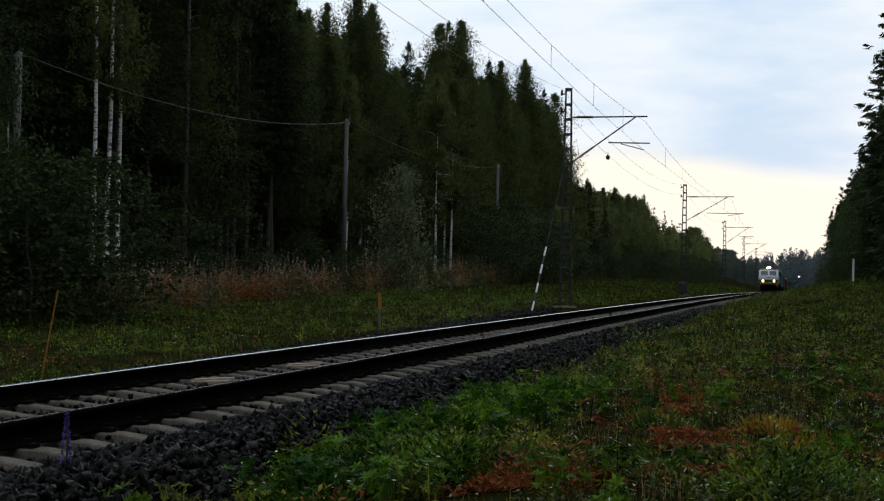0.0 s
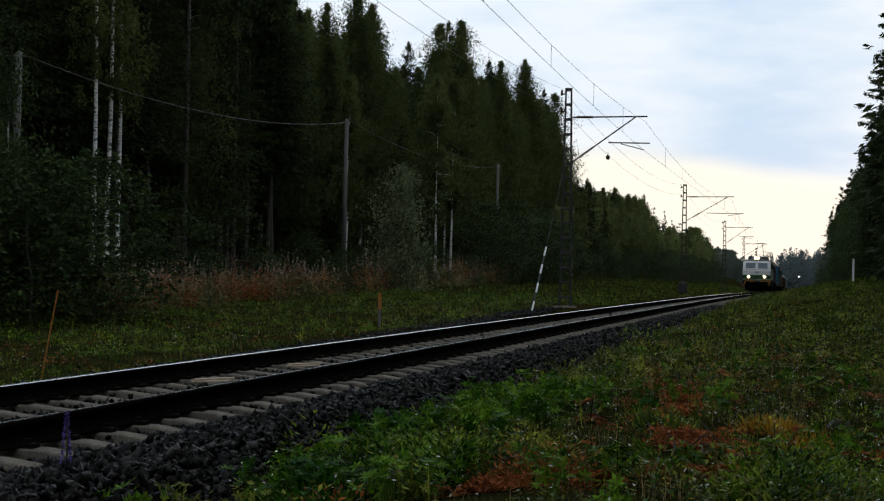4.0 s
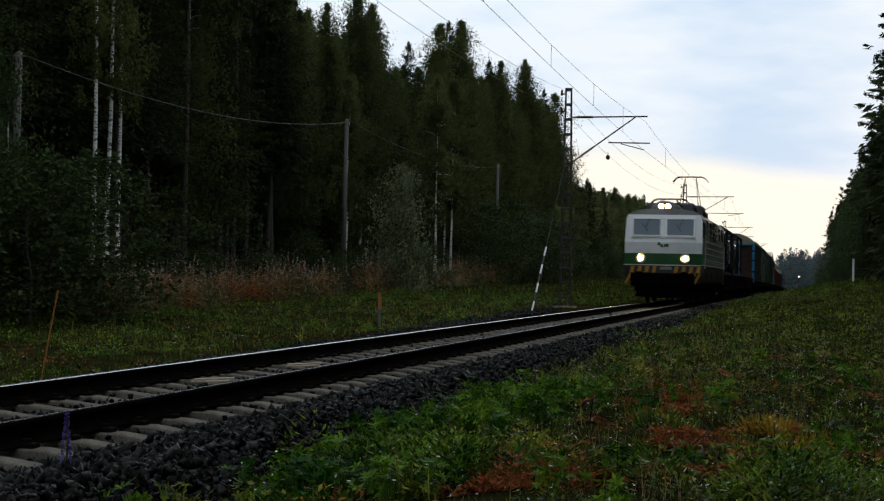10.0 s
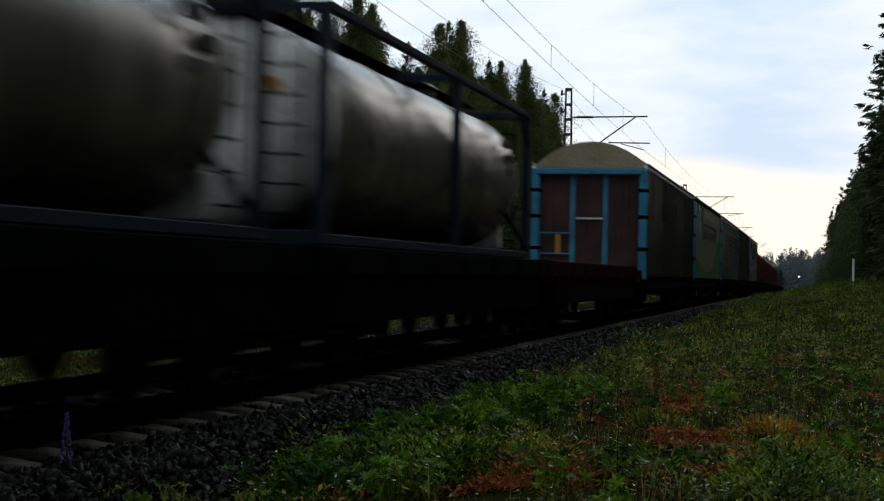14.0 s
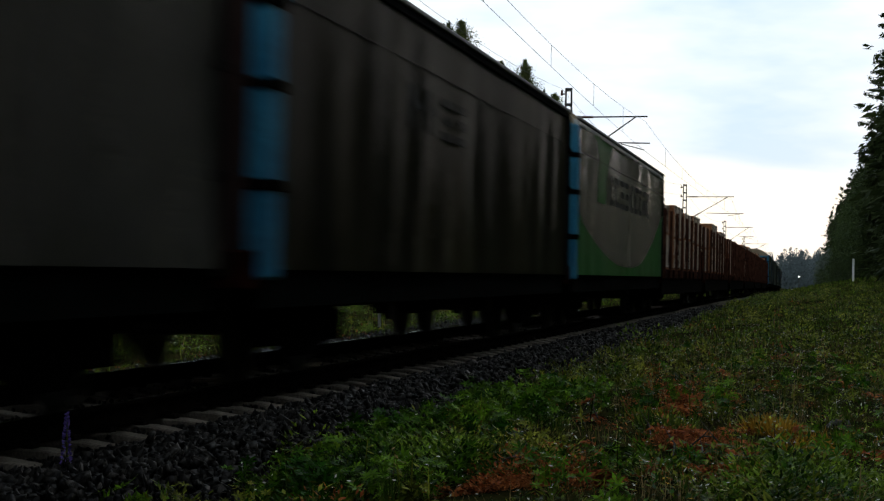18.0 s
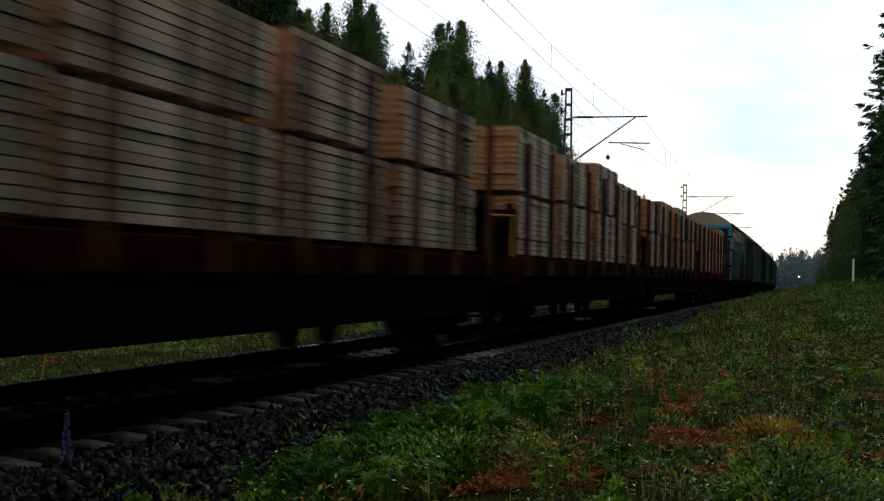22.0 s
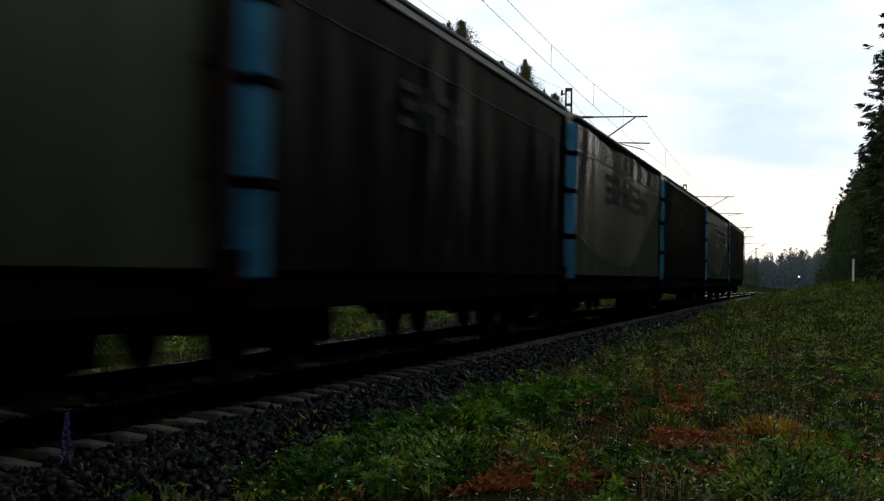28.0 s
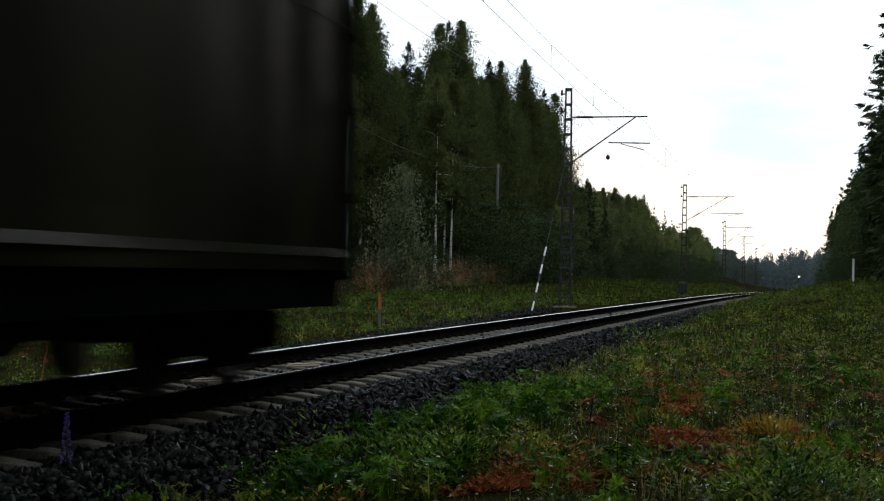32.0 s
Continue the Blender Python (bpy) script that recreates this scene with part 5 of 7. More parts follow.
for _i in range(7):
    _p, _q = Vector(_a).lerp(Vector(_b), 0.02 + 0.055 * _i), Vector(_a).lerp(Vector(_b), 0.02 + 0.055 * (_i + 1))
    part("sleeve", Shape().tube(_p, _q, 0.032), WHITE_PAINT if _i % 2 == 0 else BLACK_PAINT, guy)

POLES = [(-16.0, 10.0, 6.0), (-16.0, 44.2, 6.9), (-16.0, 78.4, 8.1), (-16.0, 118.4, 8.5)]
for _x, _y, _z in POLES[1:]:
    _g = float(ground_z(_x, _y))
    pole = thing("telephone_pole", "weathered grey wooden telephone pole at the edge of the wood", "pole", "telephone poles", at=(_x + track_x(_y), _y, _g))
    part("post", Shape().tube((0, 0, -0.4), (0.05, 0, _z - _g), 0.125, 0.095, 12), POLE_WOOD, pole, smooth=True)
    part("cap", Shape().tube((0.05, 0, _z - _g), (0.05, 0, _z - _g + 0.05), 0.10, 0.03, 10), POLE_WOOD, pole)
    part("hook", Shape().tube((0.05, -0.02, _z - _g - 0.12), (0.32, -0.02, _z - _g - 0.10), 0.015), MAST, pole)
for (xa, ya, za), (xb, yb, zb) in zip(POLES, POLES[1:]):
    span("telephone_cable", "sagging grey telephone cable between the poles", (xa + track_x(ya) + 0.3, ya, za - 0.1), (xb + track_x(yb) + 0.3, yb, zb - 0.1), 0.75, 0.014)

stick = thing("marker_stick", "thin rust-orange marker stick in the grass", "marker stick", at=on_track(-4.0, 21.0, -0.45))
part("rod", Shape().tube((0, 0, -0.1), (0.17, 0.1, 1.12), 0.010), ORANGE, stick)
part("tip", Shape().tube((0.17, 0.1, 1.12), (0.175, 0.1, 1.15), 0.014), ORANGE, stick)
marker = thing("cable_marker", "faded orange plastic cable marker post", "marker post", at=on_track(-5.0, 42.7, -0.35))
part("post", Shape().box(-0.035, 0.035, -0.03, 0.03, -0.1, 0.40, 0.008), POLE_WOOD, marker)
part("painted_top", Shape().box(-0.04, 0.04, -0.035, 0.035, 0.40, 0.80, 0.01), ORANGE, marker, "faded orange top")
part("cap", Shape().box(-0.045, 0.045, -0.04, 0.04, 0.80, 0.83, 0.01), ORANGE, marker)
_z = float(ground_z(9.35, 154.0))
wp = thing("white_post", "white kilometre post on the grassy bank", "post", at=(9.35 + track_x(154.0), 154.0, _z))
part("post", Shape().box(-0.09, 0.09, -0.06, 0.06, -0.2, 1.95, 0.012), WHITE_PAINT, wp)
part("cap", Shape().box(-0.10, 0.10, -0.07, 0.07, 1.95, 2.0, 0.012), WHITE_PAINT, wp)
# a half-buried boulder, a fallen twig and a lupin near the camera
for _x, _y, _k in ((6.12, 17.3, 0.15), (6.32, 17.4, 0.12)):
    boulder = Shape()
    _v, _f = rocks(1, int(_k * 100), np.zeros((1, 3)), _k, _k, 0.42)
    boulder.add(_v.tolist(), _f.tolist())
    bo = new("boulder", boulder.mesh("boulder", BOULDER))
    bo.matrix_basis = Matrix.Translation((_x, _y, -0.47))
    bevel = bo.modifiers.new("worn_edges", "BEVEL")
    bevel.width, bevel.segments = 0.05, 2
    tagged(bo, "flat pale grey boulder half hidden in the grass", "rock", "boulders")
_rnd = random.Random(17)
for _x, _y in ((5.2, 13.0), (4.95, 13.4), (5.3, 14.2), (4.1, 12.3), (4.6, 15.2), (5.9, 14.0), (3.9, 17.0), (6.2, 18.5), (5.0, 19.5)):
    _a, _l = _rnd.uniform(0, 3.14), _rnd.uniform(0.25, 0.5)
    _g = float(ground_z(_x, _y))
    twig = Shape()
    _pts = [(_x + math.cos(_a) * _l * q, _y + math.sin(_a) * _l * q, _g + 0.07 + 0.13 * math.sin(2.6 * q + 0.3) + _rnd.uniform(-0.02, 0.02)) for q in (0.0, 0.3, 0.6, 1.0)]
    twig.sweep(_pts, 0.008, 6)
    for q in (1, 2):
        twig.tube(_pts[q], (_pts[q][0] + _rnd.uniform(-0.15, 0.15), _pts[q][1] + _rnd.uniform(-0.15, 0.15), _pts[q][2] + _rnd.uniform(0.06, 0.2)), 0.005, 0.002, 5)
    tagged(new("fallen_twig", twig.mesh("fallen_twig", BARK)), "bare dark forked twig lying in the weeds", "twig", "fallen twigs")
lupin = thing("lupin", "violet lupin flower spike growing from the ballast", "flower", at=(1.52, 9.85, -0.33))
part("stem", Shape().sweep([(0, 0, -0.05), (0.004, 0.004, 0.2), (0.0, 0.01, 0.47)], 0.006, 6), WEED, lupin)
_rng = np.random.default_rng(6)
_n = 170
_t = _rng.uniform(0, 1, _n)
_a = _rng.uniform(0, 6.28, _n)
_r = 0.032 * (1 - 0.8 * _t)
_c = np.stack([_r * np.cos(_a), _r * np.sin(_a), 0.15 + 0.32 * _t], 1)
_d = unit(np.stack([np.cos(_a), np.sin(_a), 0.3 + 0 * _a], 1))
_w = unit(np.cross(_d, _rng.normal(0, 1, (_n, 3))))
_v, _f = quads(_c, _d * 0.012, _w * 0.009)
part("flower_spike", quick_mesh("flower_spike", _v, _f, LUPIN), None, lupin, "violet flower spike")
_c = np.stack([_rng.normal(0, 0.06, 40), _rng.normal(0, 0.06, 40), _rng.uniform(0.0, 0.14, 40)], 1)
_d = unit(_rng.normal(0, 1, (40, 3)) * np.array([1, 1, 0.3]))
_w = unit(np.cross(_d, np.array([0, 0, 1.0])))
_v, _f = quads(_c, _d * 0.04, _w * 0.008)
part("leaves", quick_mesh("leaves", _v, _f, WEED), None, lupin)
box = thing("equipment_box", "small dark equipment box on a post beside a mast", "equipment box", at=on_track(-3.1, 121.0, float(ground_z(-3.1, 121.0)) - track_z(121.0)))
part("cabinet", Shape().box(-0.3, 0.3, -0.25, 0.25, 0.25, 0.95, 0.03), BLACK_PAINT, box)
part("stand", Shape().box(-0.12, 0.12, -0.1, 0.1, -0.2, 0.25, 0.01), MAST, box)
for _x, _y, _z, _r in ((-0.15, 450.0, 1.1, 0.2),):
    _g = float(ground_z(_x - track_x(_y), _y))
    signal = thing("signal_lamp", "small bright white signal light on a post far down the line", "signal", at=(_x, _y, _g))
    part("post", Shape().tube((0, 0, -0.3), (0, 0, _z - _g), 0.07), MAST, signal)
    part("lens", Shape().lathe([(-0.1, _r), (-0.16, _r * 0.7), (-0.18, 0.02)], "y", (0, 0, _z - _g), 14), glow("white_signal_lens", (1.0, 0.97, 0.88), 2.5), signal)
    part("housing", Shape().lathe([(-0.1, _r * 1.2), (0.2, _r * 1.2)], "y", (0, 0, _z - _g), 14), BLACK_PAINT, signal)


# ---- the train ----
# places along the train are metres behind the locomotive's headlights
MOVING = []


def train_y(t):
    d = t - 12
    return 25.54 - 21.387 * d - 0.0479 * d * d


def rail_pose(y):
    dx = (track_x(y + 0.5) - track_x(y - 0.5))
    dz = (track_z(y + 0.5) - track_z(y - 0.5))
    return Matrix.Translation(on_track(0, y, 0)) @ pose(0, 0, 0, math.degrees(math.atan(dz)), 0, -math.degrees(math.atan(dx)))


def vehicle(name, label, category, s, group=""):
    ob = thing(name, label, category, group)
    MOVING.append((ob, s))
    return ob


LOCO_WHITE = mat("white_loco_paint", (0.82, 0.83, 0.82), (0.88, 0.88, 0.87), 1.2, 0.4, grime=0.08, grain_by=0.2)
LOCO_GREY = mat("light_grey_loco_paint", (0.15, 0.15, 0.14), (0.23, 0.228, 0.212), 0.8, 0.35, grime=0.5, gloss=0.4, stretch=(1, 1, 0.4), grain_by=0.3)
LOCO_BEIGE = mat("weathered_beige_loco_paint", (0.115, 0.10, 0.075), (0.205, 0.185, 0.145), 0.8, 0.4, grime=0.5, gloss=0.35, stretch=(1, 1, 0.4), grain_by=0.3)
LOCO_PALE = mat("pale_grey_loco_paint", (0.62, 0.63, 0.62), (0.72, 0.72, 0.71), 1.2, 0.4, grime=0.15, grain_by=0.2)
LOCO_GREEN = mat("green_loco_paint", (0.010, 0.070, 0.016), (0.022, 0.115, 0.027), 1.0, 0.35, grime=0.35)
LOCO_SKIRT = mat("dark_grey_green_skirt", (0.0055, 0.0068, 0.0048), (0.014, 0.0155, 0.0115), 1.0, 0.6, grime=0.5, gloss=0.08)
LOCO_ROOF = mat("sooty_roof_grey", (0.06, 0.06, 0.062), (0.11, 0.11, 0.11), 1.5, 0.7, grime=0.4)
SILVER = mat("bare_metal_trim", (0.50, 0.49, 0.46), (0.62, 0.61, 0.58), 5, 0.4, 0.3)
YELLOW = mat("warning_yellow_paint", (0.36, 0.16, 0.012), (0.48, 0.24, 0.02), 4, 0.6, grime=0.3)
# blacker than soot: the deep shade under the train is in this colour
SHADED_SOOT = mat("sooty_black_running_gear", (0.0015, 0.0014, 0.0013), (0.0045, 0.0042, 0.0038), 3, 0.9, 0.0, 0.2, gloss=0.005)
WHEEL = mat("worn_wheel_steel", (0.012, 0.010, 0.009), (0.030, 0.026, 0.023), 4, 0.6, 0.3)
# the blue-grey base colour imitates sky reflected in the panes
WINDSCREEN = glass_mat("windscreen_glass", (0.13, 0.16, 0.185), 0.07)
DARK_GLASS = glass_mat("dark_side_glass", (0.012, 0.013, 0.014), 0.12)
HEADLIGHT = glow("lit_headlight_lens", (1.0, 0.55, 0.16), 500.0)
# no lamp part: an added orange ring imitates the halo around the lens
HALO_RING = glow("lit_headlight_reflector", (1.0, 0.50, 0.13), 0.9)
TANK_STEEL = mat("dull_stainless_tank", (0.060, 0.045, 0.026), (0.36, 0.32, 0.26), 1.0, 0.27, 0.3, fine=12, grime=0.9, gloss=0.6, stretch=(1, 1, 0.3))
TANK_WHITE = mat("white_tank_end_paint", (0.42, 0.40, 0.36), (0.72, 0.70, 0.66), 2, 0.5, grime=0.6)
BLUE_FRAME = mat("dark_blue_container_frame", (0.005, 0.009, 0.016), (0.013, 0.019, 0.031), 3, 0.7, gloss=0.1)
# dark frame paint, lowered further to hold the underframe's shade
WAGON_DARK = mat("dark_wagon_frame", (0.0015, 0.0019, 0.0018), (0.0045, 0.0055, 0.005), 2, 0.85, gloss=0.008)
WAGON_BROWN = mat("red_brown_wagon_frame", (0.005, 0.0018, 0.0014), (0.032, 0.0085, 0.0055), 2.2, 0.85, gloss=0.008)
STAKE = mat("rusty_red_brown_stanchion", (0.030, 0.011, 0.007), (0.085, 0.036, 0.022), 3, 0.8, gloss=0.03)
END_BROWN = mat("red_brown_end_wall", (0.032, 0.013, 0.011), (0.062, 0.027, 0.022), 1.2, 0.7, grime=0.35)
END_BLUE = mat("bright_blue_corner_post", (0.014, 0.13, 0.23), (0.035, 0.22, 0.34), 1.6, 0.55, grime=0.4)
ROOF_TAN = mat("tan_canvas_roof", (0.24, 0.19, 0.12), (0.33, 0.27, 0.18), 0.9, 0.9, 0, 0.2, 20, grime=0.2)
TARP = {
    "black": mat("black_tarpaulin", (0.0012, 0.0016, 0.0015), (0.0042, 0.0050, 0.0048), 0.7, 0.40, gloss=0.012, stretch=(1, 1, 0.3)),
    "dark": mat("dark_grey_tarpaulin", (0.005, 0.0045, 0.004), (0.024, 0.021, 0.0175), 1.1, 0.34, gloss=0.05, stretch=(1, 1, 0.3)),
    "grey": mat("dirty_white_tarpaulin", (0.12, 0.105, 0.078), (0.31, 0.275, 0.215), 1.1, 0.22, grime=0.7, gloss=0.6, stretch=(1, 1, 0.35)),
    "dingy": mat("dingy_grey_tarpaulin", (0.045, 0.040, 0.033), (0.16, 0.145, 0.12), 1.1, 0.22, grime=0.7, gloss=0.6, stretch=(1, 1, 0.35)),
    "sooty": mat("sooty_grey_tarpaulin", (0.006, 0.006, 0.0055), (0.085, 0.078, 0.066), 0.45, 0.24, grime=0.7, gloss=0.45, stretch=(1, 1, 0.6)),
    "green": mat("green_tarpaulin", (0.013, 0.095, 0.016), (0.037, 0.165, 0.032), 0.7, 0.38, grime=0.4, gloss=0.5, stretch=(1, 1, 0.4)),
    "olive": mat("olive_tarpaulin", (0.016, 0.022, 0.010), (0.036, 0.045, 0.019), 0.7, 0.4, gloss=0.5, stretch=(1, 1, 0.4)),
    "rust": mat("rusty_brown_tarpaulin", (0.003, 0.0028, 0.002), (0.021, 0.0175, 0.0095), 0.9, 0.34, gloss=0.05, stretch=(1, 1, 0.3)),
}
EAVE_GREY = mat("dull_grey_eave_strip", (0.10, 0.098, 0.09), (0.24, 0.235, 0.22), 2, 0.5, grime=0.3)
INK = mat("faded_dark_lettering", (0.014, 0.014, 0.015), (0.038, 0.036, 0.034), 2, 0.6)
CHALK = mat("faded_white_lettering", (0.016, 0.016, 0.015), (0.045, 0.044, 0.042), 2, 0.6)
TIMBER = mat("sawn_timber", (0.15, 0.112, 0.076), (0.69, 0.575, 0.43), 1.3, 0.85, 0, 0.2, 9, vary=0.12, stretch=(0.3, 1, 0.03), grime=0.3, spread=(0.42, 0.55))
TIMBER_RED = mat("reddish_timber_ends", (0.17, 0.062, 0.026), (0.43, 0.195, 0.085), 4, 0.85, 0, 0.2, 20, vary=0.2)


def wheelset(radius):
    s = Shape()
    for side in (-1, 1):
        x = side * 0.762
        s.lathe([(x - side * 0.03, radius * 0.55), (x - side * 0.03, radius + 0.028), (x, radius + 0.028), (x + side * 0.01, radius), (x + side * 0.10, radius - 0.006), (x + side * 0.10, radius * 0.82), (x + side * 0.05, radius * 0.78), (x + side * 0.05, radius * 0.3)], "x", (0, 0, 0), 24)
    s.tube((-0.9, 0, 0), (0.9, 0, 0), 0.085, 0.085, 10)
    return s.mesh("wheelset", WHEEL, True)


WHEELS = {0.50: wheelset(0.50), 0.60: wheelset(0.60)}
BOGIE_MESH = {}
ROLLING = []


def bogie(parent, y, base=1.85, radius=0.50, height=0.95, wide=1.12):
    key = (base, radius)
    if key not in BOGIE_MESH:
        s = Shape()
        for side in (-1, 1):
            x = side * wide
            outline = [(-base / 2 - 0.35, radius + 0.12), (-base / 2 - 0.3, radius - 0.16), (-base / 2 + 0.25, radius - 0.16), (-0.45, 0.22), (0.45, 0.22), (base / 2 - 0.25, radius - 0.16), (base / 2 + 0.3, radius - 0.16), (base / 2 + 0.35, radius + 0.12), (0.4, height - 0.12), (-0.4, height - 0.12)]
            n = len(outline)
            vs = [(x - side * 0.07, a, b) for a, b in outline] + [(x + side * 0.07, a, b) for a, b in outline]
            s.add(vs, [(i, (i + 1) % n, n + (i + 1) % n, n + i) for i in range(n)] + [tuple(range(n)), tuple(range(n, 2 * n))])
            for yy in (-base / 2, base / 2):
                s.box(x - 0.13, x + 0.13, yy - 0.15, yy + 0.15, radius - 0.14, radius + 0.14, 0.03)
            for yy in (-0.2, 0.0, 0.2):
                s.lathe([(0.30 + 0.05 * i, 0.085 if i % 2 else 0.07) for i in range(8)], "z", (x, yy, 0), 10)
        s.box(-wide, wide, -0.25, 0.25, 0.42, height - 0.08, 0.04)
        BOGIE_MESH[key] = s.mesh("bogie", SHADED_SOOT)
    b = new("bogie", BOGIE_MESH[key])
    b.parent = parent
    b.matrix_basis = Matrix.Translation((0, y, 0))
    for yy in (-base / 2, base / 2):
        w = new("wheelset", WHEELS[radius])
        w.parent = b
        w.matrix_basis = Matrix.Translation((0, yy, radius))
        ROLLING.append((w, radius))
    return b


def buffers(parent, y, d, z=1.04):
    """A pair of buffers and a coupling at the end y, pointing along d."""
    for x in (-0.875, 0.875):
        part("buffer", Shape().lathe([(0, 0.11), (d * 0.34, 0.10), (d * 0.34, 0.055), (d * 0.52, 0.055), (d * 0.52, 0.22), (d * 0.56, 0.225), (d * 0.58, 0.19)], "y", (x, y, z), 16), SHADED_SOOT, parent)
    part("coupler", Shape().box(-0.1, 0.1, min(y, y + d * 0.5), max(y, y + d * 0.5), z - 0.16, z + 0.04, 0.02).box(-0.17, 0.17, min(y + d * 0.4, y + d * 0.62), max(y + d * 0.4, y + d * 0.62), z - 0.2, z + 0.08, 0.03), SHADED_SOOT, parent)


def build_locomotive():
    L = 17.5
    ob = vehicle("electric_locomotive", "white, grey and green electric locomotive with lit headlights", "locomotive", L / 2 - 0.1)
    h = L / 2
    side = [(1.42, 0.80), (1.50, 0.92), (1.52, 1.22), (1.53, 1.50), (1.53, 1.55), (1.53, 2.02), (1.53, 2.28), (1.53, 2.52), (1.52, 2.70), (1.50, 3.38), (1.44, 3.52)]
    roof = [(1.25, 3.64), (0.9, 3.72), (0.45, 3.76), (0.0, 3.77)]
    outline = side + roof + [(-x, z) for x, z in reversed(side + roof[:-1])]
    n = len(outline)

    def rake(x, z):
        return 0.26 * max(0.0, (z - 2.35) / 1.2) ** 1.15 + 0.16 * (abs(x) / 1.53) ** 5 + 0.10 * max(0.0, (1.2 - z) / 0.4)

    def colour(y, z):
        s = y + h + 0.4
        if z > 3.53:
            return 1 if h - abs(y) < 2.5 else 4
        if z < 1.55:
            return 3
        if z < 2.02:
            return 5 if 6.4 < s < 12.2 else 2
        if z < 2.28:
            return 2 if 4.4 < s < 6.6 or 12.2 < s < 13.2 or 14.0 < s < 14.8 else 5 if 6.4 < s < 12.2 else 1
        if z < 2.52:
            return 2 if 4.4 < s < 12.8 or 13.6 < s < 14.3 else 1
        if 5.2 < s < 7.8:
            return 2
        return 1
    s = Shape()
    ys = [-h, -h + 0.5, -h + 1.2] + [-h + 2.0 + (L - 4.0) * i / 28 for i in range(29)] + [h - 1.2, h - 0.5, h]
    vs = []
    for j, y in enumerate(ys):
        for x, z in outline:
            e = rake(x, z)
            vs.append((x, y + (e if j == 0 else -e if j == len(ys) - 1 else 0), z))
    for j in range(len(ys) - 1):
        for i in range(n):
            q = (j * n + i, j * n + (i + 1) % n, (j + 1) * n + (i + 1) % n, (j + 1) * n + i)
            zc = (outline[i][1] + outline[(i + 1) % n][1]) / 2
            if i == n - 1:
                k = 3
            else:
                k = colour((ys[j] + ys[j + 1]) / 2, zc)
            s.add([vs[a] for a in q], [(0, 1, 2, 3)], k)
    part("body_shell", s, [LOCO_WHITE, LOCO_GREY, LOCO_GREEN, LOCO_SKIRT, LOCO_ROOF, LOCO_BEIGE], ob)
    for end in (-1, 1):
        front = Shape()
        zs = [0.80, 0.92, 1.22, 1.50, 1.54, 1.98, 2.04, 2.42, 2.66, 3.0, 3.34, 3.52, 3.64, 3.72, 3.77]
        cols = 14
        grid = []
        for z in zs:
            w = np.interp(z, [p[1] for p in side + roof], [p[0] for p in side + roof])
            grid.append([(w * (2 * i / cols - 1), end * (h - rake(w * (2 * i / cols - 1), z)), z) for i in range(cols + 1)])
        for a in range(len(zs) - 1):
            zc = (zs[a] + zs[a + 1]) / 2
            k = 3 if zc < 1.50 else 5 if zc < 1.54 else 2 if zc < 1.98 else 1 if zc < 2.42 else 0 if zc < 3.5 else 6
            for i in range(cols):
                front.add([grid[a][i], grid[a][i + 1], grid[a + 1][i + 1], grid[a + 1][i]], [(0, 1, 2, 3)], k)
        part("cab_front", front, [LOCO_WHITE, LOCO_PALE, LOCO_GREEN, BLACK_PAINT, LOCO_ROOF, SILVER, LOCO_GREY], ob, "white cab front over a green band")

        def place(x, z, out=0.0):
            tilt = 0 if z < 2.4 else -12.5
            return Matrix.Translation((x, end * (h - rake(x, z) + out), z)) @ pose(0, 0, 0, 0, 0, 0 if end < 0 else 180) @ pose(0, 0, 0, tilt, 0, 0)
        for x in (-0.66, 0.66):
            g = part("windscreen", Shape().box(-0.52, 0.52, -0.012, 0.012, -0.325, 0.325), WINDSCREEN, ob, "windscreen with the sky's reflection in its colour")
            g.matrix_basis = place(x, 3.01, 0.012)
            f = Shape()
            for a, b, c, d in ((-0.59, 0.59, 0.325, 0.385), (-0.59, 0.59, -0.385, -0.325), (-0.59, -0.52, -0.33, 0.33), (0.52, 0.59, -0.33, 0.33)):
                f.box(a, b, -0.04, 0.02, c, d, 0.01)
            fr = part("window_frame", f, LOCO_WHITE, ob)
            fr.matrix_basis = place(x, 3.01, 0.012)
            wi = part("wiper", Shape().tube((0.12, -0.045, 0.36), (-0.06, -0.045, -0.02), 0.012).tube((-0.18, -0.045, 0.12), (0.04, -0.045, -0.16), 0.011), BLACK_PAINT, ob)
            wi.matrix_basis = place(x, 3.01, 0.012)
        part("waist_rail", Shape().box(-1.25, 1.25, -0.035, 0.02, -0.02, 0.02, 0.006), SILVER, ob).matrix_basis = place(0, 2.60, 0.0)
        for x in (-0.87, 0.87):
            lamp = part("headlight", Shape().lathe([(0.06, 0.19), (-0.10, 0.185), (-0.12, 0.165), (-0.10, 0.13)], "y", (0, 0, 0), 24), SILVER, ob, "round lit headlight")
            lamp.matrix_basis = place(x, 1.78, 0.0)
            part("lens", Shape().lathe([(-0.085, 0.090), (-0.105, 0.078), (-0.115, 0.05), (-0.117, 0.01)], "y", (0, 0, 0), 24), HEADLIGHT if end < 0 else DARK_GLASS, lamp)
            if end < 0:
                part("reflector", Shape().lathe([(-0.088, 0.098), (-0.092, 0.104), (-0.106, 0.130), (-0.11, 0.132), (-0.104, 0.126), (-0.09, 0.1)], "y", (0, 0, 0), 24), HALO_RING, lamp, "added glowing ring in place of the headlight's halo")
            part("grab_rail", Shape().tube((-0.16, -0.08, 0), (0.16, -0.08, 0), 0.012).tube((-0.16, 0, 0), (-0.16, -0.08, 0), 0.01).tube((0.16, 0, 0), (0.16, -0.08, 0), 0.01), SILVER, ob).matrix_basis = place(x, 2.12, 0.0)
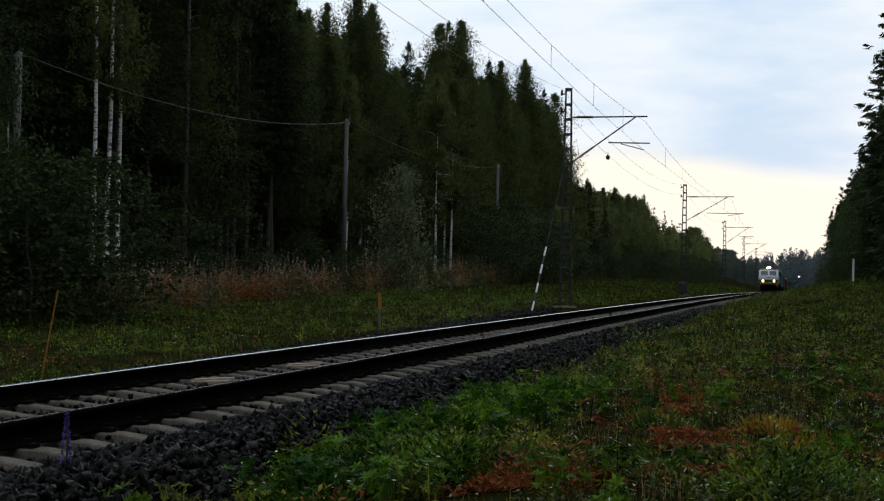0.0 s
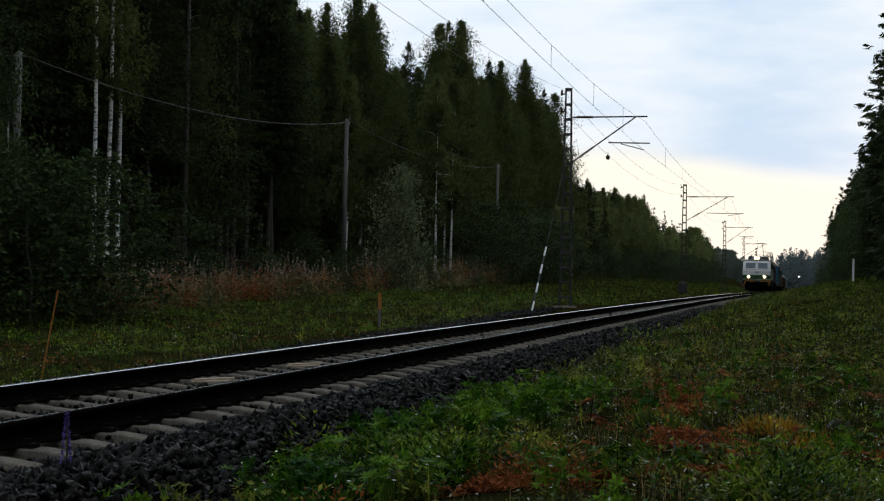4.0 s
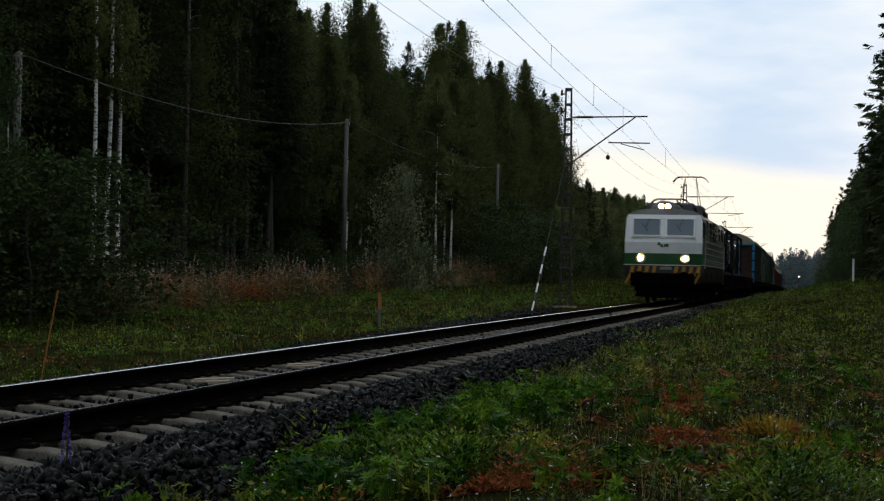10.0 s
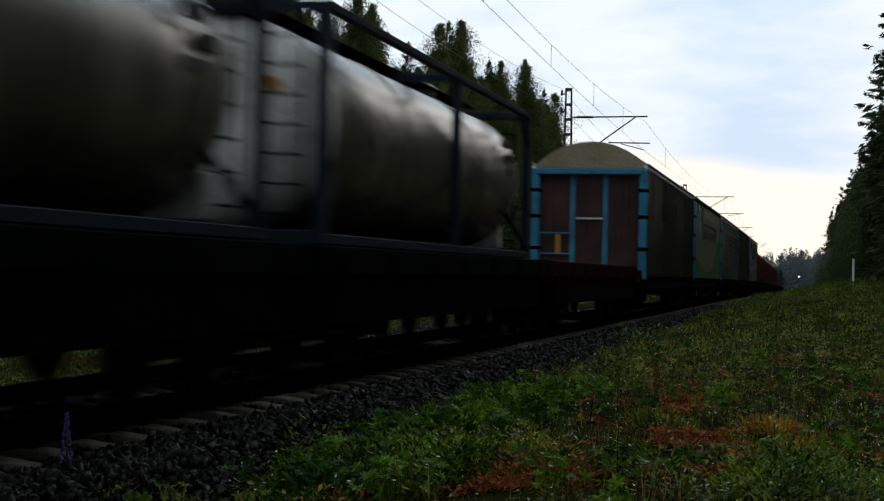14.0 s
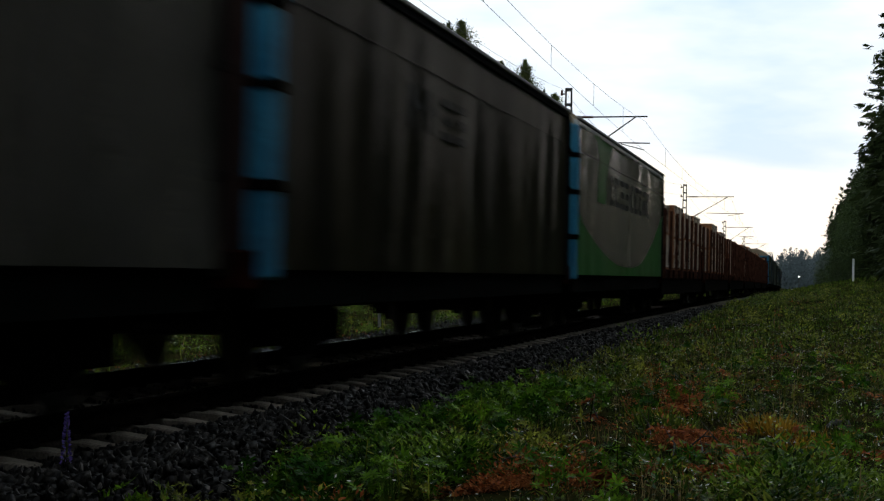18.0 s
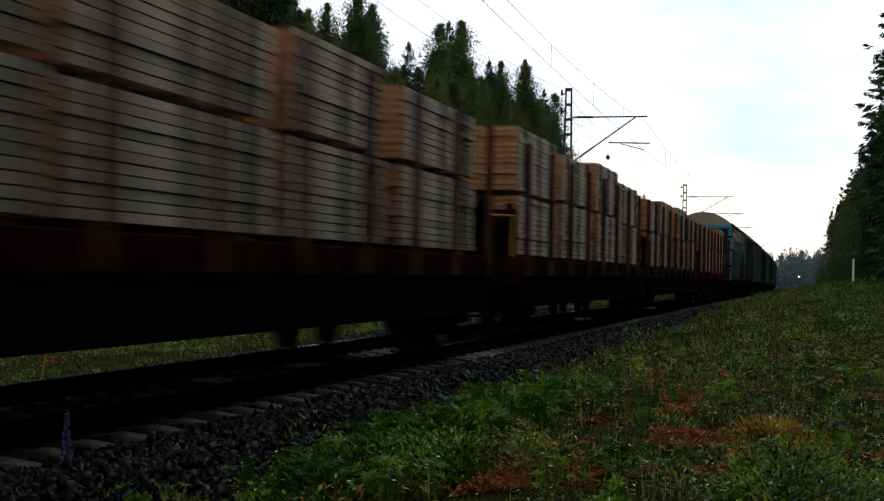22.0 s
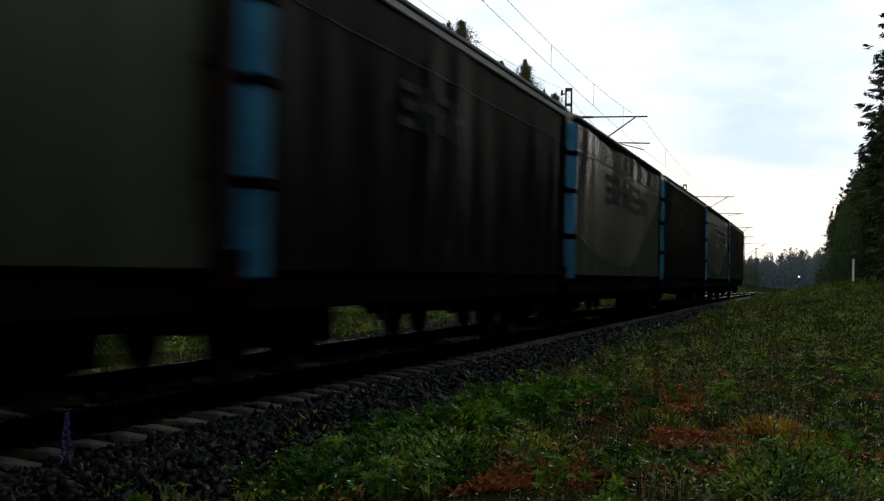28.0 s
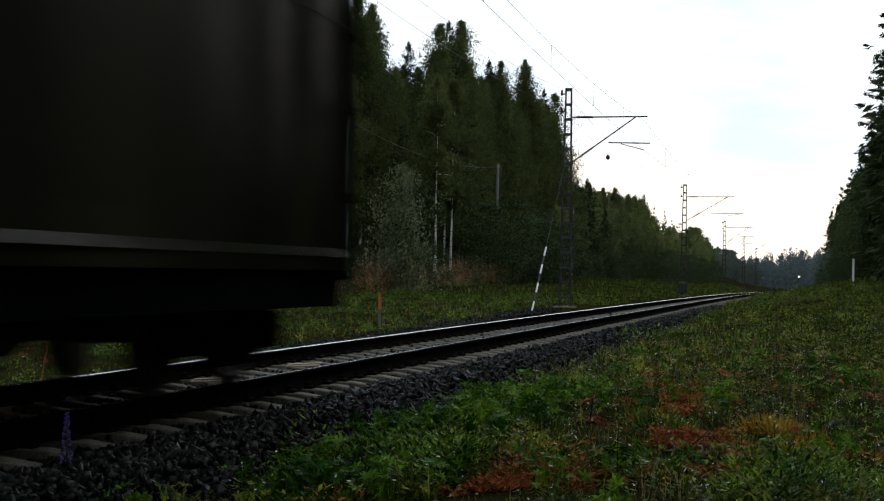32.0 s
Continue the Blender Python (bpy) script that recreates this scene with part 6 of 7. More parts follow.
        for x in (-0.14, 0.14):
            lamp = part("roof_headlight", Shape().lathe([(0.25, 0.13), (-0.06, 0.125), (-0.07, 0.11)], "y", (0, 0, 0), 20), LOCO_ROOF, ob, "lit roof headlight")
            lamp.matrix_basis = Matrix.Translation((x, end * (h - 0.50), 3.87)) @ pose(0, 0, 0, 0, 0, 0 if end < 0 else 180)
            part("lens", Shape().lathe([(-0.055, 0.108), (-0.072, 0.075), (-0.075, 0.01)], "y", (0, 0, 0), 20), HEADLIGHT if end < 0 else DARK_GLASS, lamp)
        part("lamp_cowl", Shape().prism([(0.62 * math.cos(a), 3.66 + 0.42 * math.sin(a)) for a in [math.pi * q / 14 for q in range(15)]], end * (h - 0.62), end * (h - 2.3)), LOCO_GREY, ob, "grey rounded roof cowl behind the lamps", True)
        emblem = part("emblem", Shape().box(-0.22, -0.12, -0.006, 0.006, -0.06, 0.06, 0, 0, pose(0, 0, 0, 0, 20, 0)).box(-0.1, 0.0, -0.006, 0.006, -0.06, 0.06, 0, 0, pose(0, 0, 0, 0, -20, 0)).box(0.03, 0.22, -0.006, 0.006, -0.06, 0.06), LOCO_GREEN, ob, "small green emblem shapes")
        emblem.matrix_basis = place(0, 2.30, 0.004)
        part("number_bar", Shape().box(-0.35, 0.35, -0.008, 0.004, -0.06, 0.06), LOCO_GREY, ob, "grey plate with blurred bars").matrix_basis = place(0, 1.40, 0.02)
        for i in range(10):
            if i in (4, 5):
                continue
            x = -1.3 + i * 0.289
            for k, m in ((0, YELLOW), (1, BLACK_PAINT)):
                o = part("warning_stripe", Shape().add([(x + k * 0.145, 0, -0.125), (x + k * 0.145 + 0.145, 0, -0.125), (x + k * 0.145 + 0.2, 0, 0.125), (x + k * 0.145 + 0.055, 0, 0.125), (x + k * 0.145, 0.02, -0.125), (x + k * 0.145 + 0.145, 0.02, -0.125), (x + k * 0.145 + 0.2, 0.02, 0.125), (x + k * 0.145 + 0.055, 0.02, 0.125)], [(0, 1, 2, 3), (4, 7, 6, 5), (0, 4, 5, 1), (1, 5, 6, 2), (2, 6, 7, 3), (3, 7, 4, 0)]), m, ob)
                o.matrix_basis = place(0, 1.345, 0.035)
        for x in (-1.15, 1.15):
            for j in range(3):
                o = part("warning_stripe", Shape().box(-0.05, 0.05, -0.012, 0.012, -0.24, 0.24, 0, 0, pose(0, 0, 0, 0, 28, 0)), YELLOW, ob)
                o.matrix_basis = place(x + (j - 1) * 0.2, 1.0, 0.05)
        part("buffer_beam", Shape().box(-1.25, 1.25, end * h - 0.22, end * h + 0.03, 0.66, 1.20, 0.06), SHADED_SOOT, ob)
        buffers(ob, end * (h + 0.02), end, 1.04)
        part("snow_plough", Shape().prism([(-0.95, 0.62), (-1.12, 0.26), (-0.2, 0.22), (0.2, 0.22), (1.12, 0.26), (0.95, 0.62)], end * (h - 0.55), end * (h - 0.25)), SHADED_SOOT, ob)
        for x in (-1.3, 1.3):
            part("hose", Shape().sweep([(x * 0.42, end * h, 0.85), (x * 0.44, end * (h + 0.2), 0.62), (x * 0.42, end * (h + 0.1), 0.4)], 0.03, 6), SHADED_SOOT, ob)
            part("mirror", Shape().box(x * 1.22 - 0.03, x * 1.22 + 0.03, end * (h - 0.9) - 0.09, end * (h - 0.9) + 0.09, 2.75, 3.15, 0.015), BLACK_PAINT, ob)
            part("cab_door", Shape().box(x * 1.184 - 0.012, x * 1.184 + 0.012, end * (h - 2.0) - 0.36, end * (h - 2.0) + 0.36, 1.5, 3.3, 0.008), LOCO_GREY, ob)
            part("cab_side_window", Shape().box(x * 1.17 - 0.03, x * 1.17 + 0.03, end * (h - 1.05) - 0.36, end * (h - 1.05) + 0.36, 2.62, 3.28, 0.03), DARK_GLASS, ob)
            part("handrail", Shape().tube((x * 1.2, end * (h - 1.55), 1.4), (x * 1.2, end * (h - 1.55), 2.5), 0.016), SILVER, ob)
    for x in (-1.53, 1.53):
        for z in (1.78, 2.03, 2.28, 2.53):
            part("side_rib", Shape().box(x - 0.028, x + 0.028, -h + 1.7, h - 2.1, z - 0.016, z + 0.016, 0.006), SILVER, ob)
        for z in (2.87, 3.11, 3.36):
            for a, b in ((1.9, 2.55), (3.3, 5.0), (5.6, 7.2), (10.3, 11.75), (12.55, 14.0)):
                if z < 3.3 or a > 2:
                    part("side_rib", Shape().box(x * 0.99 - 0.028, x * 0.99 + 0.028, -h + a, -h + b, z - 0.014, z + 0.014, 0.006), SILVER, ob)
        for a, b, z0, z1 in ((2.65, 3.2, 2.78, 3.38), (5.1, 5.5, 2.78, 3.38), (7.5, 8.7, 2.64, 3.03), (8.85, 10.1, 2.64, 3.03), (7.5, 8.7, 3.11, 3.48), (8.85, 10.1, 3.11, 3.48), (11.9, 12.45, 2.78, 3.34), (14.1, 14.7, 2.78, 3.34)):
            part("side_grille", Shape().box(x - 0.035, x + 0.035, -h + a, -h + b, z0, z1, 0.02), DARK_GLASS, ob)
        part("skirt_trim", Shape().box(x - 0.025, x + 0.025, -h + 0.3, h - 0.3, 1.525, 1.57, 0.006), SILVER, ob)
        part("seam_strip", Shape().box(x - 0.012, x + 0.012, -h + 0.4, h - 0.4, 1.685, 1.70, 0.003), LOCO_PALE, ob)
        for a in (3.2, 6.5, 11.2, 14.6):
            part("skirt_hatch", Shape().box(x - 0.02, x + 0.02, -h + a, -h + a + 0.5, 1.0, 1.3, 0.01), LOCO_SKIRT, ob)
    # roof gear
    for y, w, a, b in ((-5.2, 1.0, 1.6, 4.10), (-1.5, 1.12, 2.0, 4.16), (1.6, 1.05, 1.7, 4.06), (4.0, 0.9, 1.2, 4.10)):
        part("roof_housing", Shape().box(-w, w, y - a / 2, y + a / 2, 3.62, b, 0.07), LOCO_ROOF, ob)
        for i in range(3):
            part("roof_louvre", Shape().box(-w - 0.03, w + 0.03, y - a / 2 + 0.1, y + a / 2 - 0.1, 3.72 + i * 0.08, 3.75 + i * 0.08, 0.005), SHADED_SOOT, ob)
    part("roof_busbar", Shape().tube((0.3, -6.0, 4.15), (0.3, 6.0, 4.15), 0.02), SHADED_SOOT, ob)
    for y in (-6.2, -3.4, 0.1, 2.8, 5.6):
        part("roof_insulator", Shape().lathe([(3.74 + 0.045 * i, 0.075 if i % 2 else 0.045) for i in range(9)], "z", (0.3, y, 0), 10), INSULATOR, ob)
    for y, up in ((5.9, True), (-5.7, False)):
        p = part("pantograph", Shape().box(-0.5, 0.5, y - 0.7, y + 0.7, 3.92, 3.98, 0.01), SHADED_SOOT, ob, "raised pantograph" if up else "folded pantograph")
        top = 5.86 if up else 4.25
        knee = (4.75, 0.85) if up else (4.08, 1.1)
        for x in (-0.45, 0.45):
            for d in (-1, 1):
                part("arm", Shape().tube((x, y + d * 0.45, 3.97), (x * 0.9, y + d * knee[1], knee[0]), 0.022).tube((x * 0.9, y + d * knee[1], knee[0]), (x * 0.55, y, top), 0.016), MAST, p)
        part("head", Shape().sweep([(-0.84, y - 0.2, top - 0.22), (-0.66, y - 0.2, top - 0.03), (-0.5, y - 0.2, top + 0.02), (0.5, y - 0.2, top + 0.02), (0.66, y - 0.2, top - 0.03), (0.84, y - 0.2, top - 0.22)], 0.024, 6).sweep([(-0.84, y + 0.2, top - 0.22), (-0.66, y + 0.2, top - 0.03), (-0.5, y + 0.2, top + 0.02), (0.5, y + 0.2, top + 0.02), (0.66, y + 0.2, top - 0.03), (0.84, y + 0.2, top - 0.22)], 0.024, 6).tube((-0.6, y - 0.2, top), (-0.6, y + 0.2, top), 0.015).tube((0.6, y - 0.2, top), (0.6, y + 0.2, top), 0.015), SHADED_SOOT, p)
    part("underframe", Shape().box(-1.25, 1.25, -2.6, 2.6, 0.42, 0.95, 0.06), SHADED_SOOT, ob)
    bogie(ob, -4.9, 3.0, 0.60, 1.0, 1.2)
    bogie(ob, 4.9, 3.0, 0.60, 1.0, 1.2)


build_locomotive()


def flat_wagon(s0, s1, material, label, group, beam=(0.50, 1.28), wide=1.42):
    L = s1 - s0
    ob = vehicle("flat_wagon", label, "railway wagon", (s0 + s1) / 2, group)
    h = L / 2
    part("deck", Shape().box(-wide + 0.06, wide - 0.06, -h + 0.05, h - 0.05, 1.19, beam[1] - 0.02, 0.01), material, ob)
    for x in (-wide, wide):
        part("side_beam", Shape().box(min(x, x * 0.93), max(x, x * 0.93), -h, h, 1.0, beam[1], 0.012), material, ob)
        part("lower_beam", Shape().prism([(x * 0.985, beam[0]), (x * 0.985, 1.0), (x * 0.93, 1.0), (x * 0.93, beam[0])], -h + 0.4, h - 0.4), SHADED_SOOT, ob)
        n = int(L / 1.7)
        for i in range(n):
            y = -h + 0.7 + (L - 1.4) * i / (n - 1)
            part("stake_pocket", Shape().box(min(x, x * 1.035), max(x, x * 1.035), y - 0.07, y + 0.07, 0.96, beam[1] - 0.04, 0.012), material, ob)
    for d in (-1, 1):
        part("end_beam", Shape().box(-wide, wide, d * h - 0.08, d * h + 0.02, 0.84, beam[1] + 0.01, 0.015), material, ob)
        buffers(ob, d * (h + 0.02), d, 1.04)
        part("step", Shape().box(1.2, 1.42, d * (h - 0.5) - 0.2, d * (h - 0.5) + 0.2, 0.42, 0.45, 0.008).tube((1.32, d * (h - 0.5) - 0.17, 0.45), (1.32, d * (h - 0.5) - 0.17, 0.95), 0.015).tube((1.32, d * (h - 0.5) + 0.17, 0.45), (1.32, d * (h - 0.5) + 0.17, 0.95), 0.015), SHADED_SOOT, ob)
    part("centre_sill", Shape().box(-0.3, 0.3, -h, h, 0.62, 1.19, 0.02), SHADED_SOOT, ob)
    part("brake_gear", Shape().box(-0.8, 0.8, -1.2, -0.2, 0.5, 0.88, 0.05).lathe([(-0.5, 0.2), (0.6, 0.2)], "y", (0.75, 0.9, 0.66), 14), SHADED_SOOT, ob)
    part("truss", Shape().tube((1.2, -h * 0.5, 0.92), (1.2, -h * 0.2, 0.58), 0.03).tube((1.2, -h * 0.2, 0.58), (1.2, h * 0.2, 0.58), 0.03).tube((1.2, h * 0.2, 0.58), (1.2, h * 0.5, 0.92), 0.03), SHADED_SOOT, ob)
    for d in (-1, 1):
        bogie(ob, d * (h - 1.75))
    return ob


def tank_container(s0, s1, z0=1.30, z1=3.76):
    L = s1 - s0
    h = L / 2
    ob = vehicle("tank_container", "dull stainless steel tank container in a dark blue frame", "tank container", (s0 + s1) / 2, "tank containers")
    zc, r = (z0 + z1) / 2 + 0.03, 1.12
    prof = [(-h + 0.25, 0.02), (-h + 0.27, 0.5), (-h + 0.38, 0.85), (-h + 0.55, 1.05), (-h + 0.72, r)] + [(-h + 0.72 + (L - 1.44) * i / 6, r) for i in range(1, 6)] + [(h - 0.72, r), (h - 0.55, 1.05), (h - 0.38, 0.85), (h - 0.27, 0.5), (h - 0.25, 0.02)]
    tank = part("tank", Shape().lathe(prof, "y", (0, 0, zc), 40), TANK_STEEL, ob, "weathered stainless tank barrel", True)
    end = [(a - 0.006, b + 0.004) for a, b in prof[:5]]
    cap = part("tank_end", Shape().lathe(end + [(end[-1][0] + 0.02, r)], "y", (0, 0, zc), 40), TANK_WHITE, tank, "dirty white domed tank end", True)
    part("orange_label", Shape().box(0.35, 0.62, -h + 0.30, -h + 0.36, zc + 0.28, zc + 0.44, 0.004), YELLOW, cap)
    for y in (-h + 0.78, -h * 0.34, h * 0.34, h - 0.78):
        part("seam_band", Shape().lathe([(y - 0.05, r), (y - 0.04, r + 0.014), (y + 0.04, r + 0.014), (y + 0.05, r)], "y", (0, 0, zc), 40), TANK_STEEL, tank)
    for y in (-h + 0.07, 0.35, h - 0.07):
        f = Shape()
        for x in (-1.16, 1.16):
            f.box(x - 0.06, x + 0.06, y - 0.07, y + 0.07, z0, z1, 0.012)
        f.box(-1.1, 1.1, y - 0.06, y + 0.06, z1 - 0.12, z1, 0.012).box(-1.1, 1.1, y - 0.06, y + 0.06, z0, z0 + 0.14, 0.012)
        part("end_frame", f, BLUE_FRAME, ob)
    for x in (-1.16, 1.16):
        part("top_rail", Shape().box(x - 0.05, x + 0.05, -h + 0.14, h - 0.14, z1 - 0.10, z1 - 0.01, 0.01), BLUE_FRAME, ob)
        part("bottom_rail", Shape().box(x - 0.05, x + 0.05, -h + 0.14, h - 0.14, z0, z0 + 0.11, 0.01), BLUE_FRAME, ob)
        for d in (-1, 1):
            part("brace", Shape().tube((x, d * (h - 0.15), z0 + 0.2), (x * 0.85, d * (h - 1.0), z0 + 0.75), 0.04), BLUE_FRAME, ob)
            part("corner_brace", Shape().tube((x, d * (h - 0.15), z1 - 0.55), (x, d * (h - 0.75), z1 - 0.08), 0.035), BLUE_FRAME, ob)
    for i in range(7):
        part("walkway_plank", Shape().box(-0.32, 0.32, -h + 0.4 + i * (L - 0.8) / 7, -h + 0.32 + (i + 1) * (L - 0.8) / 7, z1 + 0.02, z1 + 0.05, 0.006), SHADED_SOOT, ob)
    for y in (-h * 0.45, h * 0.45):
        part("manhole", Shape().lathe([(z1 - 0.15, 0.3), (z1 + 0.06, 0.3), (z1 + 0.12, 0.26), (z1 + 0.12, 0.02)], "z", (0, y, 0), 18), TANK_STEEL, ob)
    for d in (-1, 1):
        lad = Shape()
        for x in (0.55, 0.95):
            lad.tube((x, d * (h - 0.05), z0 + 0.1), (x, d * (h - 0.05), z1), 0.018)
        for i in range(7):
            lad.tube((0.55, d * (h - 0.05), z0 + 0.3 + 0.3 * i), (0.95, d * (h - 0.05), z0 + 0.3 + 0.3 * i), 0.014)
        part("ladder", lad, SHADED_SOOT, ob)
    part("valve_cover", Shape().box(0.2, 0.75, h - 0.24, h - 0.06, z0 + 0.15, z0 + 0.6, 0.03), TANK_WHITE, ob)
    for i in range(3):
        part("marking_bar", Shape().box(r * 0.93, r * 0.93 + 0.09, h - 1.75 + 0.25 * (i % 2), h - 1.35 + 0.25 * (i % 2), zc + 0.05 + 0.22 * i, zc + 0.17 + 0.22 * i), INK, ob, "dark unreadable marking")
    return ob


for _a in (19.1, 33.15):
    flat_wagon(_a, _a + 13.5, WAGON_DARK, "dark flat wagon carrying a tank container", "container wagons")
    tank_container(_a + 0.68, _a + 12.9)
flat_wagon(47.5, 61.7, WAGON_BROWN, "empty red-brown flat wagon", "flat wagons")


def half_ellipse(wide, eave, rise, n=12):
    return [(wide * (1 - 2 * i / n), eave + rise * (1 - (1 - 2 * i / n) ** 2) ** 0.9) for i in range(n + 1)]


def covered_wagon(s0, s1, field, border, ink, seed, marks=9, mark_z=2.90):
    """A bogie wagon with a vaulted canvas roof, tarpaulin sides on blue corner posts and red-brown end walls."""
    L = s1 - s0
    h = L / 2
    rnd = random.Random(seed)
    names = {"black": "black", "dark": "dark grey", "grey": "dirty white", "dingy": "dingy grey", "sooty": "soot-stained grey", "green": "green", "olive": "olive green", "rust": "rusty brown"}
    ob = vehicle("covered_wagon", f"covered wagon, {names[field]} and {names[border]} tarpaulin sides, blue posts", "railway wagon", (s0 + s1) / 2, "covered wagons")
    W, z0, z1 = 1.50, 1.16, 3.84
    for sgn in (-1, 1):
        # tarpaulin with soft upright folds
        ny, nz = 64, 7
        ys = [-h + 0.22 + (L - 0.44) * i / ny for i in range(ny + 1)]
        zs = [z0 - 0.12 + (z1 + 0.05 - z0 + 0.12) * j / nz for j in range(nz + 1)]
        ph = [rnd.uniform(0, 6.28) for _ in range(4)]

        def fold(y, z):
            f = 0.010 * math.sin(y * 3.3 + ph[0] + z * 0.4 + 1.3 * math.sin(y * 0.9)) + 0.034 * abs(math.sin(y * 1.9 + ph[1] - z * 0.5 + 1.5 * math.sin(y * 0.7 + ph[3]))) ** 4 * (0.5 + 0.5 * math.sin(y * 0.63 + ph[3])) + 0.02 * math.sin(y * 0.8 + ph[2])
            low = max(0.0, (1.5 - z) / 0.5)
            return W + f * (0.5 + 0.5 * low + 0.3 * math.sin(z * 2 + ph[3])) + 0.025
        rows = [[(sgn * fold(y, z), y, z) for y in ys] for z in zs]
        base, inner = Shape(), Shape()
        for j in range(nz):
            for i in range(ny):
                base.add([rows[j][i], rows[j][i + 1], rows[j + 1][i + 1], rows[j + 1][i]], [(0, 1, 2, 3)])
        sheet = part("tarpaulin_side", base, TARP[border], ob, "", True)
        if field != border:
            # the pale rounded field printed on the sheet
            low, top, front, rear = zs[0] + 0.20, zs[-1] - 0.01, (0.95, 0.6)[seed % 2], (1.9, 2.35)[seed % 2]
            ring = []
            for i in range(ny + 1):
                y = ys[i]
                u = (y - 0.06 * h) / h
                notch = 1.15 * math.exp(-((y + 0.56 * h) / 0.9) ** 2) if border == "green" else 0.0
                ring.append((y, low + (rear if u > 0 else front) * abs(u) ** ((1.9, 1.45)[seed % 2] if u > 0 else 2.4), top - notch))
            for a, b in zip(ring, ring[1:]):
                steps = 7
                for j in range(steps):
                    q = []
                    for (y, lo, hi), f in ((a, j / steps), (b, j / steps), (b, (j + 1) / steps), (a, (j + 1) / steps)):
                        z = lo + (hi - lo) * f
                        q.append((sgn * (fold(y, z) + 0.006), y, z))
                    inner.add(q, [(0, 1, 2, 3)])
            part("printed_field", inner, TARP[field], sheet, "", True)
        # a seam along the sheet and rows of worn block lettering, shown as bars
        def band(a, b, za, zb, out):
            m = max(1, int((b - a) / 0.5))
            v = [(sgn * (fold(a + (b - a) * q / m, z) + o), a + (b - a) * q / m, z) for q in range(m + 1) for o, z in ((0.008, za), (out, za), (out, zb), (0.008, zb))]
            return Shape().add(v, [(4 * q + e, 4 * q + (e + 1) % 4, 4 * q + 4 + (e + 1) % 4, 4 * q + 4 + e) for q in range(m) for e in range(4)] + [(0, 1, 2, 3), tuple(4 * m + e for e in range(4))])
        part("seam", band(ys[0] + 0.05, ys[-1] - 0.05, 3.385, 3.40, 0.012), TARP["dark"], sheet)
        wide = 0.9 if marks > 6 else 0.7
        for i in range(marks):
            y = -h * 0.34 - 0.8 + i * wide * (1.12 if marks > 6 else 1.2)
            for a, b, c, d in rnd.choice([((0, 0.7, 0.22, 0.36), (0, 0.22, -0.3, 0.1), (0.5, 0.75, -0.3, 0.1)), ((0, 0.75, 0.22, 0.36), (0.2, 0.75, -0.08, 0.08), (0, 0.72, -0.36, -0.22)), ((0.1, 0.65, 0.22, 0.36), (0, 0.2, -0.22, 0.2), (0.1, 0.7, -0.36, -0.22)), ((0, 0.24, -0.36, 0.36), (0.3, 0.72, -0.02, 0.12))]):
                part("lettering_bar", band(y + a * wide, y + b * wide, mark_z + c * wide, mark_z + d * wide, 0.016), INK if ink == "dark" else CHALK, sheet)
        if seed == 12:
            # the hem curls outward over the beam
            hem = Shape()
            for a, b in zip(ys, ys[1:]):
                hem.add([(sgn * (fold(y, z) + o), y, z) for y, z, o in ((a, 1.25, 0.008), (b, 1.25, 0.008), (b, 1.17, 0.016 + 0.012 * math.sin(b * 0.8)), (a, 1.17, 0.016 + 0.012 * math.sin(a * 0.8)))], [(0, 1, 2, 3)])
            part("hem", hem, TARP["sooty"], sheet, "dusty grey hem curling outward")
        if field == "grey":
            part("green_emblem", band(-h * 0.34 - 2.9, -h * 0.34 - 1.5, 2.55, 3.30, 0.012), TARP["green"], sheet, "faded green emblem patch")
        part("eave_rail", Shape().box(sgn * 1.5 - 0.05, sgn * 1.5 + 0.05, -h + 0.05, h - 0.05, z1 + 0.02, z1 + 0.12, 0.015), WAGON_DARK if seed % 2 else SILVER, ob)
        part("roof_edge", Shape().box(min(sgn * 1.5, sgn * 1.57), max(sgn * 1.5, sgn * 1.57), -h + 0.05, h - 0.05, z1 + 0.125, z1 + 0.185, 0.012), EAVE_GREY, ob)
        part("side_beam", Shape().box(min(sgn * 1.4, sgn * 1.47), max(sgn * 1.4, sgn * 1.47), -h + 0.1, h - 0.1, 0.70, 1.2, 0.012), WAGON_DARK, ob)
    part("roof", Shape().prism(half_ellipse(1.53, z1 + 0.06, 0.70), -h + 0.06, h - 0.06), ROOF_TAN, ob, "vaulted tan canvas roof", False)
    for i in range(9):
        y = -h + 0.4 + (L - 0.8) * i / 8
        part("roof_hoop", Shape().sweep([(x, y, z + 0.012) for x, z in half_ellipse(1.535, z1 + 0.06, 0.70, 10)], 0.025, 5), ROOF_TAN, ob)
    for d in (-1, 1):
        y = d * (h - 0.26)
        wall = part("end_wall", Shape().box(-1.42, 1.42, y - 0.04, y + 0.04, z0, z1, 0.01), END_BROWN, ob, "red-brown ribbed end wall")
        for i in range(14):
            x = -1.2 + i * 0.185
            part("rib", Shape().box(x - 0.03, x + 0.03, y + d * 0.04 - 0.025, y + d * 0.04 + 0.025, z0 + 0.1, z1 - 0.16, 0.01), END_BROWN, wall)
        for x in (-1.44, 1.44):
            part("corner_post", Shape().box(x - 0.11, x + 0.11, d * h - 0.28 if d > 0 else d * h - 0.02, d * h + 0.02 if d > 0 else d * h + 0.28, 0.95, z1 + 0.04, 0.03), END_BLUE if d < 0 else WAGON_DARK, ob, "bright blue corner post" if d < 0 else "")
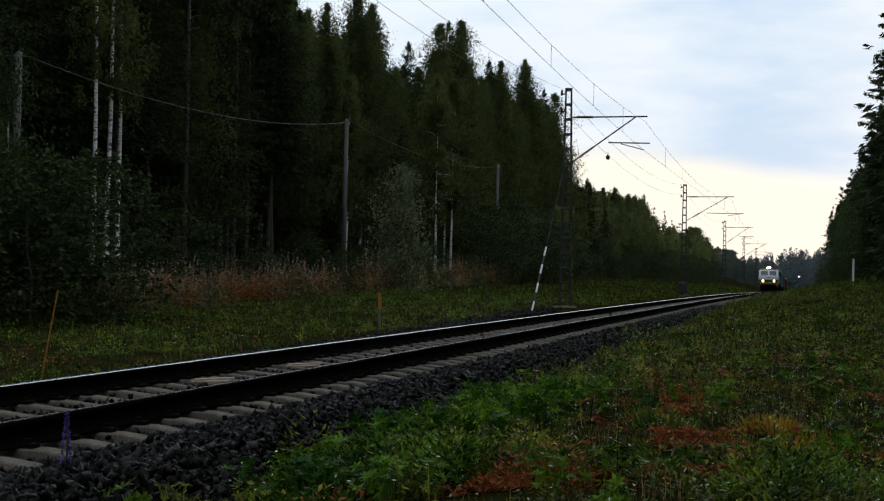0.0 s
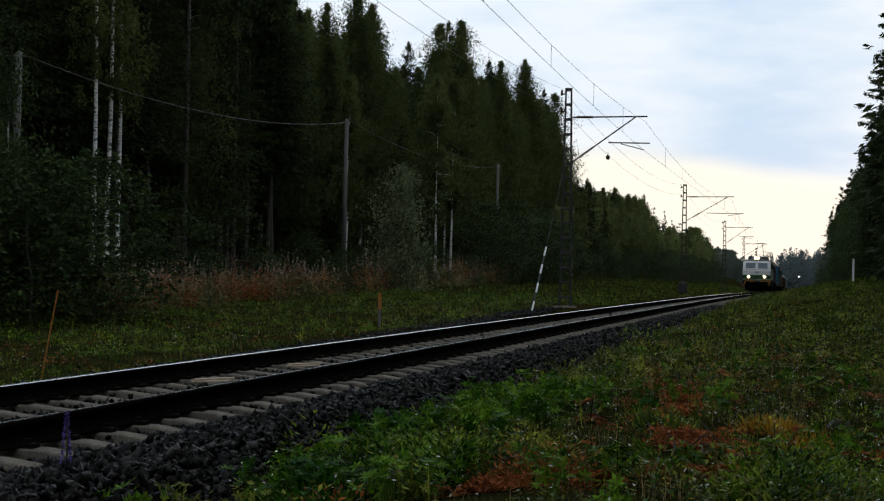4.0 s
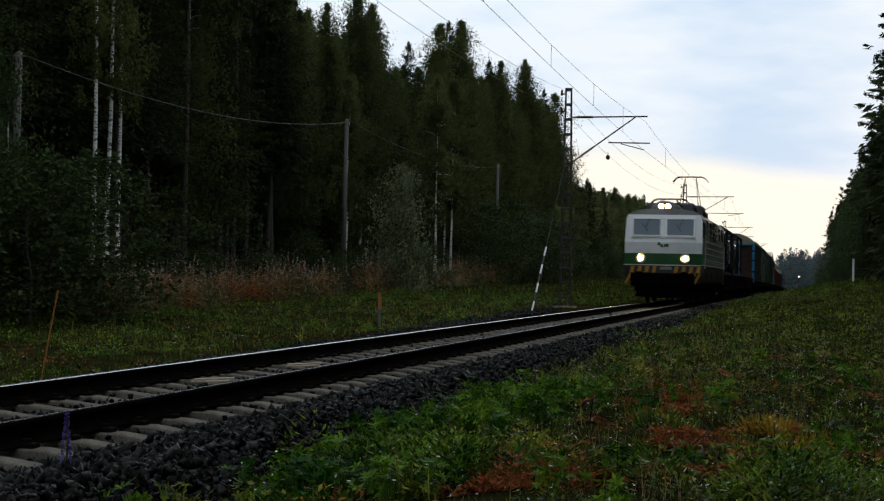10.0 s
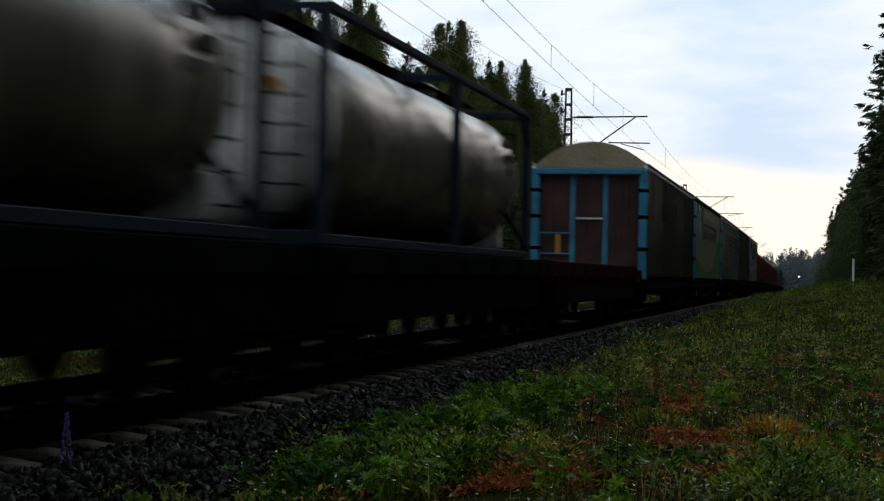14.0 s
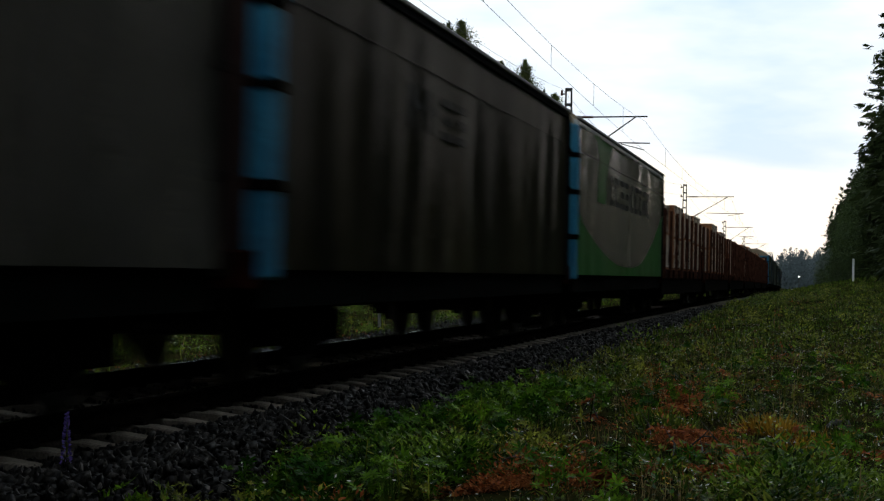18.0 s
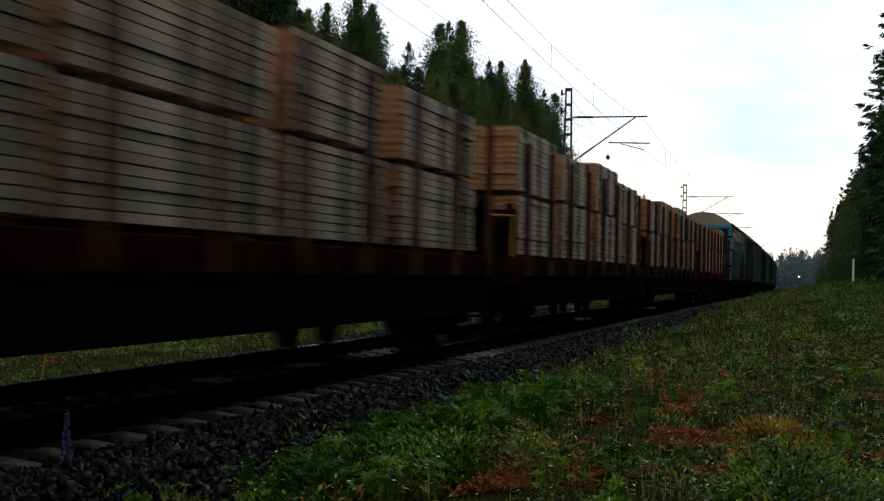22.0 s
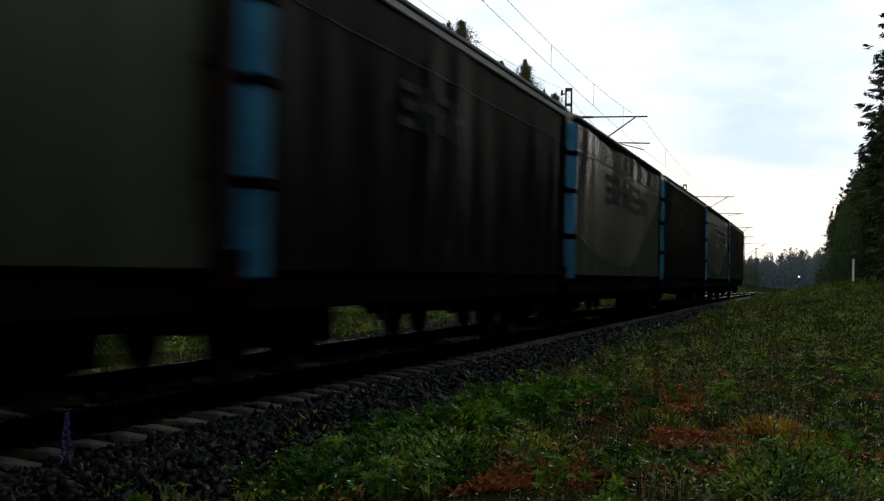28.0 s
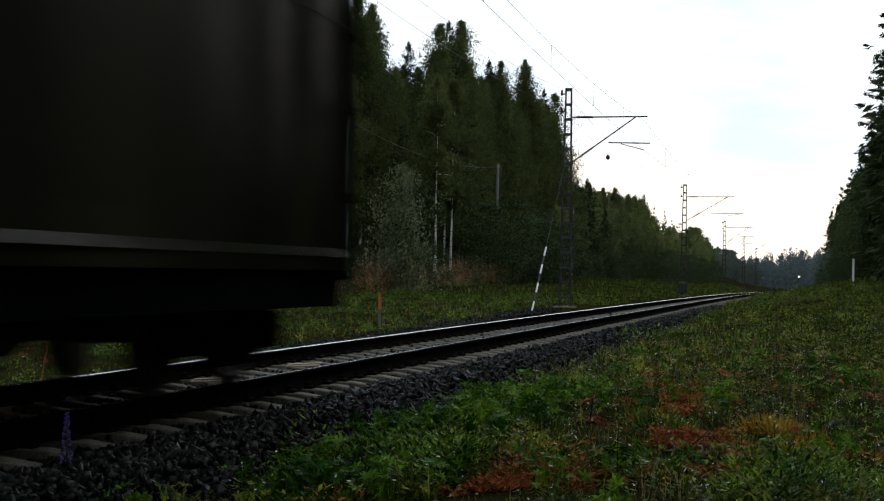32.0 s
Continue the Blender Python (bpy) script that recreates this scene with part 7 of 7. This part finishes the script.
            for z in (1.75, 2.6, 3.3):
                part("post_hinge", Shape().box(x - 0.13, x + 0.13, d * (h - 0.13) - 0.17, d * (h - 0.13) + 0.17, z - 0.05, z + 0.05, 0.015), SHADED_SOOT, ob)
        part("header", Shape().box(-1.42, 1.42, d * h - 0.06, d * h + 0.04, z1 - 0.12, z1 + 0.04, 0.02), END_BLUE if d < 0 else WAGON_DARK, ob, "bright blue top frame" if d < 0 else "")
        for x in (-0.46, 0.42):
            part("door_post", Shape().box(x - 0.07, x + 0.07, y + d * 0.05 - 0.03, y + d * 0.05 + 0.05, z0, z1 - 0.1, 0.015), END_BLUE, ob)
        for z in (1.6, 2.15):
            part("handrail", Shape().tube((-1.4, y + d * 0.15, z), (-0.46, y + d * 0.15, z), 0.022), END_BLUE, ob)
        part("latch_bar", Shape().tube((-0.35, y + d * 0.1, 2.55), (0.35, y + d * 0.1, 2.55), 0.03), SILVER, ob)
        part("yellow_plate", Shape().box(-0.9, -0.76, y + d * 0.14 - 0.012, y + d * 0.14 + 0.012, 1.62, 2.12, 0.004), YELLOW, ob)
        part("end_beam", Shape().box(-1.44, 1.44, d * h - 0.1, d * h + 0.05, 0.86, 1.2, 0.02), WAGON_BROWN, ob)
        buffers(ob, d * (h + 0.04), d, 1.04)
        bogie(ob, d * (h - 2.3))
    part("floor", Shape().box(-1.4, 1.4, -h + 0.1, h - 0.1, 1.0, 1.16, 0.01), WAGON_DARK, ob)
    part("centre_sill", Shape().box(-0.3, 0.3, -h, h, 0.6, 1.0, 0.02), SHADED_SOOT, ob)
    part("brake_cylinder", Shape().lathe([(-0.6, 0.2), (0.6, 0.2)], "y", (0.7, 0.5, 0.68), 14), SHADED_SOOT, ob)
    for i in range(5):
        y = -h * 0.55 + h * 1.1 * i / 4
        part("step_bracket", Shape().box(1.36, 1.43, y - 0.05, y + 0.05, 0.66, 0.92, 0.01), SHADED_SOOT, ob)
    return ob


GROUP_1 = [(62.8, 80.1, "dark", "dark", "white"), (81.2, 98.5, "grey", "green", "dark"), (99.6, 117.1, "sooty", "sooty", "white"), (118.2, 135.5, "rust", "rust", "white"), (136.5, 154.8, "grey", "green", "dark")]
GROUP_2 = [(285.5, 302.5, "dingy", "dark", "dark"), (303.5, 321.4, "dark", "black", "white"), (322.5, 341.2, "olive", "olive", "white"), (342.3, 359.4, "black", "black", "white"), (360.5, 378.2, "dingy", "olive", "dark"), (379.3, 398.5, "black", "black", "white"), (399.6, 418.0, "dingy", "olive", "dark"), (419.1, 437.6, "rust", "rust", "white")]
for _i, (_a, _b, _f, _e, _k) in enumerate(GROUP_1 + GROUP_2):
    covered_wagon(_a, _b, _f, _e, _k, _i, 9 if _f in ("grey", "dingy", "sooty") else 4)

TIMBER_LAYER = {}


def timber_package(s, length, z, wide, layers, seed, x=0.0):
    """A strapped package of sawn boards lying lengthwise, layer upon layer."""
    rnd = random.Random(seed)
    ob = vehicle("timber_package", "strapped package of pale sawn boards with orange-brown ends", "timber package", s, "timber packages")
    key = (round(length, 1), round(wide, 2))
    if key not in TIMBER_LAYER:
        n, low, high = 10, [], []
        for i in range(n):
            a, b = -wide + 2 * wide * i / n, -wide + 2 * wide * (i + 1) / n
            low += [(a + 0.004, 0.03), (a + 0.004, 0.006), (b - 0.004, 0.006), (b - 0.004, 0.03)]
            high += [(a + 0.004, 0.06), (a + 0.004, 0.080), (b - 0.004, 0.080), (b - 0.004, 0.06)]
        sh = Shape().prism(low + high[::-1], -length / 2, length / 2)
        sh.m[-2:] = [1, 1]
        TIMBER_LAYER[key] = sh.mesh("board_layer", [TIMBER, TIMBER_RED])
    for i in range(layers):
        o = new("board_layer", TIMBER_LAYER[key])
        o.parent = ob
        o.matrix_basis = Matrix.Translation((x + rnd.uniform(-0.012, 0.012), rnd.uniform(-0.03, 0.03), z + 0.08 + 0.0865 * i))
    for y in (-length * 0.36, 0, length * 0.36):
        part("bearer", Shape().box(-wide * 0.98, wide * 0.98, y - 0.05, y + 0.05, z, z + 0.08, 0.006), TIMBER_RED, ob)
        part("strap", Shape().box(x - wide - 0.018, x + wide + 0.018, y - 0.018, y + 0.018, z + 0.06, z + 0.09 + 0.0865 * layers, 0.002), SHADED_SOOT, ob)
    return ob


def timber_wagon(s0, s1, seed):
    ob = flat_wagon(s0, s1, WAGON_BROWN, "red-brown timber wagon loaded with sawn boards", "timber wagons")
    L = s1 - s0
    h = L / 2
    for d in (-1, 1):
        y = d * (h - 0.08)
        part("end_board", Shape().box(-1.36, 1.36, y - 0.04, y + 0.04, 1.28, 2.05, 0.012), WAGON_BROWN, ob)
        for x in (-1.25, -0.4, 0.4, 1.25):
            part("end_stanchion", Shape().box(x - 0.06, x + 0.06, y + d * 0.02 - 0.06, y + d * 0.02 + 0.06, 1.2, 2.15, 0.015), WAGON_BROWN, ob)
        part("handrail", Shape().sweep([(1.32, y + d * 0.14, 1.3), (1.32, y + d * 0.14, 1.95), (0.9, y + d * 0.14, 1.95)], 0.02, 6), YELLOW, ob)
    posts = 9
    for i in range(posts):
        y = -h + 0.55 + (L - 1.1) * i / (posts - 1)
        for x in (-1.455, 1.455):
            part("side_stanchion", Shape().box(x - 0.045, x + 0.045, y - 0.06, y + 0.06, 1.0, 3.12, 0.012), STAKE, ob)
    rnd = random.Random(seed)
    n = 4
    cell = (L - 0.5) / n
    for i in range(n):
        s = s0 + 0.25 + cell * (i + 0.5)
        length = cell - rnd.choice([0.15, 0.25, 0.4, 0.7, 1.0])
        layers = rnd.choice([11, 11, 12])
        w = rnd.uniform(1.18, 1.37)
        timber_package(s, length, 1.27, w, layers, seed * 31 + i)
        timber_package(s + rnd.uniform(-0.1, 0.1), length - rnd.choice([0, 0.1, 0.3, 0.6]), 1.27 + 0.083 + 0.0865 * layers, w - rnd.uniform(0, 0.08), rnd.choice([10, 11, 12]), seed * 37 + i)


for _i, (_a, _b) in enumerate(((155.9, 175.2), (176.7, 196.9), (198.6, 217.4), (219.6, 240.4), (241.6, 261.3), (263.1, 284.7))):
    timber_wagon(_a, _b, _i + 3)


def motions():
    times = [float(i) for i in range(33)]
    for ob, s in MOVING:
        walk(ob, [(t, rail_pose(train_y(t) + s)) for t in times])
    # the wheels roll: a row every thirtieth of a second, under a quarter of a turn each
    fine = [i / 30 for i in range(961)]
    for wheels, radius in ROLLING:
        hub = wheels.matrix_basis.copy()
        walk(wheels, [(t, hub @ pose(0, 0, 0, math.degrees((train_y(0.0) - train_y(t)) / radius), 0, 0)) for t in fine])


motions()
